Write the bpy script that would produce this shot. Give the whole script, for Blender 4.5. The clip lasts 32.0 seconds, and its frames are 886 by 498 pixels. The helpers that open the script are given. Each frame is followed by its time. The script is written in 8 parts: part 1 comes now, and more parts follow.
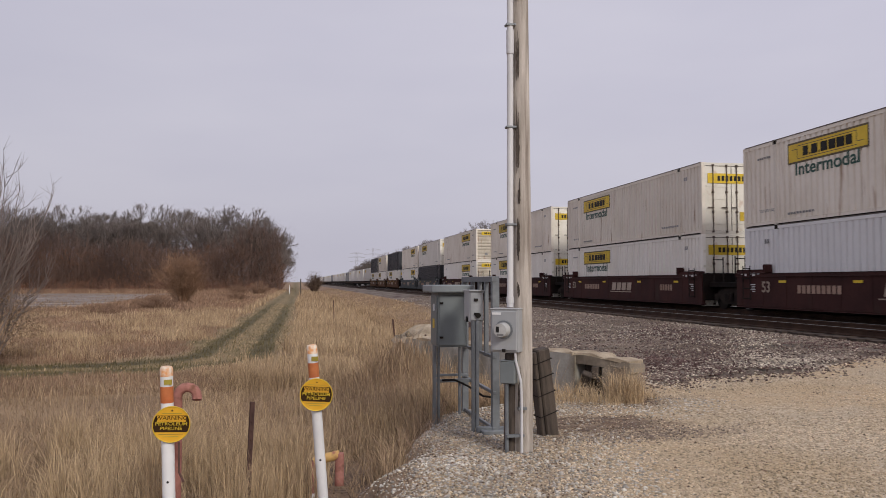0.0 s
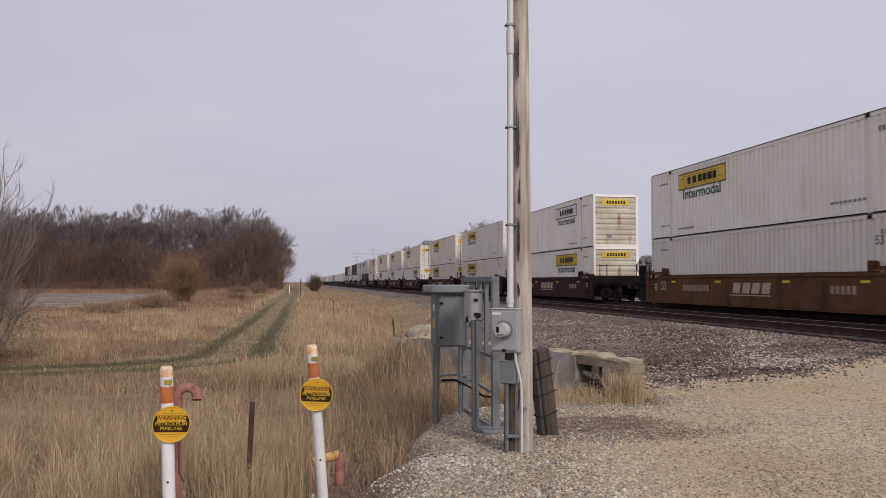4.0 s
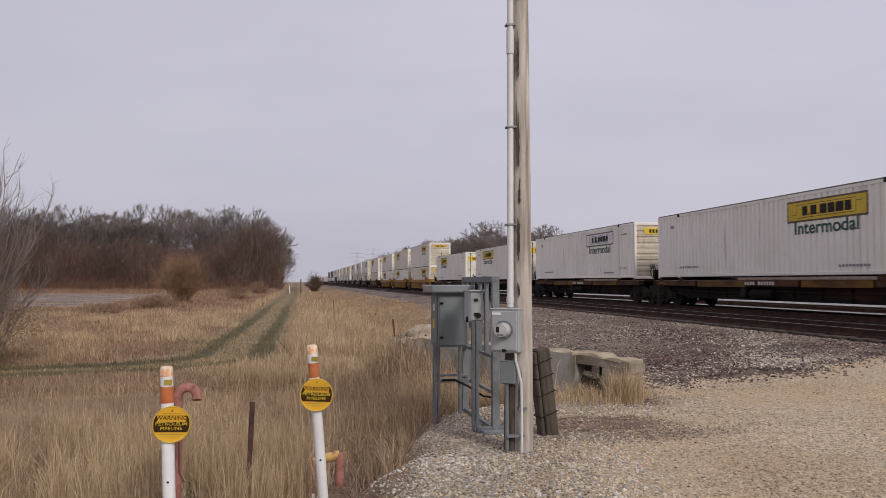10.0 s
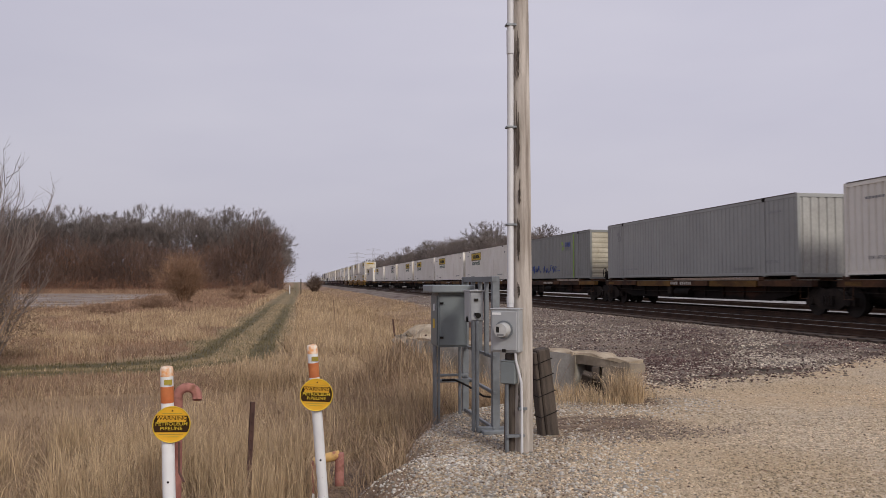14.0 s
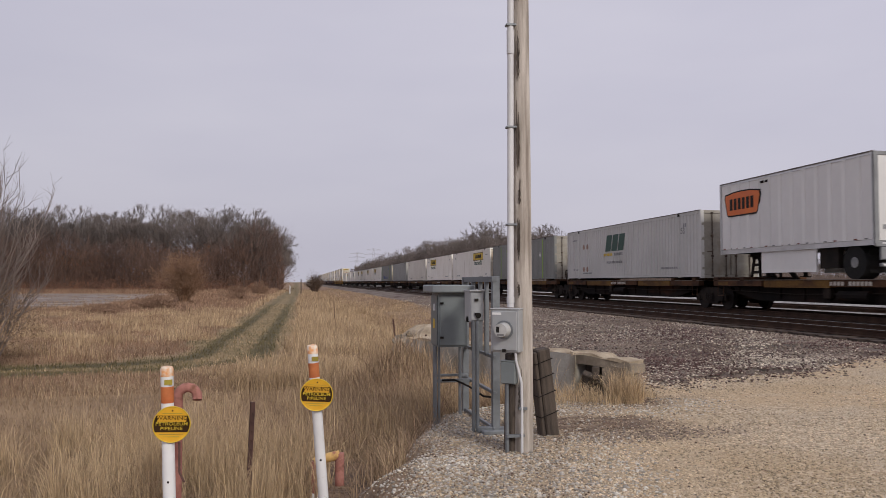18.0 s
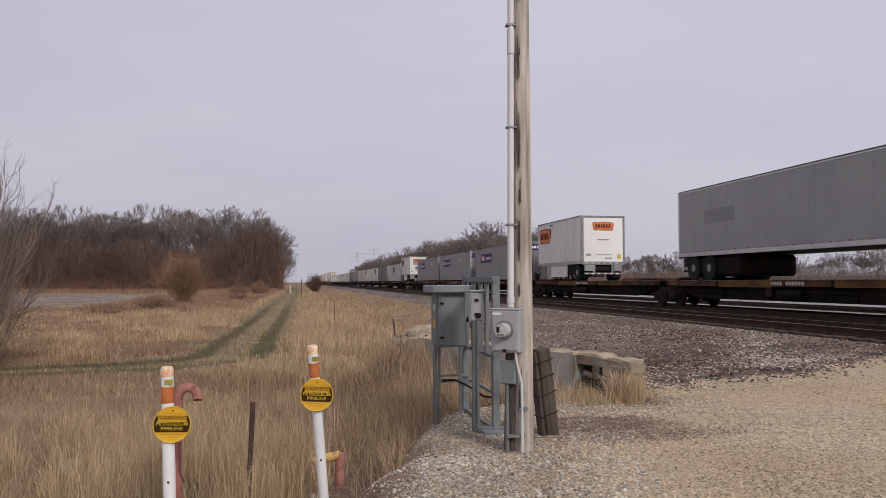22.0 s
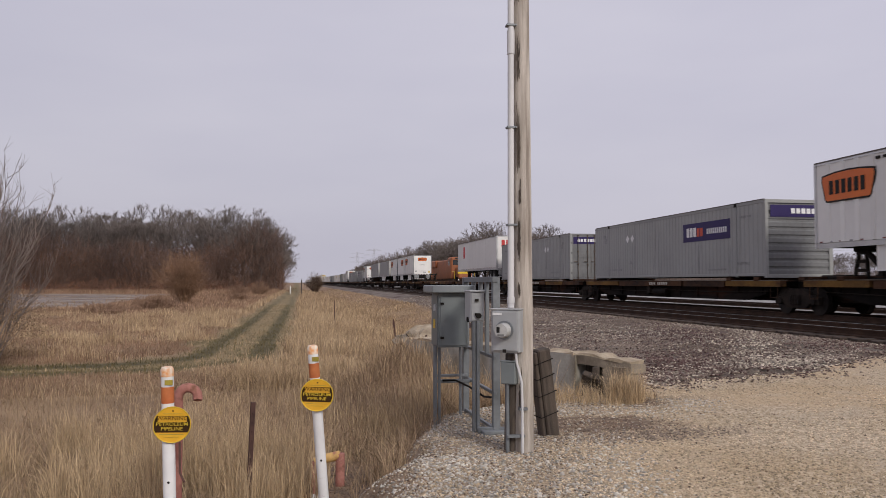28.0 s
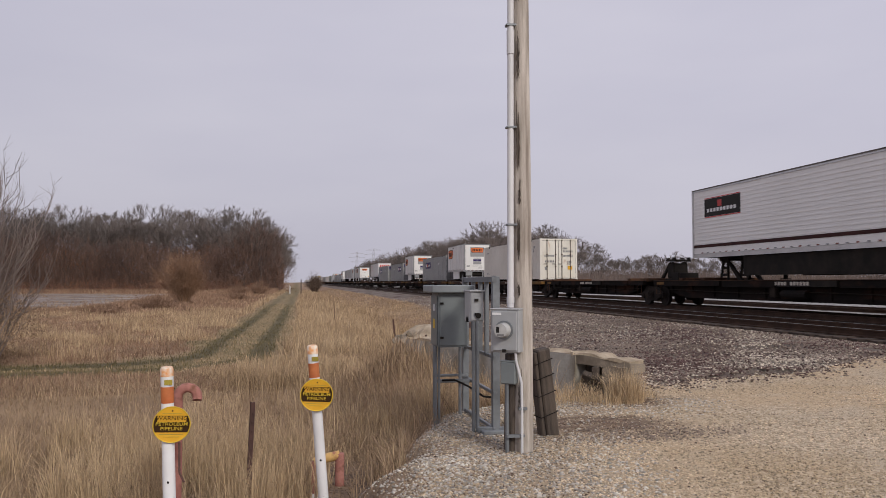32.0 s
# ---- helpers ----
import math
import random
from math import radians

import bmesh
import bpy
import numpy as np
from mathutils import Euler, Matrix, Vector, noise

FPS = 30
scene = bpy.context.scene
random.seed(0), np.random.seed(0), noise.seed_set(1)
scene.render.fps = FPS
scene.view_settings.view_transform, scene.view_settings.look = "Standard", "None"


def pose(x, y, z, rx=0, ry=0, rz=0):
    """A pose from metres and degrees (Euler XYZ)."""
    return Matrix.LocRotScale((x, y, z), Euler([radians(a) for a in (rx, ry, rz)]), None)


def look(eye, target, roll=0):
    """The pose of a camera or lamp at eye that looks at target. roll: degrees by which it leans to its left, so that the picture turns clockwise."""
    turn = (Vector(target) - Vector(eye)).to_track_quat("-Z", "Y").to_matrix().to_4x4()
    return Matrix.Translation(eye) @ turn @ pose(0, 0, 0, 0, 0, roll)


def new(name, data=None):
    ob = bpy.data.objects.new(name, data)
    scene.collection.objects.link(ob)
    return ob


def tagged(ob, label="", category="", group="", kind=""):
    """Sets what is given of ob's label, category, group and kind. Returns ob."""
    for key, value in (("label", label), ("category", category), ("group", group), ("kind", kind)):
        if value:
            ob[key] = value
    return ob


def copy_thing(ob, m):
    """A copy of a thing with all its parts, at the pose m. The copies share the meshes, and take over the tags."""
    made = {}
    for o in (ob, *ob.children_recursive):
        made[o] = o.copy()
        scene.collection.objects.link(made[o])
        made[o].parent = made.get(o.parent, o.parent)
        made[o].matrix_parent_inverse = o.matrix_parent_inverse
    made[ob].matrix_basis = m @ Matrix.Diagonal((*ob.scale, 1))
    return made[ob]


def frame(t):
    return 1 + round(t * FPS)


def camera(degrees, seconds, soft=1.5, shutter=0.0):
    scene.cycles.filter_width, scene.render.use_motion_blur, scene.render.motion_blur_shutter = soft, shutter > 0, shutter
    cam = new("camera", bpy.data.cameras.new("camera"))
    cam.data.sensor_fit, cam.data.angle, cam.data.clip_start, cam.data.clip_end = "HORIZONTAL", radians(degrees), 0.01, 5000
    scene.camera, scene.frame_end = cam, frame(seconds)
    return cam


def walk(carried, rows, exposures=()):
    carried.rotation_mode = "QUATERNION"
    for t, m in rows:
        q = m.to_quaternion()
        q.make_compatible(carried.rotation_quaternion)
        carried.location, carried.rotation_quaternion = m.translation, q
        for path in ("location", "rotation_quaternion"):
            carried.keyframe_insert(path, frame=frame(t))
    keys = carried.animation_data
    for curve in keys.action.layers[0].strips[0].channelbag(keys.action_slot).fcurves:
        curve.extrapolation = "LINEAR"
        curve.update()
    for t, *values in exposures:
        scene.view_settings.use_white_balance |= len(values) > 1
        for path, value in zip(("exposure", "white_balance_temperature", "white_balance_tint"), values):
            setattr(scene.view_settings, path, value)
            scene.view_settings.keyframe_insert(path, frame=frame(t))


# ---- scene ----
cam = camera(58.25, 32.0, soft=0.8, shutter=0.1)
EYE = Vector((0.0, 0.0, 1.6))


def aim(yaw, pitch):
    a, b = radians(yaw), radians(pitch)
    return EYE + Vector((math.sin(a) * math.cos(b), math.cos(a) * math.cos(b), math.sin(b)))


# a tripod that settles by a few hundredths of a degree
walk(cam, [(0.0, look(EYE, aim(10.475, 2.369))), (8.0, look(EYE, aim(10.468, 2.374))),
           (18.0, look(EYE, aim(10.45, 2.374))), (27.5, look(EYE, aim(10.425, 2.395))), (32.0, look(EYE, aim(10.45, 2.385)))])

# ---- light: a bright overcast sky, the sun behind thin cloud behind the camera ----
SUN_EL, SUN_AZ = radians(34), radians(160)   # azimuth clockwise from +y
world = bpy.data.worlds.new("overcast_sky")
scene.world = world
world.use_nodes = True
wn, wl = world.node_tree.nodes, world.node_tree.links
wn.clear()
w_out = wn.new("ShaderNodeOutputWorld")
w_bg = wn.new("ShaderNodeBackground")
w_sky = wn.new("ShaderNodeTexSky")
w_sky.sky_type, w_sky.sun_disc = 'NISHITA', False
w_sky.sun_elevation, w_sky.sun_rotation = SUN_EL, SUN_AZ
w_sky.dust_density, w_sky.ozone_density = 4.0, 1.0
w_co = wn.new("ShaderNodeTexCoord")
w_map = wn.new("ShaderNodeMapping")
w_map.inputs["Scale"].default_value = (1.0, 1.0, 3.5)
w_noise = wn.new("ShaderNodeTexNoise")
w_noise.inputs["Scale"].default_value, w_noise.inputs["Detail"].default_value = 2.0, 4.0
w_ramp = wn.new("ShaderNodeValToRGB")
w_ramp.color_ramp.elements[0].position, w_ramp.color_ramp.elements[0].color = 0.3, (4.62, 4.48, 5.32, 1)
w_ramp.color_ramp.elements[1].position, w_ramp.color_ramp.elements[1].color = 0.7, (5.2, 5.02, 5.75, 1)
w_mix = wn.new("ShaderNodeMix")
w_mix.data_type = 'RGBA'
w_mix.inputs[0].default_value = 0.94
wl.new(w_co.outputs["Generated"], w_map.inputs[0])
wl.new(w_map.outputs[0], w_noise.inputs["Vector"])
wl.new(w_noise.outputs[0], w_ramp.inputs[0])
wl.new(w_sky.outputs[0], w_mix.inputs[6])
wl.new(w_ramp.outputs[0], w_mix.inputs[7])
w_sep = wn.new("ShaderNodeSeparateXYZ")
wl.new(w_co.outputs["Generated"], w_sep.inputs[0])
w_range = wn.new("ShaderNodeMapRange")
w_range.inputs["From Max"].default_value = 0.3
w_range.inputs["To Min"].default_value = 0.89
wl.new(w_sep.outputs[2], w_range.inputs[0])
w_mul = wn.new("ShaderNodeMix")
w_mul.data_type, w_mul.blend_type = 'RGBA', 'MULTIPLY'
w_mul.inputs[0].default_value = 1.0
wl.new(w_mix.outputs[2], w_mul.inputs[6])
wl.new(w_range.outputs[0], w_mul.inputs[7])
# thinner cloud towards the east
w_east = wn.new("ShaderNodeMapRange")
w_east.inputs["From Min"].default_value, w_east.inputs["From Max"].default_value = -0.5, 0.7
w_east.inputs["To Min"].default_value, w_east.inputs["To Max"].default_value = 0.955, 1.07
wl.new(w_sep.outputs[0], w_east.inputs[0])
w_mul2 = wn.new("ShaderNodeMix")
w_mul2.data_type, w_mul2.blend_type = 'RGBA', 'MULTIPLY'
w_mul2.inputs[0].default_value = 1.0
wl.new(w_mul.outputs[2], w_mul2.inputs[6])
wl.new(w_east.outputs[0], w_mul2.inputs[7])
wl.new(w_mul2.outputs[2], w_bg.inputs[0])
w_bg.inputs[1].default_value = 0.119
wl.new(w_bg.outputs[0], w_out.inputs[0])

sun_data = bpy.data.lights.new("sun", 'SUN')
sun_data.energy, sun_data.angle, sun_data.color = 1.9, radians(14), (1.0, 0.94, 0.86)
sun = new("sun", sun_data)
sun.matrix_basis = look((0, 0, 60), (-math.sin(SUN_AZ) * 10, -math.cos(SUN_AZ) * 10, 60 - 10 * math.tan(SUN_EL)))
scene.view_settings.exposure = 0.0


# ---- materials ----
def mat(name, c1, c2, scale=2.0, rough=0.8, metal=0.0, bump=0.15, fine=30.0, rnd=0.08, streak=None, island=False, stretch=(1, 1, 1), dist=0.01, amount=0.4, spec=0.5):
    """Two colours mixed by a coarse noise, a fine grain on top, relief, and an optional streak colour with its own threshold."""
    m = bpy.data.materials.new(name)
    m.use_nodes = True
    n, l = m.node_tree.nodes, m.node_tree.links
    bsdf = n["Principled BSDF"]
    bsdf.inputs["Metallic"].default_value = metal
    bsdf.inputs["Specular IOR Level"].default_value = spec
    co = n.new("ShaderNodeTexCoord")
    mp = n.new("ShaderNodeMapping")
    mp.inputs["Scale"].default_value = stretch
    l.new(co.outputs["Object"], mp.inputs[0])
    n1, n2 = n.new("ShaderNodeTexNoise"), n.new("ShaderNodeTexNoise")
    n1.inputs["Scale"].default_value, n1.inputs["Detail"].default_value = scale, 5.0
    n2.inputs["Scale"].default_value, n2.inputs["Detail"].default_value = fine, 3.0
    l.new(mp.outputs[0], n1.inputs["Vector"])
    l.new(mp.outputs[0], n2.inputs["Vector"])
    r = n.new("ShaderNodeValToRGB")
    r.color_ramp.elements[0].position, r.color_ramp.elements[0].color = 0.35, (*c1, 1)
    r.color_ramp.elements[1].position, r.color_ramp.elements[1].color = 0.65, (*c2, 1)
    l.new(n1.outputs[0], r.inputs[0])
    col = r.outputs[0]
    if streak:
        n3 = n.new("ShaderNodeTexNoise")
        mp3 = n.new("ShaderNodeMapping")
        mp3.inputs["Scale"].default_value = streak[1]
        l.new(co.outputs["Object"], mp3.inputs[0])
        n3.inputs["Scale"].default_value, n3.inputs["Detail"].default_value = 1.0, 6.0
        l.new(mp3.outputs[0], n3.inputs["Vector"])
        r3 = n.new("ShaderNodeValToRGB")
        r3.color_ramp.elements[0].position, r3.color_ramp.elements[1].position = streak[2], streak[2] + 0.16
        l.new(n3.outputs[0], r3.inputs[0])
        mx = n.new("ShaderNodeMix")
        mx.data_type = 'RGBA'
        l.new(r3.outputs[0], mx.inputs[0])
        l.new(col, mx.inputs[6])
        mx.inputs[7].default_value = (*streak[0], 1)
        col = mx.outputs[2]
    hsv = n.new("ShaderNodeHueSaturation")
    ma = n.new("ShaderNodeMath")
    ma.operation = 'MULTIPLY_ADD'
    if island:
        src = n.new("ShaderNodeNewGeometry").outputs["Random Per Island"]
    else:
        src = n.new("ShaderNodeObjectInfo").outputs["Random"]
    l.new(src, ma.inputs[0])
    ma.inputs[1].default_value, ma.inputs[2].default_value = 2 * rnd, 1 - rnd
    mm = n.new("ShaderNodeMath")
    mm.operation = 'MULTIPLY_ADD'
    l.new(n2.outputs[0], mm.inputs[0])
    mm.inputs[1].default_value, mm.inputs[2].default_value = amount, 1 - amount / 2
    mv = n.new("ShaderNodeMath")
    mv.operation = 'MULTIPLY'
    l.new(ma.outputs[0], mv.inputs[0])
    l.new(mm.outputs[0], mv.inputs[1])
    l.new(mv.outputs[0], hsv.inputs["Value"])
    l.new(col, hsv.inputs["Color"])
    l.new(hsv.outputs[0], bsdf.inputs["Base Color"])
    rr = n.new("ShaderNodeMath")
    rr.operation = 'MULTIPLY_ADD'
    l.new(n1.outputs[0], rr.inputs[0])
    rr.inputs[1].default_value, rr.inputs[2].default_value = 0.3, rough - 0.15
    l.new(rr.outputs[0], bsdf.inputs["Roughness"])
    if bump:
        b = n.new("ShaderNodeBump")
        b.inputs["Strength"].default_value, b.inputs["Distance"].default_value = bump, dist
        l.new(n2.outputs[0], b.inputs["Height"])
        l.new(b.outputs[0], bsdf.inputs["Normal"])
    return m


M_WHITED = mat("weathered_beige_white_paint", (0.735, 0.67, 0.57), (0.83, 0.775, 0.685), 0.4, 0.55, fine=6, bump=0.03, rnd=0.1, amount=0.14, streak=((0.34, 0.21, 0.12), (5.0, 5.0, 0.5), 0.61))
M_AGREY = mat("pale_grey_container_paint", (0.52, 0.515, 0.49), (0.60, 0.59, 0.565), 0.5, 0.5, fine=6, bump=0.03, amount=0.12, streak=((0.40, 0.37, 0.32), (2.2, 2.2, 0.25), 0.64))
M_LGREY = mat("light_grey_container_paint", (0.262, 0.265, 0.252), (0.312, 0.314, 0.299), 0.5, 0.55, fine=6, bump=0.03, amount=0.12, streak=((0.19, 0.185, 0.18), (2.2, 2.2, 0.25), 0.62))
M_WHITE = mat("container_white_paint", (0.775, 0.74, 0.665), (0.855, 0.825, 0.765), 0.5, 0.5, fine=6, bump=0.03, rnd=0.12, amount=0.12, streak=((0.46, 0.40, 0.32), (2.6, 2.6, 0.3), 0.64))
M_CREAM = mat("container_door_cream", (0.66, 0.62, 0.53), (0.74, 0.71, 0.63), 0.8, 0.5, fine=8, bump=0.03, rnd=0.1, amount=0.15, streak=((0.40, 0.20, 0.09), (2.2, 2.2, 1.3), 0.63))
M_FGREY = mat("container_grey_paint", (0.272, 0.275, 0.268), (0.316, 0.319, 0.312), 0.5, 0.55, fine=6, bump=0.03, amount=0.12, streak=((0.13, 0.13, 0.13), (2.2, 2.2, 0.25), 0.6))
M_DGREY = mat("container_dark_grey_paint", (0.196, 0.20, 0.188), (0.235, 0.239, 0.225), 0.5, 0.55, fine=6, bump=0.03, amount=0.12, streak=((0.17, 0.16, 0.15), (2.2, 2.2, 0.25), 0.6))
M_BLACK = mat("container_navy_paint", (0.018, 0.02, 0.026), (0.03, 0.032, 0.04), 0.5, 0.5, fine=6, bump=0.03, amount=0.15)
M_TRAILER = mat("trailer_white_panel", (0.71, 0.70, 0.675), (0.79, 0.78, 0.755), 0.4, 0.4, fine=5, bump=0.02, amount=0.08)
M_TGREY = mat("trailer_grey_panel", (0.265, 0.268, 0.265), (0.32, 0.322, 0.317), 0.4, 0.4, fine=5, bump=0.02, amount=0.1)
M_ALU = mat("bare_aluminium", (0.5, 0.5, 0.5), (0.6, 0.6, 0.6), 2, 0.4, 0.8, fine=20, bump=0.03, amount=0.15)
M_STEEL = mat("dark_steel", (0.014, 0.0125, 0.0115), (0.03, 0.025, 0.021), 2, 0.8, 0.0, fine=20, amount=0.5, spec=0.12)
M_RUBBER = mat("black_rubber", (0.012, 0.012, 0.012), (0.022, 0.021, 0.02), 4, 0.85, fine=30, spec=0.2)
M_WHEEL = mat("worn_wheel_steel", (0.014, 0.011, 0.010), (0.034, 0.027, 0.023), 3, 0.8, 0.0, fine=20, spec=0.2)
M_MAROON = mat("maroon_wagon_paint", (0.036, 0.013, 0.012), (0.060, 0.023, 0.020), 1.2, 0.7, fine=10, bump=0.05, spec=0.15, streak=((0.045, 0.025, 0.02), (1.5, 1.5, 0.6), 0.58))
M_RUSTW = mat("rusty_wagon_paint", (0.10, 0.045, 0.022), (0.15, 0.075, 0.035), 1.2, 0.75, fine=10, bump=0.05, spec=0.15, streak=((0.05, 0.03, 0.02), (1.5, 1.5, 0.6), 0.55))
M_YELW = mat("yellow_wagon_paint", (0.30, 0.165, 0.042), (0.42, 0.25, 0.075), 1.2, 0.65, fine=10, bump=0.05, spec=0.2, amount=0.6, streak=((0.12, 0.065, 0.03), (1.5, 1.5, 0.8), 0.54))
M_GRNW = mat("grey_green_wagon_paint", (0.04, 0.05, 0.052), (0.06, 0.07, 0.07), 1.2, 0.65, fine=10, bump=0.05)
M_SIGNY = mat("yellow_sign_film", (0.58, 0.39, 0.012), (0.68, 0.48, 0.03), 1.0, 0.5, fine=8, bump=0, amount=0.15, rnd=0.15)
M_SIGNO = mat("orange_sign_film", (0.62, 0.13, 0.02), (0.70, 0.17, 0.03), 1.0, 0.5, fine=8, bump=0, amount=0.1)
M_SIGNP = mat("purple_sign_film", (0.028, 0.018, 0.09), (0.036, 0.024, 0.115), 1.0, 0.5, fine=8, bump=0, amount=0.1, spec=0.25)
M_SIGNR = mat("orange_red_lettering", (0.50, 0.06, 0.03), (0.58, 0.09, 0.04), 1.0, 0.5, fine=8, bump=0, amount=0.1)
M_SIGNG = mat("green_sign_film", (0.008, 0.055, 0.038), (0.012, 0.072, 0.05), 1.0, 0.5, fine=8, bump=0, amount=0.1)
M_DARK = mat("dark_lettering", (0.014, 0.013, 0.012), (0.022, 0.02, 0.018), 1.0, 0.6, fine=8, bump=0, spec=0.2)
M_PALE = mat("white_lettering", (0.7, 0.7, 0.7), (0.76, 0.76, 0.76), 1.0, 0.5, fine=8, bump=0)
M_RED = mat("red_film", (0.5, 0.03, 0.03), (0.55, 0.04, 0.04), 1.0, 0.5, fine=8, bump=0)
M_RAIL = mat("rail_side_rust", (0.038, 0.021, 0.014), (0.070, 0.040, 0.027), 2, 0.8, 0.0, fine=15, spec=0.2)
M_RAILTOP = mat("polished_rail_head", (0.24, 0.235, 0.235), (0.34, 0.335, 0.335), 2, 0.45, 0.8, fine=15, bump=0.02)
M_TIE = mat("weathered_tie_wood", (0.030, 0.020, 0.015), (0.070, 0.047, 0.035), 3, 0.9, fine=25, bump=0.4, rnd=0.25)
M_BALLAST = mat("ballast_bed", (0.12, 0.098, 0.085), (0.215, 0.18, 0.155), 0.5, 0.9, fine=14, bump=0.8, amount=1.1, dist=0.04, stretch=(1, 0.6, 1), streak=((0.085, 0.055, 0.05), (0.8, 0.16, 0.3), 0.5), spec=0.2)
M_STONE = mat("ballast_stone", (0.165, 0.125, 0.10), (0.28, 0.225, 0.185), 0.35, 0.9, fine=40, rnd=0.4, island=True)
M_STONEP = mat("pale_limestone_ballast", (0.40, 0.34, 0.27), (0.66, 0.59, 0.49), 0.8, 0.9, fine=40, rnd=0.3, island=True)
M_STONED = mat("dark_purple_ballast", (0.075, 0.046, 0.042), (0.135, 0.085, 0.078), 0.5, 0.9, fine=40, rnd=0.5, island=True, spec=0.2)
M_PALEBED = mat("pale_grey_ballast", (0.13, 0.127, 0.127), (0.42, 0.41, 0.405), 3.0, 0.9, fine=16, bump=0.8, amount=1.2, dist=0.04, spec=0.2)
M_OILY = mat("oily_dark_ballast", (0.028, 0.021, 0.018), (0.068, 0.052, 0.044), 0.8, 0.9, fine=16, bump=0.8, amount=0.9, dist=0.04, spec=0.2)
M_DECK = mat("rusty_deck_paint", (0.036, 0.018, 0.011), (0.092, 0.044, 0.022), 1.2, 0.8, fine=10, bump=0.05, spec=0.2, amount=0.7, streak=((0.022, 0.014, 0.011), (2.0, 0.7, 3.0), 0.5))
M_SILL = mat("rusty_black_sill_steel", (0.007, 0.006, 0.0055), (0.018, 0.013, 0.011), 1.0, 0.85, fine=14, bump=0.1, spec=0.1, amount=0.8, streak=((0.05, 0.022, 0.013), (1.5, 0.35, 1.2), 0.56))
M_YELD = mat("grimy_yellow_deck_paint", (0.095, 0.049, 0.015), (0.19, 0.10, 0.026), 1.0, 0.75, fine=12, bump=0.05, spec=0.2, amount=0.7, streak=((0.07, 0.033, 0.016), (2.0, 0.8, 3.0), 0.52))
M_DUST = mat("dusty_worn_deck_top", (0.11, 0.085, 0.065), (0.20, 0.17, 0.135), 1.0, 0.9, fine=12, bump=0.05, amount=0.6)
M_TRUCK = mat("dusty_truck_casting", (0.013, 0.010, 0.009), (0.032, 0.024, 0.019), 3, 0.85, fine=18, bump=0.2, spec=0.15, amount=0.6)
M_ROD = mat("rusty_locking_rod", (0.05, 0.036, 0.028), (0.12, 0.085, 0.065), 5, 0.75, fine=20, bump=0.05)
M_LIP = mat("dark_roof_lip", (0.09, 0.075, 0.065), (0.16, 0.14, 0.125), 2, 0.8, fine=20, bump=0.05)
M_CEND = mat("rust_stained_cream_end", (0.44, 0.39, 0.29), (0.54, 0.49, 0.38), 0.8, 0.6, fine=8, bump=0.03, streak=((0.20, 0.10, 0.05), (3.0, 3.0, 0.5), 0.60))
M_DEND = mat("rust_streaked_grey_end", (0.35, 0.34, 0.315), (0.44, 0.43, 0.40), 0.8, 0.6, fine=8, bump=0.03, streak=((0.15, 0.085, 0.045), (3.2, 3.2, 0.4), 0.60))
M_GRAVEL = mat("pale_gravel_stone", (0.38, 0.30, 0.20), (0.56, 0.46, 0.34), 0.6, 0.9, fine=40, rnd=0.52, island=True)
M_GRAVELW = mat("pale_grey_limestone", (0.33, 0.30, 0.265), (0.53, 0.50, 0.45), 0.8, 0.9, fine=40, rnd=0.5, island=True)
M_SAND = mat("sandy_crust", (0.25, 0.195, 0.13), (0.44, 0.365, 0.27), 3.0, 0.95, fine=40, bump=0.5, amount=0.7)
M_CONC = mat("weathered_concrete", (0.29, 0.275, 0.24), (0.46, 0.44, 0.40), 1.5, 0.9, fine=25, bump=0.3, streak=((0.17, 0.14, 0.10), (2, 2, 0.6), 0.50))
M_POLE = mat("weathered_pole_wood", (0.32, 0.28, 0.24), (0.54, 0.49, 0.44), 3, 0.9, fine=40, bump=0.5, stretch=(6, 6, 0.5), streak=((0.13, 0.095, 0.075), (12, 12, 0.35), 0.53))
M_CONCB = mat("brown_stained_concrete", (0.15, 0.12, 0.09), (0.29, 0.245, 0.19), 2.5, 0.9, fine=25, bump=0.4, streak=((0.10, 0.085, 0.06), (3, 3, 1.5), 0.55))
M_OLDWOOD = mat("dark_old_timber", (0.045, 0.034, 0.028), (0.10, 0.078, 0.062), 3, 0.9, fine=40, bump=0.6, stretch=(6, 6, 0.6))
M_PVC = mat("grey_pvc_conduit", (0.52, 0.52, 0.53), (0.60, 0.60, 0.61), 2, 0.5, fine=20, bump=0.03, amount=0.12)
M_GALV = mat("galvanised_steel", (0.145, 0.157, 0.17), (0.205, 0.22, 0.235), 4, 0.5, 0.35, fine=25, bump=0.05)
M_CAB = mat("grey_green_cabinet_paint", (0.15, 0.17, 0.175), (0.18, 0.20, 0.205), 1.5, 0.5, fine=20, bump=0.03, amount=0.12)
M_CABTOP = mat("cabinet_roof_paint", (0.19, 0.21, 0.22), (0.23, 0.25, 0.26), 1.5, 0.5, fine=20, bump=0.03, amount=0.12)
M_BOX = mat("grey_meter_box_paint", (0.33, 0.34, 0.35), (0.39, 0.40, 0.41), 1.5, 0.5, fine=20, bump=0.03, amount=0.12)
M_POST = mat("white_plastic_post", (0.72, 0.72, 0.73), (0.80, 0.80, 0.80), 2, 0.5, fine=20, bump=0.02, amount=0.1)
M_ORANGE = mat("faded_orange_sleeve", (0.42, 0.105, 0.03), (0.52, 0.17, 0.055), 6, 0.55, fine=30, bump=0.03, streak=((0.72, 0.55, 0.4), (14, 14, 6), 0.6))
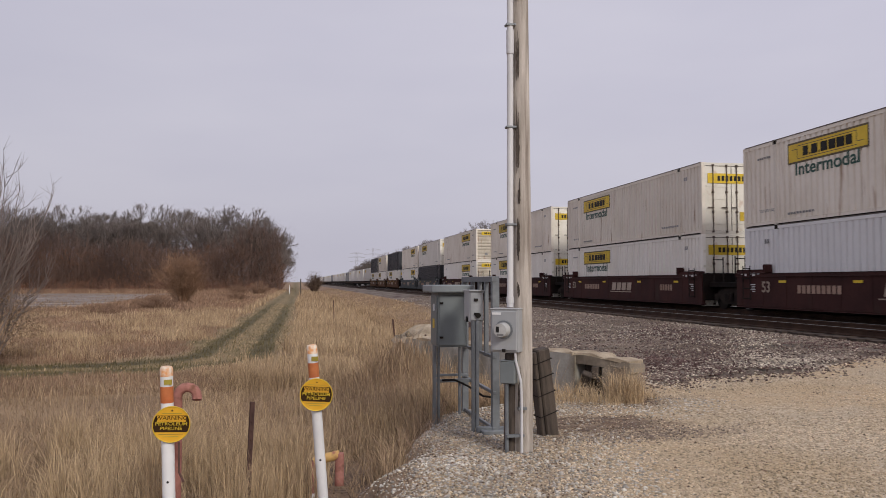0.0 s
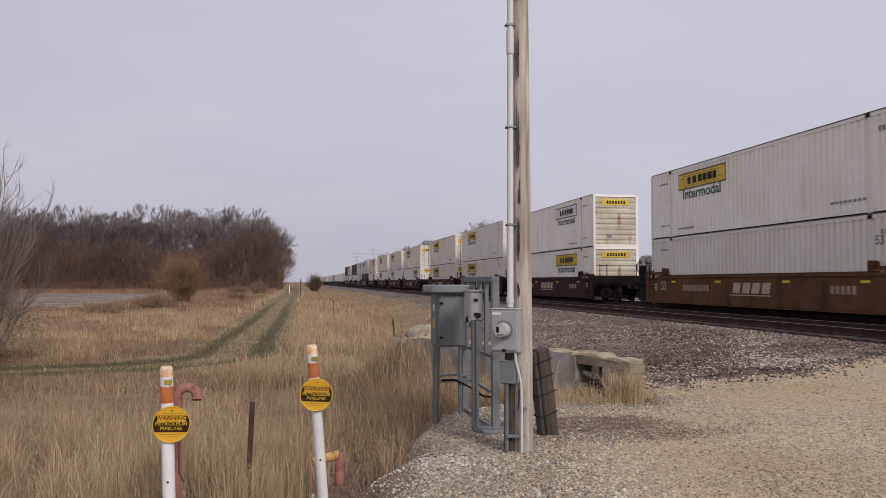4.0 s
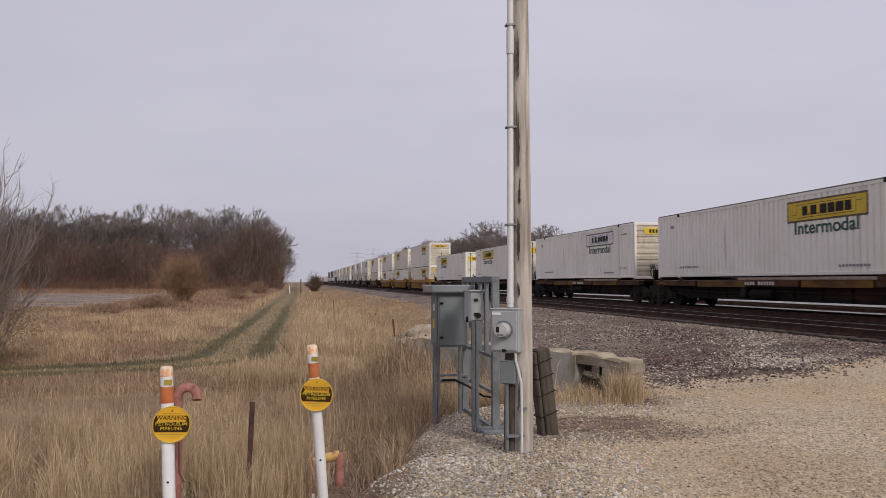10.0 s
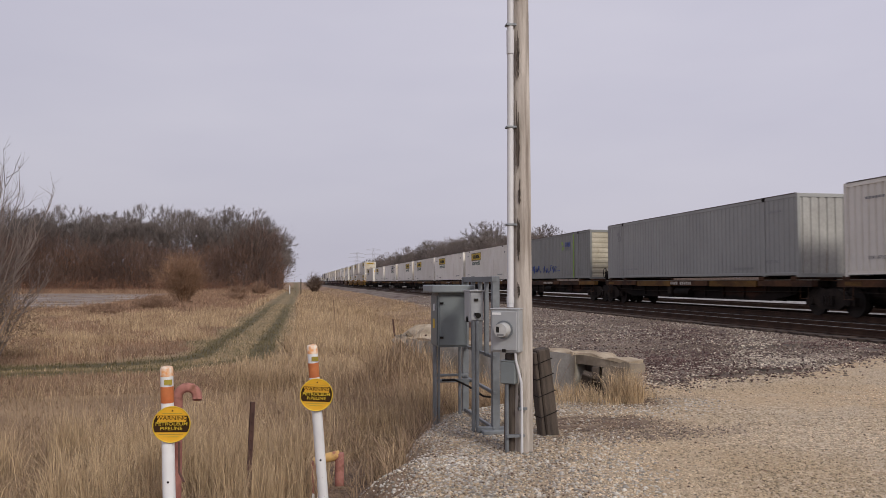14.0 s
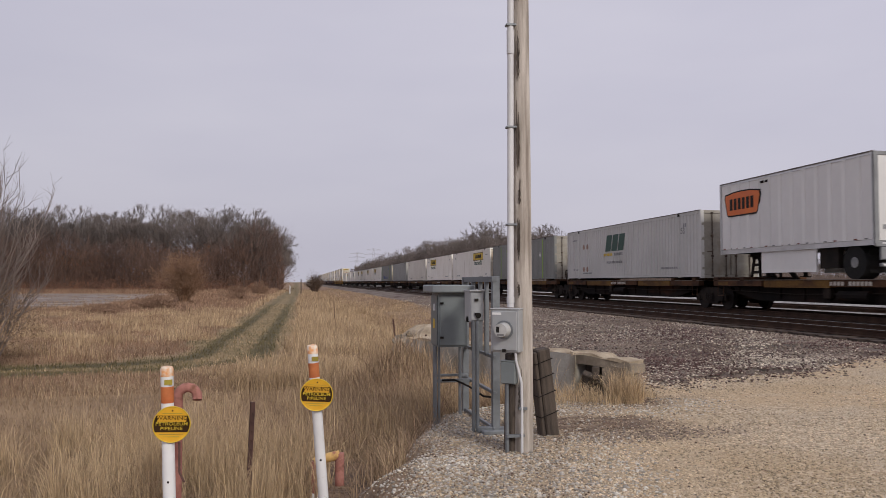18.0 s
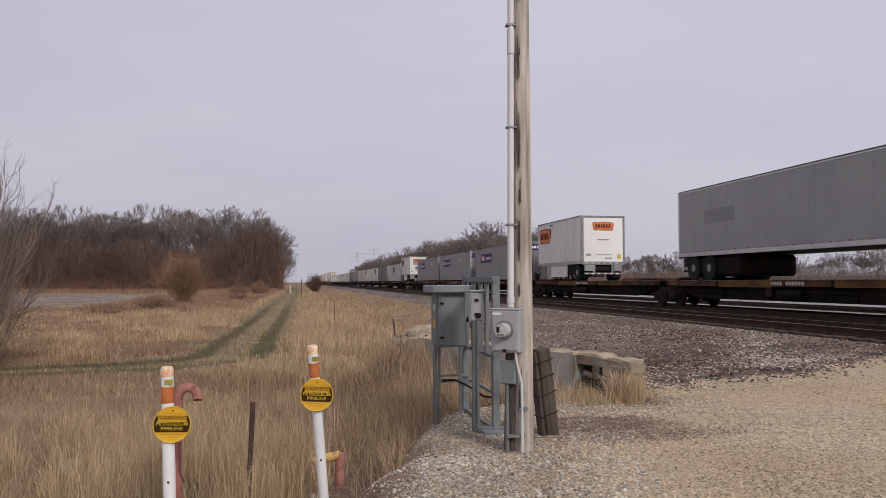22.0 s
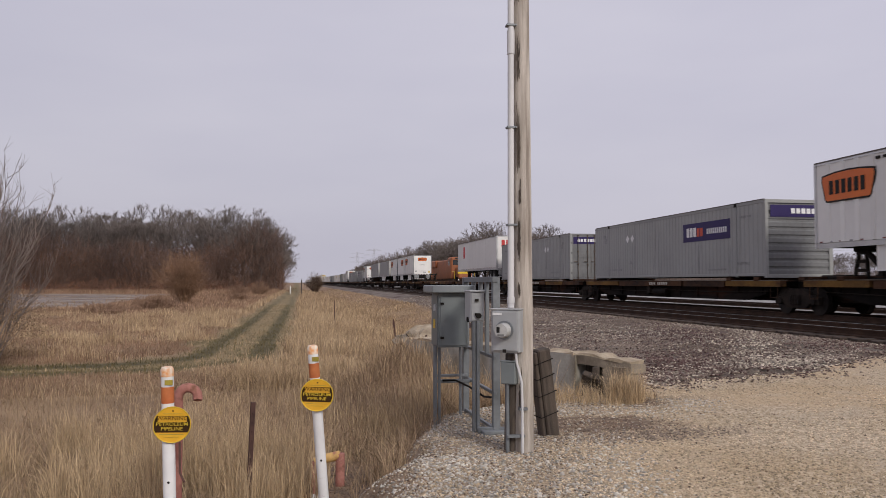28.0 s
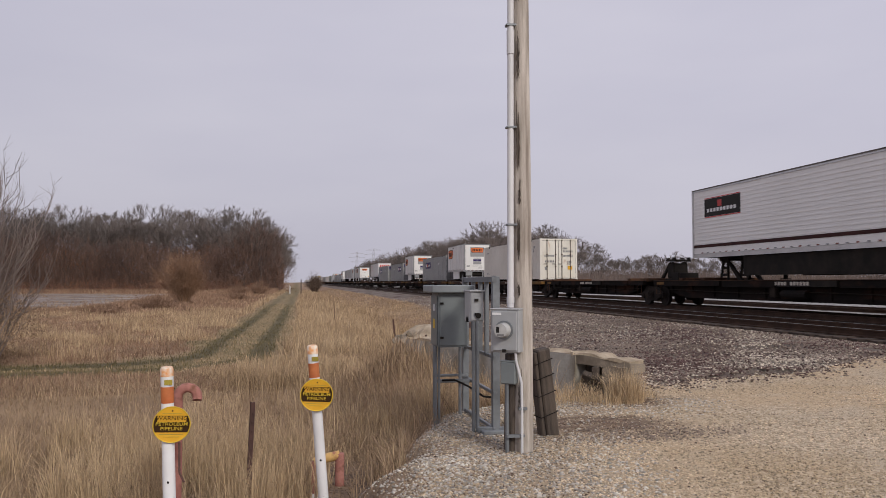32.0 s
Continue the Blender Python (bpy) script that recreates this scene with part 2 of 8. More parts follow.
M_DISC = mat("amber_warning_disc", (0.62, 0.325, 0.012), (0.70, 0.385, 0.022), 3, 0.45, fine=20, bump=0, amount=0.1)
M_VENT = mat("rusty_red_pipe", (0.26, 0.10, 0.08), (0.36, 0.16, 0.13), 8, 0.8, fine=40, bump=0.3, streak=((0.16, 0.07, 0.04), (12, 12, 12), 0.55))
M_VENTY = mat("yellow_pipe_paint", (0.55, 0.33, 0.10), (0.6, 0.38, 0.14), 8, 0.7, fine=40, bump=0.2, streak=((0.3, 0.11, 0.08), (14, 14, 14), 0.55))
M_TPOST = mat("rusty_fence_post", (0.06, 0.03, 0.025), (0.11, 0.055, 0.045), 8, 0.85, fine=40)
M_BARK = mat("grey_bark", (0.075, 0.062, 0.055), (0.13, 0.11, 0.10), 2, 0.95, fine=12, bump=0.3, rnd=0.2)
M_TWIG = mat("bare_twigs", (0.135, 0.112, 0.102), (0.205, 0.172, 0.158), 0.3, 0.95, fine=12, bump=0, rnd=0.2)
M_THICK = mat("dark_thicket_stems", (0.098, 0.062, 0.05), (0.175, 0.112, 0.086), 0.15, 0.95, fine=6, bump=0, rnd=0.3, island=True, spec=0.2)
M_LEAF = mat("dead_oak_leaves", (0.115, 0.06, 0.042), (0.24, 0.112, 0.058), 0.12, 0.9, fine=8, bump=0, rnd=0.4, island=True)
M_BUSH = mat("russet_bush_twigs", (0.20, 0.116, 0.068), (0.33, 0.20, 0.122), 0.5, 0.9, fine=8, bump=0, rnd=0.3, island=True)
M_STRAW = mat("dry_straw_grass", (0.385, 0.272, 0.158), (0.55, 0.415, 0.262), 0.35, 0.85, fine=3, bump=0, rnd=0.36, island=True)
M_TAN = mat("dead_brown_grass", (0.235, 0.16, 0.10), (0.36, 0.255, 0.16), 0.35, 0.9, fine=3, bump=0, rnd=0.35, island=True)
M_GREEN = mat("short_green_grass", (0.094, 0.076, 0.030), (0.170, 0.134, 0.060), 0.6, 0.9, fine=3, bump=0, rnd=0.3, island=True)
M_RUSSET = mat("russet_field_weeds", (0.20, 0.12, 0.078), (0.32, 0.205, 0.135), 0.3, 0.9, fine=3, bump=0, rnd=0.28, island=True)
M_TANEND = mat("dirty_tan_door_paint", (0.27, 0.245, 0.20), (0.36, 0.335, 0.29), 1.5, 0.6, fine=8, bump=0.03, streak=((0.2, 0.12, 0.07), (2.5, 2.5, 0.5), 0.6))
M_WEED = mat("dark_brown_weeds", (0.105, 0.07, 0.05), (0.185, 0.125, 0.088), 0.5, 0.9, fine=3, bump=0, rnd=0.4, island=True)
M_PYLON = mat("far_pylon_steel", (0.33, 0.33, 0.36), (0.38, 0.38, 0.41), 0.2, 0.7, fine=2, bump=0)
M_SCRUB = mat("far_brown_scrub", (0.105, 0.078, 0.066), (0.18, 0.135, 0.114), 0.05, 0.95, fine=6, bump=0, rnd=0.3, island=True, spec=0.2)
M_WEEDN = mat("tangled_brown_weeds", (0.225, 0.15, 0.098), (0.355, 0.245, 0.16), 0.5, 0.9, fine=3, bump=0, rnd=0.4, island=True)


# ---- mesh helpers ----
class Geo:
    """Collects vertices and faces of one mesh."""

    def __init__(self):
        self.v, self.f = [], []

    def add(self, verts, faces):
        k = len(self.v)
        self.v += [tuple(a) for a in verts]
        self.f += [tuple(i + k for i in a) for a in faces]
        return self

    def box(self, x0, x1, y0, y1, z0, z1, bevel=0.0, turn=None):
        if bevel <= 0:
            vs = [Vector((x, y, z)) for x in (x0, x1) for y in (y0, y1) for z in (z0, z1)]
            fs = [(0, 1, 3, 2), (4, 6, 7, 5), (0, 4, 5, 1), (2, 3, 7, 6), (0, 2, 6, 4), (1, 5, 7, 3)]
        else:
            b = min(bevel, abs(x1 - x0) / 2.01, abs(y1 - y0) / 2.01, abs(z1 - z0) / 2.01)
            vs, idx = [], {}
            for i, x in enumerate((x0, x1)):
                for j, y in enumerate((y0, y1)):
                    for k, z in enumerate((z0, z1)):
                        dx, dy, dz = (b if i == 0 else -b), (b if j == 0 else -b), (b if k == 0 else -b)
                        for a, p in enumerate(((x, y + dy, z + dz), (x + dx, y, z + dz), (x + dx, y + dy, z))):
                            idx[i, j, k, a] = len(vs)
                            vs.append(Vector(p))
            q = lambda *n: tuple(idx[m] for m in n)
            fs = []
            for i in (0, 1):
                fs += [q((i, 0, 0, 0), (i, 1, 0, 0), (i, 1, 1, 0), (i, 0, 1, 0)), q((0, i, 0, 1), (1, i, 0, 1), (1, i, 1, 1), (0, i, 1, 1)),
                       q((0, 0, i, 2), (1, 0, i, 2), (1, 1, i, 2), (0, 1, i, 2))]
                for j in (0, 1):
                    fs += [q((i, j, 0, 0), (i, j, 0, 1), (i, j, 1, 1), (i, j, 1, 0)), q((i, 0, j, 0), (i, 0, j, 2), (i, 1, j, 2), (i, 1, j, 0)),
                           q((0, i, j, 1), (0, i, j, 2), (1, i, j, 2), (1, i, j, 1))]
                    for k in (0, 1):
                        fs.append(q((i, j, k, 0), (i, j, k, 1), (i, j, k, 2)))
        if turn is not None:
            vs = [turn @ a for a in vs]
        return self.add(vs, fs)

    def cyl(self, p0, p1, r0, r1=None, n=10, caps=True):
        p0, p1 = Vector(p0), Vector(p1)
        r1 = r0 if r1 is None else r1
        z = (p1 - p0).normalized()
        x = z.orthogonal().normalized()
        y = z.cross(x)
        vs = []
        for p, r in ((p0, r0), (p1, r1)):
            vs += [p + r * (math.cos(a) * x + math.sin(a) * y) for a in (2 * math.pi * i / n for i in range(n))]
        fs = [(i, (i + 1) % n, n + (i + 1) % n, n + i) for i in range(n)]
        if caps:
            fs += [tuple(range(n - 1, -1, -1)), tuple(range(n, 2 * n))]
        return self.add(vs, fs)

    def tube(self, pts, r, n=8):
        pts = [Vector(p) for p in pts]
        vs, fs = [], []
        x = None
        for i, p in enumerate(pts):
            d = (pts[min(i + 1, len(pts) - 1)] - pts[max(i - 1, 0)]).normalized()
            x = d.orthogonal().normalized() if x is None else (x - d * x.dot(d)).normalized()
            y = d.cross(x)
            rr = r[i] if isinstance(r, (list, tuple)) else r
            vs += [p + rr * (math.cos(a) * x + math.sin(a) * y) for a in (2 * math.pi * k / n for k in range(n))]
        for i in range(len(pts) - 1):
            fs += [(i * n + k, i * n + (k + 1) % n, (i + 1) * n + (k + 1) % n, (i + 1) * n + k) for k in range(n)]
        fs += [tuple(range(n - 1, -1, -1)), tuple((len(pts) - 1) * n + k for k in range(n))]
        return self.add(vs, fs)

    def extrude(self, profile, axis, a0, a1):
        """A closed outline swept along x ('x': points are y, z) or y ('y': points are x, z)."""
        n = len(profile)
        if axis == 'y':
            vs = [(p[0], a, p[1]) for a in (a0, a1) for p in profile]
        elif axis == 'x':
            vs = [(a, p[0], p[1]) for a in (a0, a1) for p in profile]
        else:
            vs = [(p[0], p[1], a) for a in (a0, a1) for p in profile]
        return self.add(vs, [(i, (i + 1) % n, n + (i + 1) % n, n + i) for i in range(n)] + [tuple(range(n - 1, -1, -1)), tuple(range(n, 2 * n))])

    def mesh(self, name, material, smooth=False):
        me = bpy.data.meshes.new(name)
        me.from_pydata(self.v, [], self.f)
        bm = bmesh.new()
        bm.from_mesh(me)
        if len(self.f) < 6000:
            bmesh.ops.recalc_face_normals(bm, faces=bm.faces)
        bm.to_mesh(me)
        bm.free()
        me.materials.append(material)
        if smooth:
            me.polygons.foreach_set("use_smooth", [True] * len(me.polygons))
            me.set_sharp_from_angle(angle=radians(40))
        return me


def part(name, geo, material, parent, label="", smooth=False, at=None):
    """One mesh object under a thing or a part."""
    me = geo.mesh(name, material, smooth) if isinstance(geo, Geo) else geo
    ob = new(name, me)
    ob.parent = parent
    if at is not None:
        ob.matrix_basis = at
    if label:
        ob["label"] = label
    return ob


def thing(name, label, category, group="", kind="", at=None):
    ob = new(name)
    ob.empty_display_size = 0.2
    if at is not None:
        ob.matrix_basis = at
    return tagged(ob, label, category, group, kind)


def arrays_mesh(name, verts, faces_flat, corners, material):
    """A mesh from numpy arrays: every face has the same number of corners."""
    me = bpy.data.meshes.new(name)
    nf = len(faces_flat) // corners
    me.vertices.add(len(verts))
    me.vertices.foreach_set("co", verts.astype(np.float32).ravel())
    me.loops.add(len(faces_flat))
    me.loops.foreach_set("vertex_index", faces_flat.astype(np.int32))
    me.polygons.add(nf)
    me.polygons.foreach_set("loop_start", np.arange(0, nf * corners, corners, dtype=np.int32))
    me.update(calc_edges=True)
    me.materials.append(material)
    return me


WORDS = {}


def word(text, height, material, parent, at, name="lettering", label="", align='LEFT', stretch=1.0):
    key = (text, height, material.name, stretch)
    if key not in WORDS:
        c = bpy.data.curves.new(name, 'FONT')
        c.body, c.size, c.align_x, c.align_y, c.extrude = text, height / 0.7, align, 'BOTTOM', 0.002
        c.offset = (0.02 if height > 0.1 else 0.005) * c.size
        c.materials.append(material)
        WORDS[key] = c
    ob = new(name, WORDS[key])
    ob.parent = parent
    ob.matrix_basis = at @ Matrix.Diagonal((stretch, 1, 1, 1))
    if label:
        ob["label"] = label
    return ob


# ---- plan: the tracks run along y; x grows towards them ----
RAIL_Z, NEAR_TRACK, TRAIN_TRACK, THIRD_TRACK = 0.57, 13.0, 17.36, 22.6
TIE_TOP = RAIL_Z - 0.17


def smooth01(a, b, v):
    t = np.clip((v - a) / (b - a), 0, 1)
    return t * t * (3 - 2 * t)


LATTICE = np.random.RandomState(7).uniform(0, 1, (128, 128))


def vnoise(x, y):
    """Smooth value noise of cell size 1, between 0 and 1."""
    x, y = np.asarray(x, float), np.asarray(y, float)
    i, j = np.floor(x).astype(int), np.floor(y).astype(int)
    u, v = x - i, y - j
    u, v = u * u * (3 - 2 * u), v * v * (3 - 2 * v)
    a, b, c, d = LATTICE[i % 128, j % 128], LATTICE[(i + 1) % 128, j % 128], LATTICE[i % 128, (j + 1) % 128], LATTICE[(i + 1) % 128, (j + 1) % 128]
    return (a * (1 - u) + b * u) * (1 - v) + (c * (1 - u) + d * u) * v


def fbm(x, y):
    """Three octaves of value noise."""
    return (vnoise(x, y) + 0.5 * vnoise(2.1 * x + 17, 2.1 * y + 5) + 0.25 * vnoise(4.3 * x + 3, 4.3 * y + 29)) / 1.75


def lot_edge(x, y):
    """Metres inside (+) or outside (-) the edge of the gravel lot."""
    return np.minimum(x - (0.60 + 0.277 * (y - 6.15) + 0.35 * (fbm(x * 1.3, y * 1.3) - 0.5)), (9.7 + 0.72 * np.clip(x - 1.5, 0, 9) - y) / 1.25)


def ground_height(x, y):
    """Gravel lot near the eye, a bank down to the grass, the road ramp up to the crossing, the railway bed."""
    x, y = np.asarray(x, float), np.asarray(y, float)
    rough = 0.05 * np.sin(x * 0.35 + 1.0) * np.cos(y * 0.22) + 0.02 * np.sin(x * 1.3) * np.sin(y * 1.1 + 2)
    low = smooth01(0.35, -0.6, lot_edge(x, y))
    z = (rough - 0.42) * low + 0.4 * rough * (1 - low)
    bed = smooth01(5.6, 8.6, x) * (1 - smooth01(27.0, 32.0, x)) * smooth01(9, 13, y)
    z = z * (1 - bed)
    ramp = smooth01(6.0, 11.6, x) * (1 - smooth01(10.5, 14.5, y - 0.1 * x)) * (1 - smooth01(25.0, 31.0, x))
    berm = 0.78 * np.exp(-((x - 1.75) / 0.85) ** 2 - ((y - 13.4) / 1.7) ** 2)
    return z + ramp * 0.36 + berm


def ballast_edge(x):
    """Where the gravel lot ends and the ballast begins, as y over x."""
    return np.interp(x, [4.2, 5.4, 6.5, 7.4, 7.9, 8.6, 9.3, 10.8, 12.0], [10.9, 11.5, 12.0, 12.05, 11.75, 11.85, 12.2, 13.1, 14.0]) + 0.12 * np.sin(x * 5.1) + 0.06 * np.sin(x * 13.0)


def ballast_foot(y):
    """Where the ballast begins beside the grass, as x over y."""
    return np.interp(y, [-90, 8, 11, 14, 21, 40, 60, 100], [9.0, 4.6, 4.4, 4.9, 6.0, 7.6, 8.4, 8.7]) + 0.15 * np.sin(y * 1.9)


def bed_height(x, y):
    """The ballast shoulder: up from its foot to the ties, sunk under the lot in front."""
    f = ballast_foot(y)
    z = -0.12 + (TIE_TOP - 0.07 + 0.12) * np.clip((x - f) / (11.4 - f), 0, 1) ** 0.75
    z = z + 0.03 * np.sin(x * 3.1 + y * 1.3) * np.sin(y * 2.2) * (x < 11.0)
    return z - 0.5 * (1 - smooth01(-0.3, 0.2, y - ballast_edge(x))) * (x < 12.5) - 0.4 * (x < f)


def path_offset(x, y):
    """Signed distance from the path's middle line: straight along the track, then bending to the left near the eye."""
    a, b = x + 1.90 - 0.0072 * np.clip(y - 40, -15, 140), (21.3 + 0.42 * (x + 1.45) - y) / 1.08
    return 0.5 * (a + b + np.sqrt((a - b) ** 2 + 1.2)) - 0.35


def rut_share(x, y):
    """The two worn wheel tracks of the path."""
    x, y = np.asarray(x, float), np.asarray(y, float)
    d = np.abs(np.abs(path_offset(x, y) + 0.2 * (fbm(x * 0.5, y * 0.25) - 0.5)) - 0.72)
    stub = (1 - smooth01(0.1, 0.26, np.abs(x + 0.80))) * smooth01(21.0, 22.5, y) * (1 - smooth01(26, 28, y))
    wear = np.clip(0.5 + 1.1 * fbm(x * 0.45 + 3, y * 0.3), 0, 1) * (1 - 0.45 * smooth01(40, 90, y))
    spread = 1 + 0.7 * (1 - smooth01(-5.0, -2.6, x)) * (1 - smooth01(24, 27, y))
    return np.maximum(1 - smooth01(0.13, 0.42, d / spread), stub) * wear


def zones(x, y):
    """Shares of gravel, mown path and bare field."""
    x, y = np.asarray(x, float), np.asarray(y, float)
    edge = 0.35 * np.sin(y * 1.7) + 0.25 * np.sin(x * 2.3 + y)
    gravel = smooth01(-0.3, 0.25, lot_edge(x, y) + edge * 0.5)
    gravel = gravel * (1 - smooth01(30, 34, x))
    path = 1 - smooth01(1.0, 1.9, np.abs(path_offset(x, y)) + 1.5 * (fbm(x * 0.9, y * 0.9) - 0.5))
    ragged = 14 * (fbm(x * 0.12, y * 0.06) - 0.5)
    field = smooth01(-14.5, -18.5, x + 0.05 * (y - 60) + 0.5 * ragged) * smooth01(56, 66, y + ragged) * (1 - smooth01(134, 150, y + ragged))
    return gravel, path, field


def litter_share(x, y):
    """Dark leaf litter and bare soil along the lot's edge and behind the pole."""
    e = np.abs(lot_edge(x, y) + 0.1) + 0.3 * np.sin(x * 3.1) * np.sin(y * 2.7)
    a = 1 - smooth01(0.15, 0.8, e)
    rag = 0.9 * (fbm(x * 1.7, y * 1.7) - 0.5)
    b = 1 - smooth01(0.55, 1.15, np.hypot((x - 3.4) / 1.0, (y - 8.6) / 0.8) + rag)
    band = 0.55 * (1 - smooth01(0.3, 1.0, np.hypot((x - 3.5) / 1.5, (y - 7.85 - 0.1 * (x - 3.5)) / 0.42) + rag))
    d = 1 - smooth01(0.2, 0.7, np.hypot(x - 4.5, (y - 10.2) / 1.2))
    b = np.maximum(np.maximum(b, band), d)
    b = np.maximum(b, 0.5 * (1 - smooth01(1.3, 2.4, lot_edge(x, y))) * smooth01(-0.2, 0.3, lot_edge(x, y)) * (y < 10.5))
    c = 1 - smooth01(0.5, 1.2, np.hypot(x - 0.15, np.maximum(np.abs(y - 8.1) - 0.6, 0)) + rag)
    return np.clip(np.maximum(np.maximum(0.75 * a, 0.95 * b), 0.9 * c), 0, 1) * (x < 9)


def build_ground():
    rs = [0.0] + list(np.geomspace(0.6, 4.0, 30)) + list(np.geomspace(4.08, 130, 210)) + list(np.geomspace(135, 4200, 60))
    az = sorted(set(list(np.radians(np.arange(-40, -24, 1.0))) + list(np.radians(np.arange(-24, 44, 0.3))) + list(np.radians(np.arange(44, 60, 1.0))) + list(np.radians(np.arange(60, 320, 5.0)))))
    az = np.array(az)
    n = len(az)
    rr = np.array(rs[1:])
    x = rr[:, None] * np.sin(az)[None]
    y = rr[:, None] * np.cos(az)[None]
    z = ground_height(x, y)
    z[rr > 400] = np.minimum(z[rr > 400], 0.0)
    v = np.concatenate([[[0, 0, float(ground_height(0, 0))]], np.stack([x, y, z], -1).reshape(-1, 3)])
    quads = []
    for i in range(len(rr) - 1):
        a = 1 + i * n + np.arange(n)
        b = 1 + i * n + (np.arange(n) + 1) % n
        quads.append(np.stack([a, a + n, b + n, b], -1))
    quads = np.concatenate(quads)
    tris = [(0, 1 + k, 1 + (k + 1) % n) for k in range(n)]
    me = bpy.data.meshes.new("ground")
    me.from_pydata(v.tolist(), [], quads.tolist() + tris)
    g, p, f = zones(v[:, 0], v[:, 1])
    for nm, arr in (("gravel", g), ("path", p), ("field", f), ("rut", rut_share(v[:, 0], v[:, 1])), ("litter", litter_share(v[:, 0], v[:, 1]))):
        me.attributes.new(nm, 'FLOAT', 'POINT').data.foreach_set("value", arr.astype(np.float32))
    me.polygons.foreach_set("use_smooth", [True] * len(me.polygons))
    m = bpy.data.materials.new("ground_soil_and_gravel")
    m.use_nodes = True
    nn, l = m.node_tree.nodes, m.node_tree.links
    bsdf = nn["Principled BSDF"]
    bsdf.inputs["Roughness"].default_value = 0.95
    co = nn.new("ShaderNodeTexCoord")

    def noise(scale, detail=5.0):
        t = nn.new("ShaderNodeTexNoise")
        t.inputs["Scale"].default_value, t.inputs["Detail"].default_value = scale, detail
        l.new(co.outputs["Object"], t.inputs["Vector"])
        return t.outputs[0]

    def ramp(src, lo, hi, a=0.35, b=0.65):
        t = nn.new("ShaderNodeValToRGB")
        t.color_ramp.elements[0].position, t.color_ramp.elements[0].color = a, (*lo, 1)
        t.color_ramp.elements[1].position, t.color_ramp.elements[1].color = b, (*hi, 1)
        l.new(src, t.inputs[0])
        return t.outputs[0]

    def mix(fac, a, b):
        t = nn.new("ShaderNodeMix")
        t.data_type = 'RGBA'
        l.new(fac, t.inputs[0])
        l.new(a, t.inputs[6])
        l.new(b, t.inputs[7])
        return t.outputs[2]

    def attr(nm):
        t = nn.new("ShaderNodeAttribute")
        t.attribute_name = nm
        return t.outputs["Fac"]

    soil = ramp(noise(0.5), (0.21, 0.138, 0.08), (0.33, 0.23, 0.135))
    soil = mix(ramp(noise(0.07), (0, 0, 0), (1, 1, 1), 0.45, 0.6), soil, ramp(noise(2.0), (0.17, 0.10, 0.062), (0.26, 0.162, 0.10)))
    vor = nn.new("ShaderNodeTexVoronoi")
    vor.inputs["Scale"].default_value = 28.0
    l.new(co.outputs["Object"], vor.inputs["Vector"])
    grav = ramp(vor.outputs["Color"], (0.27, 0.20, 0.125), (0.64, 0.535, 0.40), 0.12, 0.88)
    grav = mix(ramp(noise(0.45, 4), (0, 0, 0), (0.8, 0.8, 0.8), 0.40, 0.62), grav, ramp(noise(40), (0.38, 0.265, 0.15), (0.56, 0.43, 0.28)))
    grav = mix(ramp(noise(1.1, 5), (0, 0, 0), (0.6, 0.6, 0.6), 0.52, 0.66), grav, ramp(noise(55), (0.30, 0.235, 0.165), (0.62, 0.53, 0.41)))
    pth = ramp(noise(1.3), (0.165, 0.125, 0.058), (0.27, 0.20, 0.105))
    rows = nn.new("ShaderNodeMapping")
    rows.inputs["Rotation"].default_value, rows.inputs["Scale"].default_value = (0, 0, radians(12)), (0.06, 0.5, 1.0)
    l.new(co.outputs["Object"], rows.inputs[0])
    furrow = nn.new("ShaderNodeTexNoise")
    furrow.inputs["Scale"].default_value, furrow.inputs["Detail"].default_value = 1.0, 6.0
    l.new(rows.outputs[0], furrow.inputs["Vector"])
    fld = ramp(furrow.outputs[0], (0.12, 0.088, 0.07), (0.30, 0.262, 0.245), 0.40, 0.60)
    c = mix(attr("field"), soil, fld)
    c = mix(attr("path"), c, pth)
    c = mix(attr("rut"), c, ramp(noise(3.0), (0.062, 0.051, 0.021), (0.112, 0.090, 0.039)))
    c = mix(attr("gravel"), c, grav)
    lit = nn.new("ShaderNodeMath")
    lit.operation = 'MULTIPLY'
    l.new(attr("litter"), lit.inputs[0])
    l.new(ramp(noise(5.0, 6), (0.5, 0.5, 0.5), (1, 1, 1), 0.35, 0.55), lit.inputs[1])
    c = mix(lit.outputs[0], c, ramp(noise(22), (0.06, 0.038, 0.028), (0.19, 0.125, 0.09)))
    l.new(c, bsdf.inputs["Base Color"])
    b = nn.new("ShaderNodeBump")
    b.inputs["Strength"].default_value, b.inputs["Distance"].default_value = 0.6, 0.03
    l.new(vor.outputs["Distance"], b.inputs["Height"])
    l.new(b.outputs[0], bsdf.inputs["Normal"])
    me.materials.append(m)
    return tagged(new("ground", me), "flat ground of dry grass soil, pale gravel and a mown path", "ground", kind="structure")


build_ground()


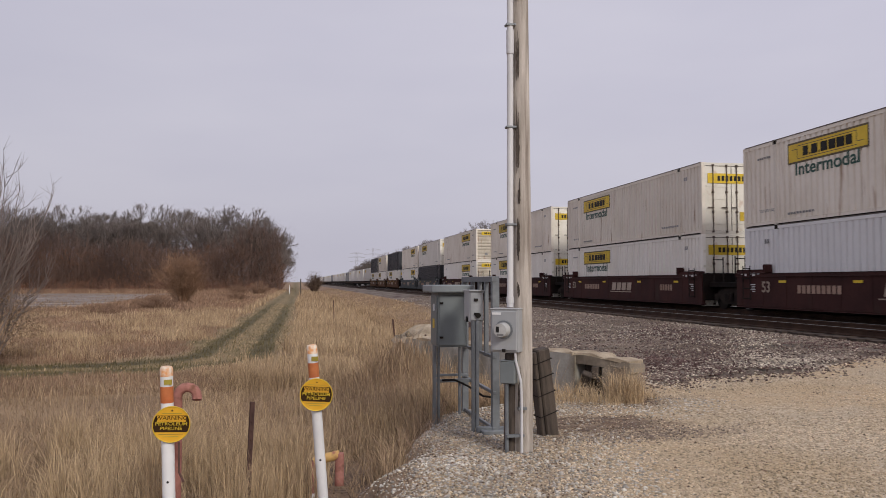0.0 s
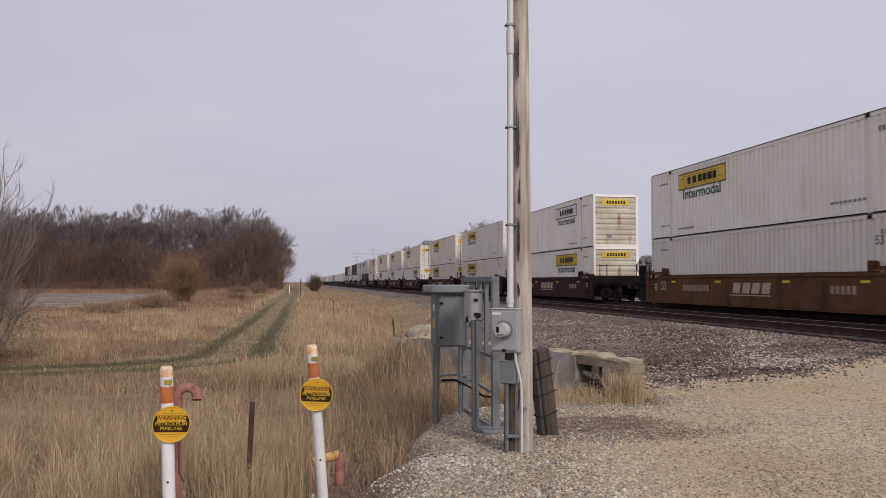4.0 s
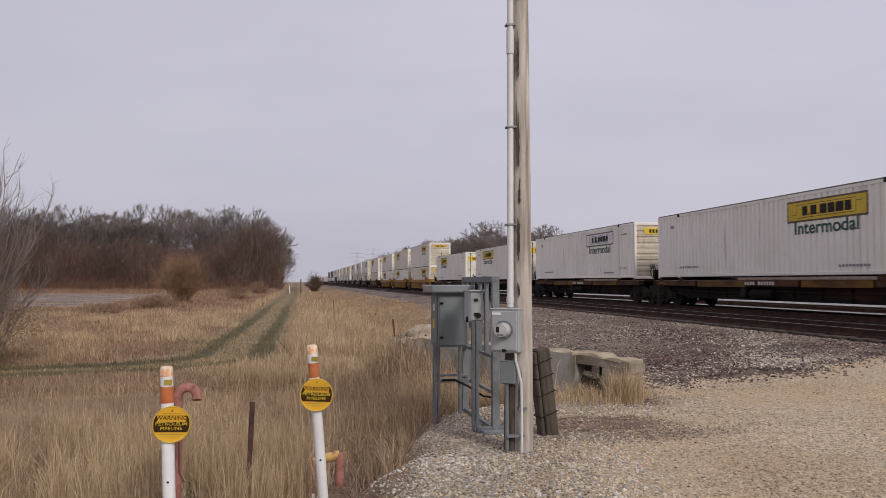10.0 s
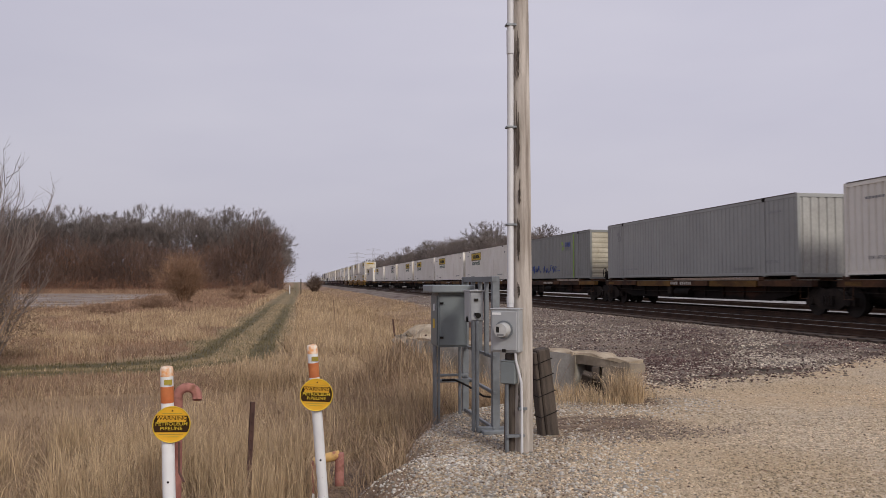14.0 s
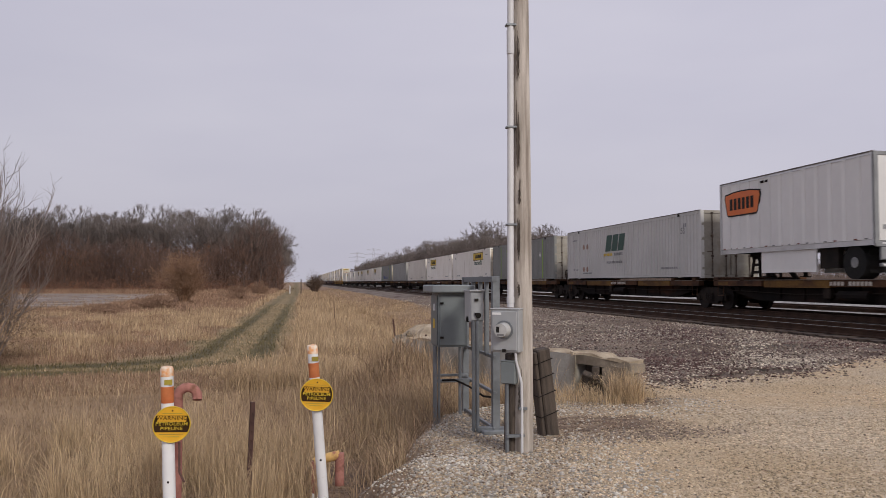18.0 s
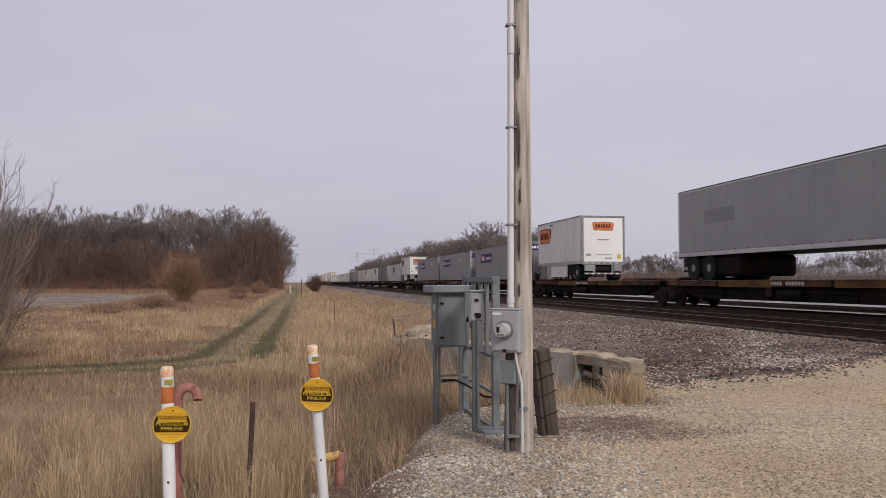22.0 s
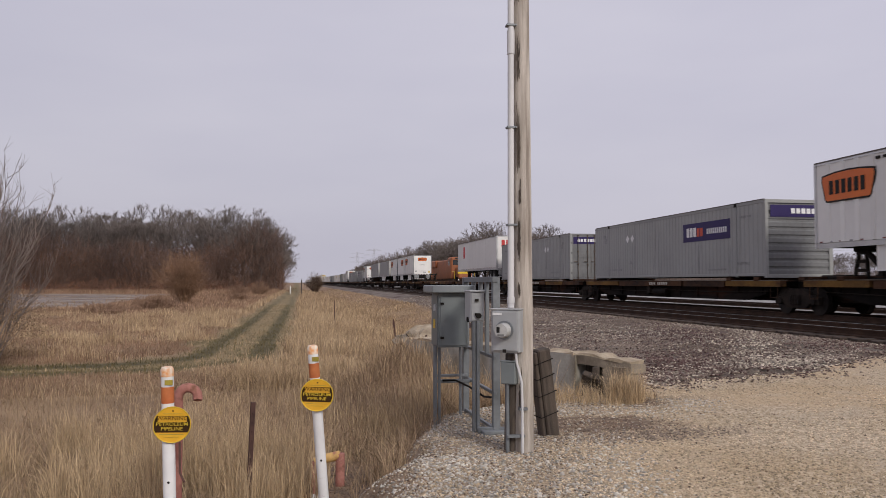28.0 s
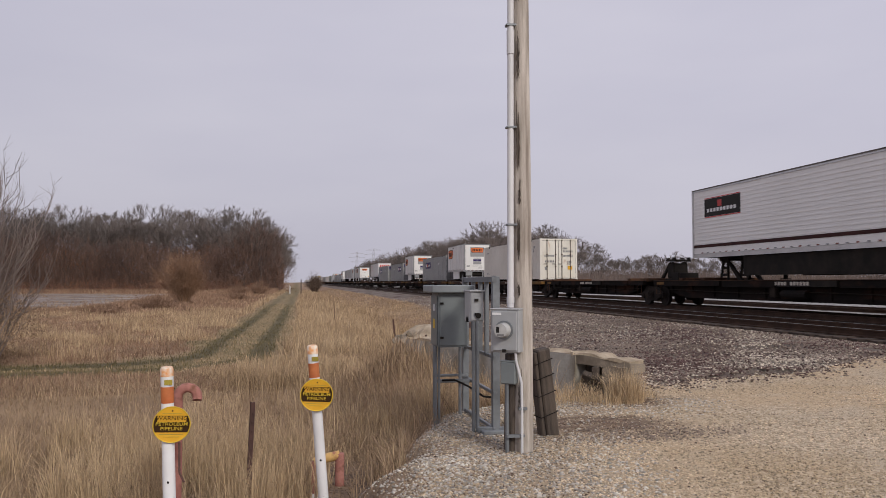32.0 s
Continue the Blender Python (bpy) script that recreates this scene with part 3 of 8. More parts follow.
# ---- the railway ----
def build_railway():
    xs = np.concatenate([np.arange(4.0, 12.2, 0.2), np.array([14.0, 16.0, 20.0, 24.6, 27.5, 28.0])])
    ys = np.concatenate([np.arange(-80, 0, 8.0), np.arange(0, 9, 1.0), np.arange(9, 22, 0.25), np.arange(22, 40, 0.6), np.geomspace(40, 1500, 60)])
    gx, gy = np.meshgrid(xs, ys)
    zz = bed_height(gx, gy)
    zz = np.where(gx > 24.6, np.interp(gx, [24.6, 27.5, 28.0], [TIE_TOP - 0.07, 0.0, -0.4]), zz)
    nx = len(xs)
    q = np.array([(j * nx + i, j * nx + i + 1, (j + 1) * nx + i + 1, (j + 1) * nx + i) for j in range(len(ys) - 1) for i in range(nx - 1)])
    me = arrays_mesh("ballast_bed", np.stack([gx, gy, zz], -1).reshape(-1, 3), q.ravel(), 4, M_BALLAST)
    tagged(new("ballast_bed", me), "dark purple-grey crushed stone ballast under the tracks", "ballast", kind="structure")
    rail = [(-0.07, 0), (0.07, 0), (0.07, 0.015), (0.012, 0.04), (0.012, 0.125), (0.036, 0.135), (0.036, 0.168), (-0.036, 0.168), (-0.036, 0.135), (-0.012, 0.125), (-0.012, 0.04), (-0.07, 0.015)]
    me = Geo().extrude([(x, z + TIE_TOP) for x, z in rail], 'y', -200, 1500).mesh("rail", M_RAIL)
    top = Geo().box(-0.03, 0.03, -200, 1500, RAIL_Z - 0.004, RAIL_Z + 0.002).mesh("running_surface", M_RAILTOP)
    tie = Geo().box(-1.3, 1.3, -0.11, 0.11, TIE_TOP - 0.17, TIE_TOP, 0.012).mesh("tie", M_TIE)
    rng = random.Random(5)
    for cx, label in ((NEAR_TRACK, "empty main track with rusty rails on wooden ties"), (TRAIN_TRACK, "main track under the moving freight train"), (THIRD_TRACK, "further track behind the freight train")):
        tr = thing("railway_track", label, "railway track", kind="structure")
        for sx in (-0.7535, 0.7535):
            r = part("rail", me, M_RAIL, tr, at=pose(cx + sx, 0, 0))
            if cx == NEAR_TRACK:
                part("running_surface", top, M_RAILTOP, r, "worn bright rail head")
        if cx == THIRD_TRACK:
            part("stone_fill", Geo().box(cx - 3.5, cx + 11.0, -60, 900, TIE_TOP - 0.14, TIE_TOP + 0.012), M_PALEBED, tr, "clean pale grey ballast over the ties")
        else:
            part("oily_strip", Geo().box(cx - 1.12, cx + 1.12, -60, 900, TIE_TOP - 0.14, TIE_TOP - 0.018), M_OILY, tr, "oil-dark ballast between the rails")
        count = 240 if cx == NEAR_TRACK else 60
        for i in range(count):
            t = part("tie", tie, M_TIE, tr, at=pose(cx + rng.uniform(-0.06, 0.06), 4 + i * 0.53 + rng.uniform(-0.04, 0.04), rng.uniform(-0.012, 0.004), 0, 0, rng.uniform(-1.2, 1.2)))
        rest = Geo()
        for i in range(count, 900):
            y = 4 + i * 0.53
            rest.box(cx - 1.3, cx + 1.3, y - 0.11, y + 0.11, TIE_TOP - 0.17, TIE_TOP)
        o = part("tie_row", rest, M_TIE, tr, "far ties")
        o["kind"] = "stuff"


build_railway()


# ---- foreground: pole, meter, equipment rack ----
def gz(x, y):
    return float(ground_height(x, y))


def build_pole():
    p = thing("utility_pole", "weathered wooden utility pole with conduit and meter box", "utility pole")
    g = Geo()
    n, rows = 18, 14
    rng = random.Random(2)
    wob = [rng.uniform(-0.006, 0.006) for _ in range(n)]
    vs = []
    for j in range(rows):
        z = -0.6 + j * 9.6 / (rows - 1)
        r = 0.094 - 0.0032 * max(z, 0)
        for i in range(n):
            a = 2 * math.pi * i / n
            rr = r + wob[i] + 0.003 * math.sin(z * 1.3 + i)
            vs.append((2.14 - 0.0034 * z + rr * math.cos(a), 7.374 + 0.001 * z + rr * math.sin(a), z))
    g.add(vs, [(j * n + i, j * n + (i + 1) % n, (j + 1) * n + (i + 1) % n, (j + 1) * n + i) for j in range(rows - 1) for i in range(n)] + [tuple((rows - 1) * n + i for i in range(n))])
    part("shaft", g, M_POLE, p, smooth=True)
    for z0, z1, w in ((1.45, 1.62, 0.010), (1.75, 2.25, 0.017), (2.3, 2.62, 0.010), (2.62, 3.35, 0.02), (3.45, 4.15, 0.012), (4.2, 5.0, 0.016), (0.3, 0.9, 0.012)):
        k = 12
        g = Geo()
        for strand in range(4):
            dx, top = rng.uniform(-0.014, 0.016), rng.uniform(0.55, 1.0)
            zz = np.linspace(z0 + (z1 - z0) * rng.uniform(0, 0.3), z0 + (z1 - z0) * top, k)
            g.tube([(2.084 + dx - 0.0034 * z + rng.uniform(-0.003, 0.003), 7.2985 - 0.25 * dx, z) for z in zz], [0.0015 + 0.42 * w * rng.uniform(0.4, 1.0) * math.sin(math.pi * i / (k - 1)) ** 0.5 for i in range(k)], 5)
        part("split", g, M_OLDWOOD, p, "dark weathered split in the wood")
    pipe = Geo().tube([(2.002 + 0.0033 * (z - 1.35), 7.32, z) for z in np.linspace(1.36, 8.4, 8)], 0.031, 12)
    cd = part("conduit", pipe, M_PVC, p, "pale grey plastic conduit", smooth=True)
    for z in (3.92,):
        part("coupling", Geo().cyl((2.01, 7.32, z - 0.13), (2.01, 7.32, z + 0.1), 0.037, n=14), M_PVC, cd, smooth=True)
    part("coupling", Geo().cyl((2.002, 7.32, 1.40), (2.002, 7.32, 1.46), 0.037, n=14), M_PVC, cd, smooth=True)
    for z in (2.145, 3.08, 4.07, 5.1, 6.2):
        st = part("strap", Geo().box(1.964, 2.06, 7.284, 7.36, z - 0.011, z + 0.011, 0.004), M_GALV, p, "narrow steel conduit strap")
        part("strap_bolt", Geo().cyl((2.052, 7.278, z), (2.052, 7.29, z), 0.009, n=6), M_GALV, st)
    return p


build_pole()


def box_on(name, label, category, centre, turn, w, d, h, paint, bevel=0.012):
    """An upright box with its front face towards local -y."""
    t = thing(name, label, category, at=pose(*centre, 0, 0, turn))
    part("housing", Geo().box(-w / 2, w / 2, 0, d, -h / 2, h / 2, bevel), paint, t)
    return t


def build_meter():
    m = box_on("meter_box", "grey steel electricity meter box with a round glass meter", "meter box", (1.935, 7.285, 1.14), -35, 0.285, 0.12, 0.41, M_BOX)
    part("cover", Geo().box(-0.125, 0.125, -0.012, 0.002, -0.185, 0.185, 0.006), M_BOX, m)
    part("lid_rim", Geo().box(-0.148, 0.148, -0.008, 0.125, 0.198, 0.212, 0.004), M_BOX, m)
    ring = Geo()
    ring.cyl((0.0, -0.03, 0.01), (0.0, -0.012, 0.01), 0.088, n=28)
    part("meter_collar", ring, M_GALV, m, "bright steel sealing ring", smooth=True)
    me = part("meter", Geo().cyl((0.0, -0.12, 0.01), (0.0, -0.03, 0.01), 0.062, 0.072, n=28), M_METER, m, "round pale meter behind glass", smooth=True)
    part("meter_face", Geo().box(-0.04, -0.01, -0.123, -0.119, -0.01, 0.045), M_DARK, me, "dark display")
    part("meter_face_bar", Geo().box(-0.03, 0.035, -0.124, -0.119, -0.04, -0.022), M_MARK0, me)
    part("serial_plate", Geo().box(-0.12, -0.03, -0.016, -0.011, 0.15, 0.172), M_PALE, m, "pale number sticker, unreadable")
    part("seal_hasp", Geo().box(-0.015, 0.015, -0.03, -0.01, -0.2, -0.17), M_STEEL, m)
    s = box_on("disconnect_box", "small grey steel switch box under the meter", "switch box", (1.965, 7.295, 0.745), -35, 0.15, 0.10, 0.215, M_CAB)
    part("cover", Geo().box(-0.07, 0.07, -0.01, 0.002, -0.1, 0.1, 0.004), M_CAB, s)
    part("lid_rim", Geo().box(-0.078, 0.078, -0.012, 0.104, 0.104, 0.114, 0.003), M_CAB, s)
    g = Geo().tube([(1.965, 7.32, 0.64), (1.965, 7.32, -0.15)], 0.019, 10)
    part("down_pipe", g, M_GALV, s, at=pose(1.965, 7.295, 0.745, 0, 0, -35).inverted(), smooth=True)
    c = thing("ground_conduit", "thin grey conduit bending down beside the wooden pole", "conduit")
    part("bend", Geo().tube([(2.03, 7.25, 0.94), (2.035, 7.25, 0.86), (2.06, 7.25, 0.76), (2.085, 7.25, 0.66), (2.09, 7.25, 0.45), (2.09, 7.25, -0.1)], 0.013, 8), M_PVC, c, smooth=True)
    part("clip", Geo().box(2.06, 2.14, 7.24, 7.29, 0.40, 0.425), M_GALV, c)
    part("clip", Geo().box(1.95, 2.12, 7.262, 7.3, 0.145, 0.17), M_GALV, c)
    o = thing("timber_stub", "short dark old timber stub against the pole", "post")
    part("stub", Geo().box(-0.055, 0.055, -0.055, 0.055, -0.3, 0.92, 0.012, pose(2.025, 7.40, 0, 1, 0.5, 20)), M_OLDWOOD, o)


M_MARK0 = mat("grey_dial_print", (0.16, 0.16, 0.16), (0.2, 0.2, 0.2), 6, 0.4, fine=30, bump=0)
M_METER = mat("meter_glass_white", (0.34, 0.34, 0.335), (0.46, 0.46, 0.45), 6, 0.2, fine=30, bump=0, amount=0.2)
build_meter()


def build_rack():
    r = thing("equipment_rack", "galvanised steel equipment rack on a gravel patch", "equipment rack", at=pose(-0.038, 0, 0))

    def bar(name, a, b, w=0.042):
        a, b = Vector(a), Vector(b)
        d = b - a
        q = d.to_track_quat('Z', 'X').to_matrix().to_4x4()
        m = Matrix.Translation(a) @ q
        return part(name, Geo().box(-w / 2, w / 2, -w / 2, w / 2, 0, d.length, 0.004, m), M_GALV, r)

    bar("post", (2.14, 8.30, -0.1), (2.14, 8.30, 1.66), 0.078)
    bar("post", (2.12, 9.75, -0.3), (2.12, 9.75, 1.66), 0.075)
    for y in (8.62, 8.93, 9.3):
        bar("strut", (2.12, y, 0.78), (2.12, y, 1.64), 0.045)
    bar("top_rail", (2.12, 8.25, 1.63), (2.12, 9.8, 1.63), 0.06)
    bar("cross_rail", (2.12, 8.25, 0.80), (2.12, 9.8, 0.80), 0.034)
    bar("cross_rail", (2.12, 8.25, 0.42), (2.12, 9.8, 0.42), 0.034)
    bar("cross_rail", (2.12, 8.25, 0.04), (2.12, 9.8, 0.02), 0.034)
    bar("cross_rail", (1.70, 9.4, 0.42), (2.12, 9.4, 0.42), 0.04)
    bar("cross_rail", (1.70, 9.62, 0.46), (2.12, 9.62, 0.46), 0.03)
    bar("foot_rail", (1.95, 8.33, 0.03), (2.45, 8.24, 0.03), 0.06)
    part("base_plate", Geo().box(1.98, 2.26, 8.2, 8.42, -0.02, 0.035, 0.01), M_GALV, r)
    for x, y in ((1.675, 9.36), (1.715, 9.36), (1.70, 9.6)):
        part("leg_pipe", Geo().cyl((x, y, -0.4), (x, y, 0.84), 0.017, n=8), M_GALV, r, smooth=True)
    for x, y, t in ((1.925, 8.42, 1.18), (1.97, 8.42, 1.18), (2.03, 8.7, 1.18), (2.0, 9.5, 0.85)):
        part("conduit", Geo().cyl((x, y, -0.15), (x, y, t), 0.02, n=8), M_GALV, r, smooth=True)
    part("cable", Geo().tube([(1.76, 9.38, 0.43), (1.9, 9.3, 0.44), (2.0, 9.0, 0.40), (2.08, 8.6, 0.34), (2.12, 8.4, 0.36)], 0.012, 6), M_STEEL, r)
    c = thing("equipment_cabinet", "grey-green steel cabinet with an overhanging pale roof", "cabinet")
    part("body", Geo().box(1.64, 1.99, 9.2, 9.66, 0.835, 1.475, 0.008), M_CAB, c)
    part("roof", Geo().box(1.545, 2.06, 9.10, 9.76, 1.475, 1.565, 0.012), M_CABTOP, c, "paler overhanging roof")
    d = part("front_door", Geo().box(1.66, 1.975, 9.188, 9.2, 0.855, 1.44, 0.005), M_CAB, c)
    for z in (0.95, 1.35):
        part("latch", Geo().box(1.66, 1.70, 9.17, 9.19, z - 0.012, z + 0.012), M_STEEL, d)
    s = part("side_door", Geo().box(1.628, 1.64, 9.23, 9.63, 0.86, 1.44, 0.004), M_CAB, c)
    part("handle", Geo().box(1.61, 1.63, 9.34, 9.37, 1.26, 1.34), M_PALE, s)
    part("sticker", Geo().box(1.625, 1.629, 9.36, 9.48, 1.05, 1.16), M_SIGNY, s, "faded yellow warning sticker")
    j = thing("junction_box", "small grey steel junction box with black latches", "junction box", at=pose(-0.03, 0, 0))
    part("body", Geo().box(1.895, 2.05, 8.50, 8.78, 1.165, 1.50, 0.008), M_BOX, j)
    part("door", Geo().box(1.905, 2.04, 8.488, 8.5, 1.18, 1.485, 0.005), M_BOX, j)
    part("rain_lip", Geo().box(1.885, 2.06, 8.47, 8.8, 1.495, 1.512, 0.004), M_BOX, j)
    for z in (1.25, 1.405):
        part("latch", Geo().box(1.945, 1.985, 8.468, 8.49, z - 0.014, z + 0.014), M_STEEL, j, "black latch")
    part("padlock", Geo().cyl((1.985, 8.46, 1.235), (1.985, 8.485, 1.235), 0.03, n=10), M_STEEL, j)
    part("cable_gland", Geo().cyl((1.88, 8.6, 1.19), (1.905, 8.6, 1.19), 0.03, n=8), M_RUBBER, j)


build_rack()


def build_timber():
    t = thing("sleeper_post", "leaning dark old railway sleeper bound with wire", "post", at=pose(2.635, 8.09, 0, 3, -9.0, 14))
    part("timber", Geo().box(-0.07, 0.08, -0.07, 0.07, -0.35, 0.92, 0.015), M_OLDWOOD, t)
    part("plank", Geo().box(-0.118, -0.076, -0.06, 0.06, -0.3, 0.90, 0.01), M_OLDWOOD, t, "split plank of the same sleeper")
    for z in (0.22, 0.44, 0.62, 0.78):
        part("wire", Geo().tube([(-0.124, -0.075, z), (0.086, -0.078, z + 0.03), (0.086, 0.078, z + 0.02), (-0.124, 0.07, z), (-0.124, -0.075, z)], 0.005, 6), M_STEEL, t)


build_timber()


def build_headwall():
    h = thing("culvert_headwall", "weathered broken concrete culvert headwall with an opening", "concrete wall")
    rng = random.Random(8)

    def wall(a, b, w, z0, z1, steps, name, drop=0.0):
        a, b = Vector((*a, 0)), Vector((*b, 0))
        d = (b - a)
        nrm = Vector((-d.y, d.x, 0)).normalized()
        g = Geo()
        k = steps + 1
        vs = []
        for i in range(k):
            p = a + d * i / steps
            for off, z in ((0, z0), (0, z1), (w, z1), (w, z0)):
                vs.append(p + nrm * (off + rng.uniform(-0.015, 0.015)) + Vector((0, 0, z + (rng.uniform(-0.035, 0.02) if z == z1 else 0) - drop * (i / steps) ** 2)))
        fs = [(i * 4 + j, i * 4 + (j + 1) % 4, i * 4 + 4 + (j + 1) % 4, i * 4 + 4 + j) for i in range(steps) for j in range(4)]
        fs += [(3, 2, 1, 0), tuple((k - 1) * 4 + j for j in range(4))]
        g.add(vs, fs)
        return part(name, g, {"long_wall": M_CONC, "sand_crust": M_SAND}.get(name, M_CONCB), h)

    wall((2.0, 14.75), (3.95, 10.95), 0.34, -0.7, 0.56, 14, "long_wall")
    wall((4.22, 10.58), (4.44, 10.28), 0.34, -0.7, 0.42, 3, "jamb")
    wall((3.93, 11.0), (4.50, 10.27), 0.42, 0.43, 0.57, 6, "cap_slab", 0.09)
    wall((3.90, 11.04), (4.49, 10.29), 0.40, 0.55, 0.585, 10, "sand_crust", 0.09)
    wall((2.03, 14.72), (3.93, 10.98), 0.33, 0.53, 0.575, 20, "sand_crust")
    # dark-toned pieces and back block: the opening's shade put into colour
    rb = random.Random(15)
    for k in range(7):
        m = pose(rb.uniform(4.02, 4.24), rb.uniform(10.6, 10.8), -0.1 + 0.07 * k, rb.uniform(0, 90), rb.uniform(0, 90), rb.uniform(0, 90))
        part("rubble", Geo().box(-0.09, 0.09, -0.07, 0.07, -0.05, 0.05, 0.012, m), M_OLDWOOD, h)
    part("opening_back", Geo().box(-0.3, 0.3, -0.1, 0.1, -0.7, 0.44, 0.02, pose(4.36, 10.92, 0, 0, 0, -54)), M_OLDWOOD, h, "dark block that stands in for shade in the opening")
    m = thing("rubble_mound", "low tan mound of earth and broken concrete in the grass", "mound")
    n, k = 26, 7
    vs = [(2.95, 17.4, 0.66)]
    for j in range(1, k + 1):
        for i in range(n):
            a = 2 * math.pi * i / n
            r = j / k * (1 + 0.16 * math.sin(3 * a + 1) + rng.uniform(-0.05, 0.05))
            vs.append((2.95 + 1.15 * r * math.cos(a), 17.4 + 1.5 * r * math.sin(a), -0.5 + 1.16 * (1 - (j / k) ** 2.6) + rng.uniform(-0.03, 0.03)))
    fs = [(0, 1 + i, 1 + (i + 1) % n) for i in range(n)]
    fs += [(1 + j * n + i, 1 + (j + 1) * n + i, 1 + (j + 1) * n + (i + 1) % n, 1 + j * n + (i + 1) % n) for j in range(k - 1) for i in range(n)]
    part("earth", Geo().add(vs, fs), M_SAND, m)
    for q in range(26):
        a, r = rng.uniform(3.4, 6.2), rng.uniform(0.45, 0.95)
        x, y = 2.95 + 1.15 * r * math.cos(a), 17.4 + 1.5 * r * math.sin(a)
        w = rng.uniform(0.06, 0.17)
        part("rubble", Geo().box(-w, w, -w * 0.8, w * 0.8, -w * 0.5, w * 0.5, 0.015, pose(x, y, -0.5 + 1.16 * (1 - r ** 2.6), rng.uniform(0, 60), rng.uniform(0, 60), rng.uniform(0, 90))), M_CONCB, m, "broken brown concrete")


build_headwall()


def build_markers():
    rows = (("pipeline marker", (-0.905, 6.22), (-0.94, 6.205), 0.977, (-0.893, 6.16, 0.552), 8, 0.046, 0.134),
            ("pipeline marker", (0.235, 6.755), (0.133, 6.715), 1.081, (0.172, 6.665, 0.672), 6, 0.043, 0.134))
    for i, (cat, base, top, zt, disc, roll, r, dr) in enumerate(rows):
        zb = gz(*base) - 0.1
        m = thing("pipeline_marker", ("white plastic marker post with a round amber warning disc" if i == 0 else "leaning white marker post with a round amber warning disc"), cat, "pipeline markers")
        ax = lambda z: Vector((base[0] + (top[0] - base[0]) * (z + 0.18) / (zt + 0.18), base[1] + (top[1] - base[1]) * (z + 0.18) / (zt + 0.18), z))
        part("post", Geo().cyl(ax(zb), ax(zt - 0.31), r, n=20), M_POST, m, "white plastic tube", smooth=True)
        part("sleeve", Geo().cyl(ax(zt - 0.27), ax(zt - 0.15), r * 1.02, n=20), M_ORANGE, m, "faded orange sleeve", smooth=True)
        part("white_band", Geo().cyl(ax(zt - 0.315), ax(zt - 0.265), r * 0.99, n=20), M_POST, m, smooth=True)
        part("label_band", Geo().cyl(ax(zt - 0.155), ax(zt - 0.07), r * 1.0, n=20), M_POST, m, smooth=True)
        a = ax(zt - 0.115)
        part("reflector_label", Geo().box(a.x - 0.012, a.x + 0.042, a.y - r - 0.006, a.y - r + 0.02, a.z - 0.018, a.z + 0.018), M_OLIVE, m, "olive yellow label")
        cap = Geo().tube([ax(zt - 0.075), ax(zt - 0.02), ax(zt - 0.005), ax(zt)], [r * 1.03, r * 1.03, r * 0.85, r * 0.4], 20)
        part("cap", cap, M_CAPW, m, "sun-bleached cap", smooth=True)
        part("drill_hole", Geo().cyl(ax(0.13) + Vector((0.0, -r - 0.001, 0)), ax(0.13) + Vector((0.0, -r + 0.01, 0)), 0.009, n=10), M_DARK, m)
        yaw = math.degrees(math.atan2(disc[0], disc[1]))
        at = pose(*disc, 0, 0, -yaw) @ pose(0, 0, 0, 0, 3 if i == 0 else 3, 0)
        d = part("disc", Geo().cyl((0, 0, 0), (0, 0.008, 0), dr, n=40), M_DISC, m, "amber round plate with dark band", at=at, smooth=True)
        rim = Geo()
        for k in range(40):
            a0, a1 = 2 * math.pi * k / 40, 2 * math.pi * (k + 1) / 40
            rim.tube([(dr * 0.97 * math.cos(a0), -0.002, dr * 0.97 * math.sin(a0)), (dr * 0.97 * math.cos(a1), -0.002, dr * 0.97 * math.sin(a1))], 0.004, 5)
        part("rim", rim, M_SIGNY, d)
        band = [(-0.92 * dr, -0.035), (-0.95 * dr, 0.02), (-0.86 * dr, 0.066), (0.86 * dr, 0.066), (0.95 * dr, 0.02), (0.92 * dr, -0.035), (0.84 * dr, -0.055), (-0.84 * dr, -0.055)]
        part("dark_band", Geo().add([(x, y, z) for y in (-0.003, -0.001) for x, z in band], [tuple(range(8)), tuple(range(15, 7, -1))] + [(k, (k + 1) % 8, 8 + (k + 1) % 8, 8 + k) for k in range(8)]), M_DBROWN, d)
        part("warning_field", Geo().box(-0.102, 0.102, -0.0045, -0.003, 0.020, 0.062), M_DISC, d)
        up = Matrix.Rotation(radians(90), 4, 'X')
        word("WARNING", 0.028, M_DBROWN, d, Matrix.Translation((0, -0.005, 0.027)) @ up, align='CENTER', stretch=1.15)
        word("PETROLEUM", 0.024, M_SIGNY, d, Matrix.Translation((0, -0.005, -0.012)) @ up, align='CENTER', stretch=1.2)
        word("PIPELINE", 0.024, M_SIGNY, d, Matrix.Translation((0, -0.005, -0.046)) @ up, align='CENTER', stretch=1.2)
        for hw, z in ((0.085, -0.072), (0.055, -0.090), (0.07, 0.079)):
            part("print_line", Geo().box(-hw, hw, -0.0035, -0.0005, z, z + 0.0035), M_OLIVE, d)
        part("bolt", Geo().cyl((0, -0.006, 0.102), (0, 0.002, 0.102), 0.006, n=8), M_STEEL, d)
        part("bracket", Geo().box(-0.03, 0.03, 0.008, 0.05, -0.06, 0.06), M_POST, d)
    v = thing("pipeline_vent", "dull red casing vent pipe with a hooked top", "vent pipe")
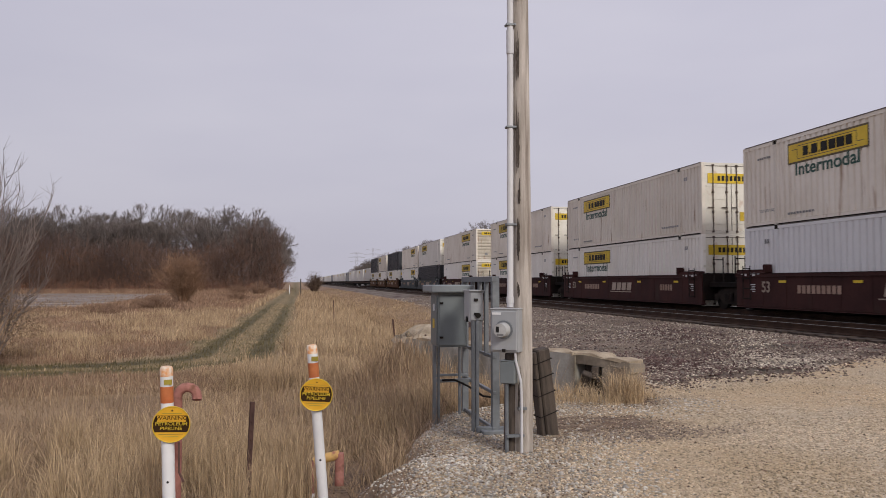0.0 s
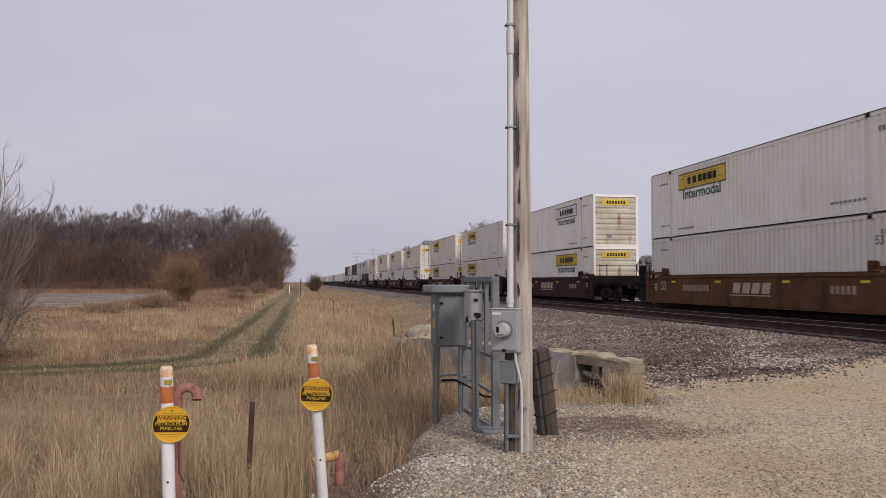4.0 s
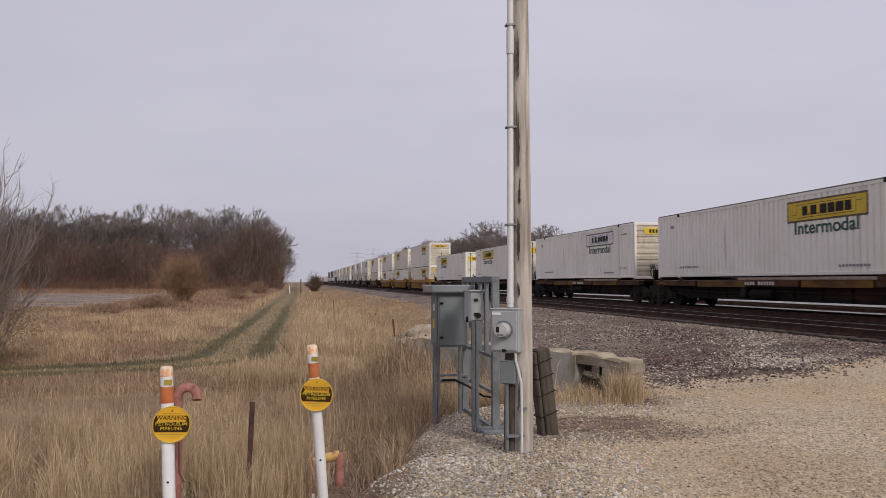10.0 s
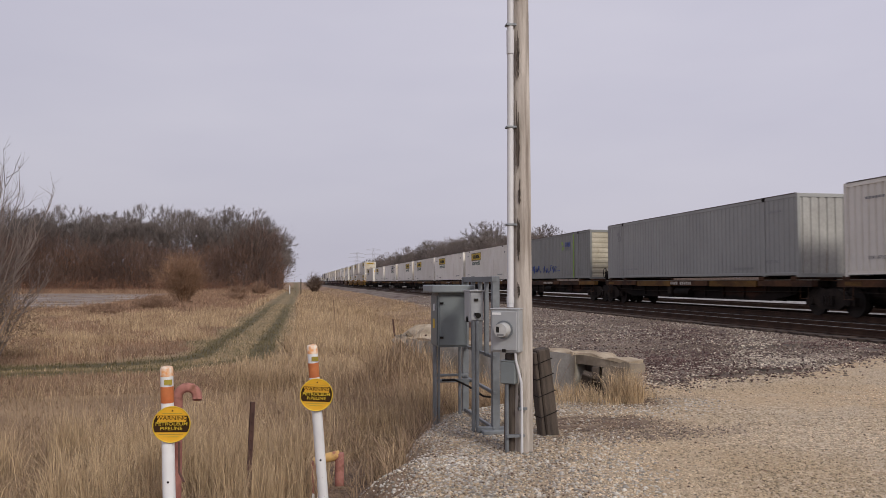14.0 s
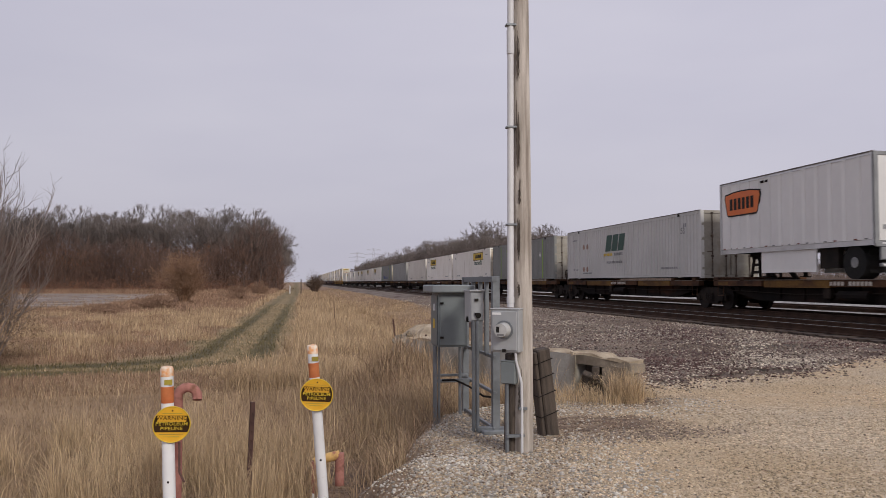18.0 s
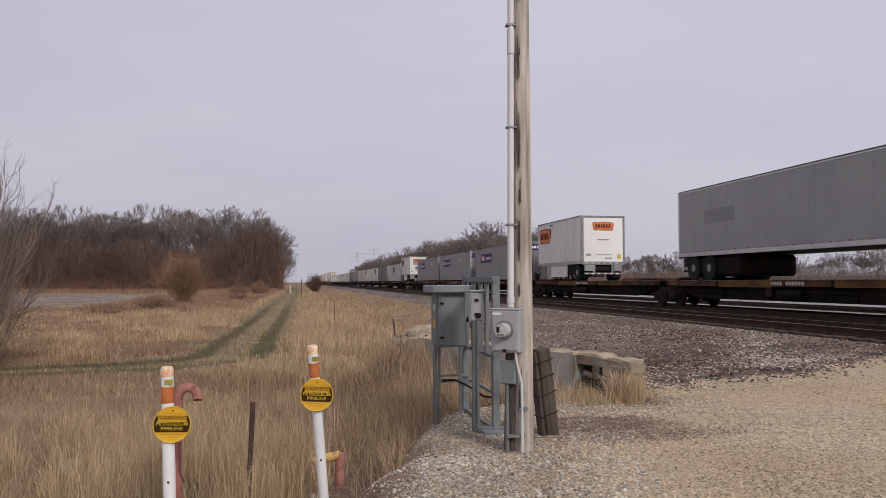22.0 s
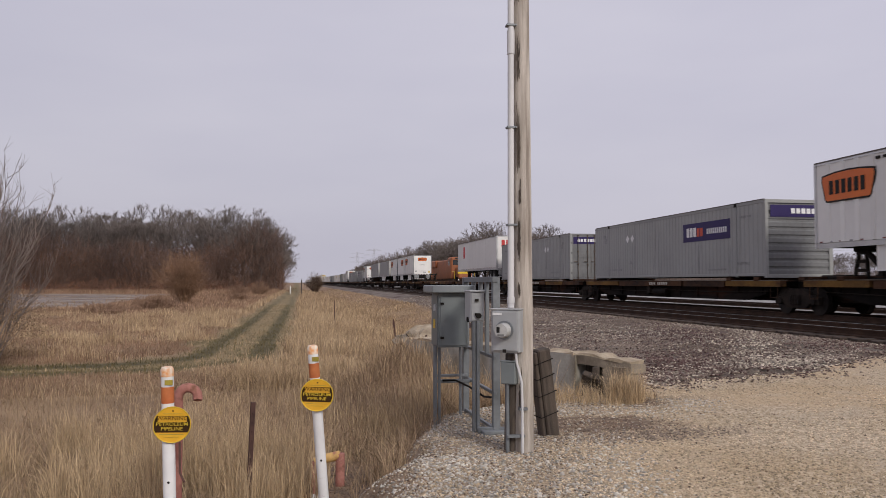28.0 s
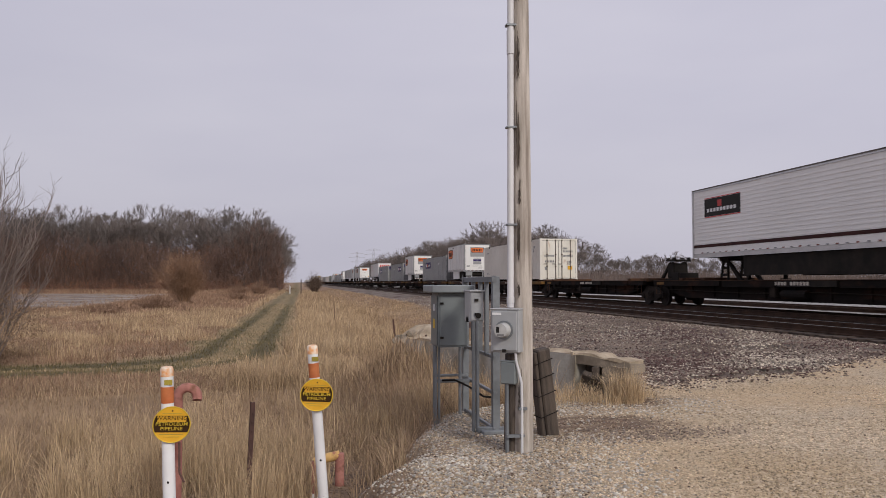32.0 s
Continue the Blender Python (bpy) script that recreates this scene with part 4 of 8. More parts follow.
    hook = [(-0.915, 6.62, -0.5), (-0.915, 6.62, 0.66)] + [(-0.84 - 0.075 * math.cos(a), 6.61, 0.69 + 0.075 * math.sin(a)) for a in np.linspace(0, math.pi, 9)] + [(-0.765, 6.6, 0.665)]
    part("pipe", Geo().tube(hook, 0.038, 12), M_VENT, v, smooth=True)
    part("chain", Geo().tube([(-0.84, 6.18, 0.42), (-0.835, 6.17, 0.2), (-0.80, 6.16, 0.13)], 0.009, 6), M_TPOST, v, "dark red tie")
    v = thing("pipeline_vent", "squat rusty vent pipe with a yellow painted bend", "vent pipe")
    part("riser", Geo().tube([(0.18, 7.36, -0.6), (0.18, 7.36, -0.02)], 0.042, 12), M_VENT, v, smooth=True)
    part("riser_foot", Geo().tube([(0.18, 7.36, -0.6), (0.18, 7.36, -0.30)], 0.045, 12), M_POST, v, "white painted foot", smooth=True)
    part("cross_pipe", Geo().tube([(0.18, 7.36, -0.03), (0.25, 7.35, 0.0), (0.40, 7.33, 0.035)], 0.042, 12), M_VENTY, v, "peeling yellow paint", smooth=True)
    part("outlet", Geo().tube([(0.40, 7.33, 0.05), (0.40, 7.33, -0.24)], 0.042, 12), M_VENT, v, smooth=True)
    posts = (((-0.346, 6.823, 0.603), (-0.39, 6.87, -0.5)), ((2.15, 17.96, 0.76), (2.30, 17.97, -0.5)), ((2.56, 15.86, 0.54), (2.72, 15.86, -0.5)), ((1.75, 38.0, 0.75), (1.78, 38.0, -0.5)))
    for a, b in posts:
        f = thing("fence_post", "thin rusty steel fence post leaning in the grass", "fence post", "old fence posts")
        d = (Vector(a) - Vector(b))
        m = Matrix.Translation(b) @ d.to_track_quat('Z', 'Y').to_matrix().to_4x4()
        g = Geo().box(-0.022, 0.022, -0.004, 0.004, 0, d.length, 0, m).box(-0.004, 0.004, 0.004, 0.03, 0, d.length, 0, m)
        for k in range(10):
            g.box(-0.008, 0.008, -0.012, -0.004, d.length * (0.3 + 0.068 * k), d.length * (0.3 + 0.068 * k) + 0.015, 0, m)
        part("stem", g, M_TPOST, f)


M_OLIVE = mat("olive_label", (0.30, 0.24, 0.03), (0.36, 0.29, 0.04), 4, 0.5, fine=30, bump=0)
M_CAPW = mat("bleached_cap", (0.72, 0.30, 0.08), (0.78, 0.72, 0.62), 22, 0.6, fine=40, bump=0.15, streak=((0.35, 0.16, 0.06), (30, 30, 30), 0.66))
M_DBROWN = mat("dark_brown_print", (0.030, 0.014, 0.004), (0.046, 0.022, 0.007), 4, 0.6, fine=30, bump=0, spec=0.15)
build_markers()


# ---- grass, stones ----
RS = np.random.RandomState(11)


def blades(name, x, y, h, width, lean, material, label, droop=0.35, kind="stuff", group=""):
    """Many single blades, each bent over to one side."""
    n = len(x)
    z = ground_height(x, y) - 0.02
    a, b = RS.uniform(0, 2 * np.pi, n), RS.uniform(0, 2 * np.pi, n)
    le = lean * np.abs(RS.normal(0.6, 0.5, n)) * h
    dx, dy = np.cos(a) * le, np.sin(a) * le
    wx, wy = np.cos(b) * width / 2, np.sin(b) * width / 2
    v = np.empty((n, 5, 3))
    v[:, 0] = np.stack([x - wx, y - wy, z], -1)
    v[:, 1] = np.stack([x + wx, y + wy, z], -1)
    mx, my, mz = x + dx * 0.4, y + dy * 0.4, z + h * 0.6
    v[:, 2] = np.stack([mx + wx * 0.8, my + wy * 0.8, mz], -1)
    v[:, 3] = np.stack([mx - wx * 0.8, my - wy * 0.8, mz], -1)
    v[:, 4] = np.stack([x + dx, y + dy, z + h * (1 - droop * np.minimum(le / h, 1))], -1)
    k = np.arange(n)[:, None] * 5
    f = np.concatenate([k + np.array([[0, 1, 2]]), k + np.array([[0, 2, 3]]), k + np.array([[3, 2, 4]])], 1)
    return tagged(new(name, arrays_mesh(name, v.reshape(-1, 3), f.ravel(), 3, material)), label, "grass", group, kind)


def clump(x, y, s):
    return np.clip(0.5 + 2.5 * (fbm(x * s * 0.75 + 11.3, y * s * 0.75 + 4.1) - 0.5), 0, 1)


def scatter(n, r0, r1, az0, az1, power=1.0):
    """Points spread by distance r and azimuth (degrees) seen from the lot."""
    r = r0 + (r1 - r0) * RS.uniform(0, 1, n) ** power
    a = np.radians(RS.uniform(az0, az1, n))
    return r * np.sin(a), r * np.cos(a)


def grassy(x, y, keep_path=0.0):
    g, p, f = zones(x, y)
    ok = (g < RS.uniform(0.15, 0.5, len(x))) & (p < 0.25 + keep_path) & (f < 0.3)
    ok &= ~((x > ballast_foot(y) - 0.5 + RS.uniform(0, 1, len(x)) ** 2) & (x < 31))
    ok &= ~((x > 4.1) & (y < 15.5))
    # bare spots behind the equipment and round the squat vent
    ok &= ~((np.hypot(x - 0.15, y - 7.5) < 0.8) & (RS.uniform(0, 1, len(x)) < 0.9))
    ok &= ~((np.abs(x - 0.25) < 0.62) & (y < 7.4) & (RS.uniform(0, 1, len(x)) < 0.93))
    ok &= ~((np.hypot((x - 0.12) / 0.95, (y - 8.5) / 1.0) + 0.8 * (fbm(x * 2.2, y * 2.2) - 0.5) < 0.75) & (RS.uniform(0, 1, len(x)) < 0.88))
    return ok


def build_grass():
    # near: matted brown base and pale upright stems
    x, y = scatter(150000, 5.0, 19.0, -24, 34, 1.3)
    ok = grassy(x, y) & (RS.uniform(0, 1, len(x)) < 0.5 + 0.5 * clump(x, y, 1.0))
    x, y = x[ok], y[ok]
    far = smooth01(9.5, 12.5, y - 0.5 * np.clip(x, 0, 9)) * (x < 0.3)
    blades("brown_grass", x, y, RS.uniform(0.10, 0.42, len(x)) * (1 - 0.5 * far), RS.uniform(0.003, 0.008, len(x)), 1.3, M_TAN, "matted brown dead grass beside the gravel lot")
    x, y = scatter(90000, 5.4, 18.0, -24, 34, 1.2)
    c = clump(x, y, 0.8) * clump(x + 5, y + 3, 2.1) ** 0.5
    far = smooth01(9.0, 11.5, y + 0.8 * np.sin(x * 2.0)) * (x < 0.3 + RS.uniform(-0.5, 0.5, len(x)))
    ok = grassy(x, y) & (RS.uniform(0, 1, len(x)) < (0.05 + 1.0 * c ** 1.7) * (1 - 0.35 * far))
    x, y, c, far = x[ok], y[ok], c[ok], far[ok]
    shorter = np.where((lot_edge(x, y) > -1.2) & (y < 9.6), 0.6, 1.0) * (1 - 0.35 * far)
    blades("straw_grass", x, y, RS.uniform(0.30, 0.86, len(x)) * (0.7 + 0.4 * c) * shorter, RS.uniform(0.003, 0.006, len(x)), 0.62, M_STRAW, "tall pale dry straw grass standing in clumps", 0.45)
    k = RS.uniform(0, 1, len(x)) < 0.16
    blades("bent_straw", x[k], y[k], RS.uniform(0.2, 0.5, k.sum()) * shorter[k], RS.uniform(0.003, 0.006, k.sum()), 1.9, M_STRAW, "broken pale stalks lying across the grass", 0.6)
    x, y = scatter(26000, 5.2, 13.0, 0, 22, 1.0)
    e = lot_edge(x, y)
    ok = (e < RS.uniform(-0.4, 0.3, len(x))) & (e > -1.6) & (RS.uniform(0, 1, len(x)) < 0.08 + 0.6 * clump(x, y, 1.6) ** 1.5) & (np.hypot(x - 0.15, y - 7.5) > 0.7) & (np.hypot((x - 0.12) / 0.9, y - 8.5) > 0.6) & ~((np.abs(x - 0.25) < 0.5) & (y < 7.4))
    x, y = x[ok], y[ok]
    blades("brown_weeds", x, y, RS.uniform(0.12, 0.5, len(x)), RS.uniform(0.003, 0.006, len(x)), 1.5, M_WEEDN, "brown tangled weeds along the gravel's edge")
    # middle distance: tall straw right of the path, low russet weeds with tufts left of it
    x, y = scatter(190000, 15.5, 62.0, -24, 17, 1.35)
    ok = grassy(x, y)
    x, y = x[ok], y[ok]
    c, big = clump(x, y, 0.9), clump(x + 40, y * 0.55, 0.16)
    right = (path_offset(x, y) > 0.6) & (x > -1.3)
    # straw thins out towards the ballast, and fails in brown hollows
    pale = np.where(right, 0.62 - 0.35 * smooth01(3.0, 7.0, x) - 0.3 * (big < 0.35), np.where(big > 0.55, 0.5, 0.10)) + 0.25 * (c - 0.5)
    tall = np.where(right, RS.uniform(0.22, 0.8, len(x)) * np.where(y > 34, 0.8, 1.0), np.where(big > 0.55, RS.uniform(0.15, 0.55, len(x)), RS.uniform(0.06, 0.3, len(x))))
    tall = tall * (0.55 + 0.6 * c) * np.where(y < 21, 0.65, 1.0) * (1 - 0.62 * smooth01(2.2, 6.0, x))
    straw = RS.uniform(0, 1, len(x)) < pale
    wide = RS.uniform(0.0045, 0.010, len(x)) * (0.6 + y / 38)
    blades("straw_grass", x[straw], y[straw], tall[straw], wide[straw], 0.6, M_STRAW, "dry straw grass along the mown path")
    russet = ~straw & ~right & (RS.uniform(0, 1, len(x)) < np.where(big < 0.5, 0.85, 0.3))
    brown = ~straw & ~russet
    blades("brown_grass", x[brown], y[brown], tall[brown] * 0.9, wide[brown] * 1.15, 0.95, M_TAN, "brown weeds along the mown path")
    blades("russet_weeds", x[russet], y[russet], tall[russet] * 1.1, wide[russet] * 1.2, 0.95, M_RUSSET, "low russet weeds left to stand in the field")
    # far
    x, y = scatter(120000, 55.0, 190.0, -27, 10, 1.3)
    ok = grassy(x, y)
    x, y = x[ok], y[ok]
    right = x > -3.5
    straw = RS.uniform(0, 1, len(x)) < np.where(right, 0.50 - 0.3 * smooth01(3, 7, x), 0.15) + 0.3 * (clump(x, y * 0.4, 0.3) - 0.5)
    hh = np.where(right, RS.uniform(0.2, 0.65, len(x)) * (1 - 0.65 * smooth01(2.0, 6.0, x)), np.where(y < 140, RS.uniform(0.08, 0.35, len(x)), RS.uniform(0.35, 1.0, len(x))))
    blades("straw_grass", x[straw], y[straw], hh[straw], RS.uniform(0.02, 0.05, straw.sum()), 0.5, M_STRAW, "far dry straw grass beside the track")
    tan, red = ~straw & right, ~straw & ~right
    blades("brown_grass", x[tan], y[tan], hh[tan], RS.uniform(0.025, 0.06, tan.sum()), 0.6, M_TAN, "far brown grass beside the track")
    blades("brown_weeds", x[red], y[red], hh[red] * 1.2, RS.uniform(0.03, 0.08, red.sum()), 0.6, M_RUSSET, "far russet weeds before the woods")
    # bright straw tufts standing about the russet field
    cx, cy = scatter(75, 21.0, 60.0, -24, -3, 1.2)
    ok = (path_offset(cx, cy) < -1.6)
    cx, cy = np.repeat(cx[ok], 260), np.repeat(cy[ok], 260)
    a, q = RS.uniform(0, 2 * np.pi, len(cx)), 0.75 * np.sqrt(RS.uniform(0, 1, len(cx)))
    x, y = cx + 1.3 * q * np.cos(a), cy + q * np.sin(a)
    blades("straw_tufts", x, y, RS.uniform(0.25, 0.8, len(x)) * (1.1 - q), RS.uniform(0.006, 0.013, len(x)), 0.55, M_STRAW, "pale straw tufts among the russet weeds")
    # brown and straw weeds between the rack and the headwall
    n = 7000
    x, y = RS.uniform(0.9, 3.9, n), RS.uniform(9.9, 14.6, n)
    ok = (x < 1.9 + (14.75 - y) * 0.513) & (lot_edge(x, y) < 0.1)
    x, y = x[ok], y[ok]
    h = RS.uniform(0.25, 0.85, len(x)) * (0.5 + 0.6 * clump(x, y, 1.4)) * (1 - 0.35 * smooth01(12.5, 14.5, y))
    k = RS.uniform(0, 1, len(x)) < 0.4
    blades("straw_grass", x[k], y[k], h[k], RS.uniform(0.004, 0.007, k.sum()), 0.6, M_STRAW, "straw grass growing against the concrete headwall")
    blades("brown_weeds", x[~k], y[~k], h[~k], RS.uniform(0.004, 0.008, (~k).sum()), 1.0, M_WEEDN, "brown weeds growing against the concrete headwall")
    # short green growth on the path
    x, y = scatter(80000, 15.0, 75.0, -24, 4, 1.3)
    g, p, f = zones(x, y)
    ok = p > 0.35
    x, y = x[ok], y[ok]
    dry = RS.uniform(0, 1, len(x)) > np.where(x < -2.6, 0.68, 0.40) + 0.6 * rut_share(x, y)
    blades("dry_path_grass", x[dry], y[dry], RS.uniform(0.03, 0.12, dry.sum()), RS.uniform(0.010, 0.02, dry.sum()), 0.9, M_STRAW, "short dry grass on the mown path")
    x, y = x[~dry], y[~dry]
    blades("path_grass", x, y, RS.uniform(0.04, 0.13, len(x)), RS.uniform(0.010, 0.02, len(x)), 0.8, M_GREEN, "short green and tan grass on the mown path")
    # tall pale tussocks among the near grass
    for k in range(34):
        cx, cy = RS.uniform(-3.2, 0.2), RS.uniform(6.3, 9.6)
        if lot_edge(cx, cy) > -0.7:
            continue
        n = int(RS.randint(120, 300))
        a, q = RS.uniform(0, 2 * np.pi, n), RS.uniform(0.12, 0.3) * np.sqrt(RS.uniform(0, 1, n))
        h = RS.uniform(0.5, 1.0, n) * RS.uniform(0.55, 0.85)
        blades("straw_tussock", cx + q * np.cos(a), cy + q * np.sin(a), h, RS.uniform(0.0035, 0.0065, n), 0.5, M_STRAW, "tall pale straw tussock near the marker posts", kind="", group="straw tussocks")
    # stubble on the bare field
    x, y = scatter(16000, 55.0, 150.0, -27, -5, 1.0)
    ok = zones(x, y)[2] > 0.3
    x, y = x[ok], y[ok]
    blades("stubble", x, y, RS.uniform(0.05, 0.2, len(x)) * (0.4 + clump(x, y * 0.4, 0.5)), RS.uniform(0.03, 0.07, len(x)), 0.8, M_TAN, "short brown stubble on the bare field")
    # tufts by the headwall, the sleeper and in the gravel
    px, py, ph = [], [], []
    for cx, cy, r, n, h in ((4.36, 10.12, 0.24, 900, 0.6), (4.05, 10.1, 0.3, 300, 0.3), (3.7, 10.4, 0.35, 350, 0.42), (4.75, 10.45, 0.25, 140, 0.25), (3.2, 10.4, 0.5, 350, 0.35), (2.7, 11.5, 0.6, 1200, 0.55), (2.2, 11.0, 0.7, 1500, 0.6), (1.3, 10.6, 0.6, 1200, 0.55)):
        a, q = RS.uniform(0, 2 * np.pi, n), r * np.sqrt(RS.uniform(0, 1, n))
        px.append(cx + q * np.cos(a))
        py.append(cy + q * np.sin(a))
        ph.append(RS.uniform(0.35, 1.0, n) * h)
    x, y, h = np.concatenate(px), np.concatenate(py), np.concatenate(ph)
    blades("straw_tufts", x, y, h, RS.uniform(0.0035, 0.006, len(x)), 0.8, M_STRAW, "pale straw tufts round the concrete headwall")


def stones(name, x, y, z, size, material, label, category):
    """Angular little stones: squashed, turned octahedra."""
    n = len(x)
    base = np.array([[1, 0, 0], [-1, 0, 0], [0, 1, 0], [0, -1, 0], [0, 0, 1], [0, 0, -1]], float)
    v = np.repeat(base[None], n, 0) * RS.uniform(0.6, 1.2, (n, 6, 1)) * size[:, None, None]
    v[:, :, 2] *= 0.6
    a, t = RS.uniform(0, 2 * np.pi, n), RS.uniform(-0.6, 0.6, n)
    c, s = np.cos(a)[:, None], np.sin(a)[:, None]
    x1, y1 = v[:, :, 0] * c - v[:, :, 1] * s, v[:, :, 0] * s + v[:, :, 1] * c
    ct, st = np.cos(t)[:, None], np.sin(t)[:, None]
    v = np.stack([x1, y1 * ct - v[:, :, 2] * st, y1 * st + v[:, :, 2] * ct], -1)
    v += np.stack([x, y, z], -1)[:, None]
    tri = np.array([[0, 2, 4], [2, 1, 4], [1, 3, 4], [3, 0, 4], [2, 0, 5], [1, 2, 5], [3, 1, 5], [0, 3, 5]])
    f = (np.arange(n)[:, None, None] * 6 + tri[None]).ravel()
    return tagged(new(name, arrays_mesh(name, v.reshape(-1, 3), f, 3, material)), label, category, kind="stuff")


M_LITTER = mat("dark_leaf_litter", (0.11, 0.07, 0.05), (0.23, 0.155, 0.11), 3, 0.9, fine=30, bump=0, rnd=0.5, island=True)


def build_stones():
    x, y = scatter(110000, 4.8, 15.0, -2, 42, 1.25)
    g, p, f = zones(x, y)
    ok = (g > RS.uniform(0.3, 0.9, len(x))) & (x < 10.5)
    c = clump(x, y, 0.5)
    ok &= RS.uniform(0, 1, len(x)) < (0.25 + 0.6 * c + 0.5 * (lot_edge(x, y) < 2.2)) * (1 - 0.9 * litter_share(x, y))
    x, y = x[ok], y[ok]
    size = RS.uniform(0.005, 0.0125, len(x)) * np.where(RS.uniform(0, 1, len(x)) < 0.2, 1.8, 1.0)
    x2, y2 = scatter(16000, 5.0, 13.0, 0, 40, 1.1)
    ok = litter_share(x2, y2) > RS.uniform(0.1, 0.9, len(x2))
    x2, y2 = x2[ok], y2[ok]
    stones("leaf_litter", x2, y2, ground_height(x2, y2) + 0.006, RS.uniform(0.005, 0.015, len(x2)), M_LITTER, "dark leaf litter and clods along the gravel's edge", "leaf litter")
    x3, y3 = scatter(42000, 5.2, 11.5, 0, 34, 1.0)
    ok = (lot_edge(x3, y3) > RS.uniform(-0.35, 0.1, len(x3))) & (lot_edge(x3, y3) < RS.uniform(0.6, 2.6, len(x3))) & (RS.uniform(0, 1, len(x3)) < 1.1 - 1.1 * litter_share(x3, y3))
    x3, y3 = x3[ok], y3[ok]
    stones("limestone_chips", x3, y3, ground_height(x3, y3) + 0.004, RS.uniform(0.008, 0.017, len(x3)) * np.where(RS.uniform(0, 1, len(x3)) < 0.25, 1.7, 1.0), M_GRAVELW, "pale grey limestone chips round the equipment rack", "gravel")
    stones("gravel_stones", x, y, ground_height(x, y) + 0.002, size, M_GRAVEL, "loose pale limestone gravel on the lot", "gravel")
    # ballast shoulder: brown, dark purple and pale stones in patches, strays on the lot
    n = 90000
    x = RS.uniform(4.4, 11.7, n)
    y = 10.6 + 62 * RS.uniform(0, 1, n) ** 1.9
    ok = (y > ballast_edge(x) - 0.9 * RS.uniform(0, 1, n) ** 7) & (x > ballast_foot(y) + 0.5 * RS.uniform(0, 1, n) ** 2)
    x, y = x[ok], y[ok]

    def patch(cx, cy, rx, ry):
        return np.exp(-((x - cx) / rx) ** 2 - ((y - cy) / ry) ** 2)

    wob = fbm(x * 0.55, y * 0.4) - 0.5
    # a tongue of pale stone runs up to the ties, with dark hollows on both sides
    tongue = np.exp(-((x - np.interp(y, [12, 14, 18.5, 22], [8.5, 8.7, 11.4, 12.0])) / 0.55) ** 2) * smooth01(11.8, 13, y) * (1 - smooth01(18, 21, y))
    pale = 0.07 + 0.38 * tongue + 0.40 * patch(8.5, 12.9, 0.9, 0.6) + 0.13 * smooth01(17, 24, y) * (x < 10) + 0.22 * patch(5.0, 12.2, 0.9, 0.9) + 0.4 * wob
    dark = 0.25 + 0.55 * patch(6.9, 14.6, 1.2, 2.0) + 0.55 * patch(11.0, 14.6, 1.1, 1.2) + 0.5 * patch(9.6, 19.0, 0.9, 2.2) + 0.5 * patch(8.0, 25.0, 0.5, 2.0) + 0.9 * wob
    u = RS.uniform(0, 1, len(x))
    kind = np.where(u < pale, 2, np.where(u < pale + dark * (1 - pale), 1, 0))
    z = np.maximum(bed_height(x, y), ground_height(x, y)) + 0.008
    size = RS.uniform(0.013, 0.036, len(x))
    for k, m, lb in ((0, M_STONE, "brown-grey crushed ballast stones on the track shoulder"), (1, M_STONED, "dark purple-brown ballast stones in patches"), (2, M_STONEP, "pale limestone chunks among the ballast")):
        q = kind == k
        stones("ballast_stones", x[q], y[q], z[q], size[q], m, lb, "ballast")
    # reddish stones kicked out in front of the sleeper
    x, y = scatter(9000, 6.5, 10.5, 15, 34, 1.0)
    ok = np.exp(-((x - 3.5) / 1.1) ** 2 - ((y - 7.85 - 0.1 * (x - 3.5)) / 0.38) ** 2) * (0.3 + 1.2 * fbm(x * 2, y * 2)) > RS.uniform(0.1, 1, len(x))
    x, y = x[ok], y[ok]
    stones("strewn_ballast", x, y, ground_height(x, y) + 0.006, RS.uniform(0.007, 0.02, len(x)), M_STONE, "reddish-brown stones strewn over the pale gravel", "gravel")
    # dark clods and twigs strewn on the gravel
    x, y = scatter(320, 5.2, 13.5, 6, 42, 1.0)
    ok = (lot_edge(x, y) > 0.5) & (x < 9.5) & (y < ballast_edge(x))
    x, y = x[ok], y[ok]
    stones("dark_clods", x, y, ground_height(x, y) + 0.004, RS.uniform(0.008, 0.02, len(x)), M_LITTER, "dark clods and bits of bark on the gravel", "clods")


build_grass()
build_stones()


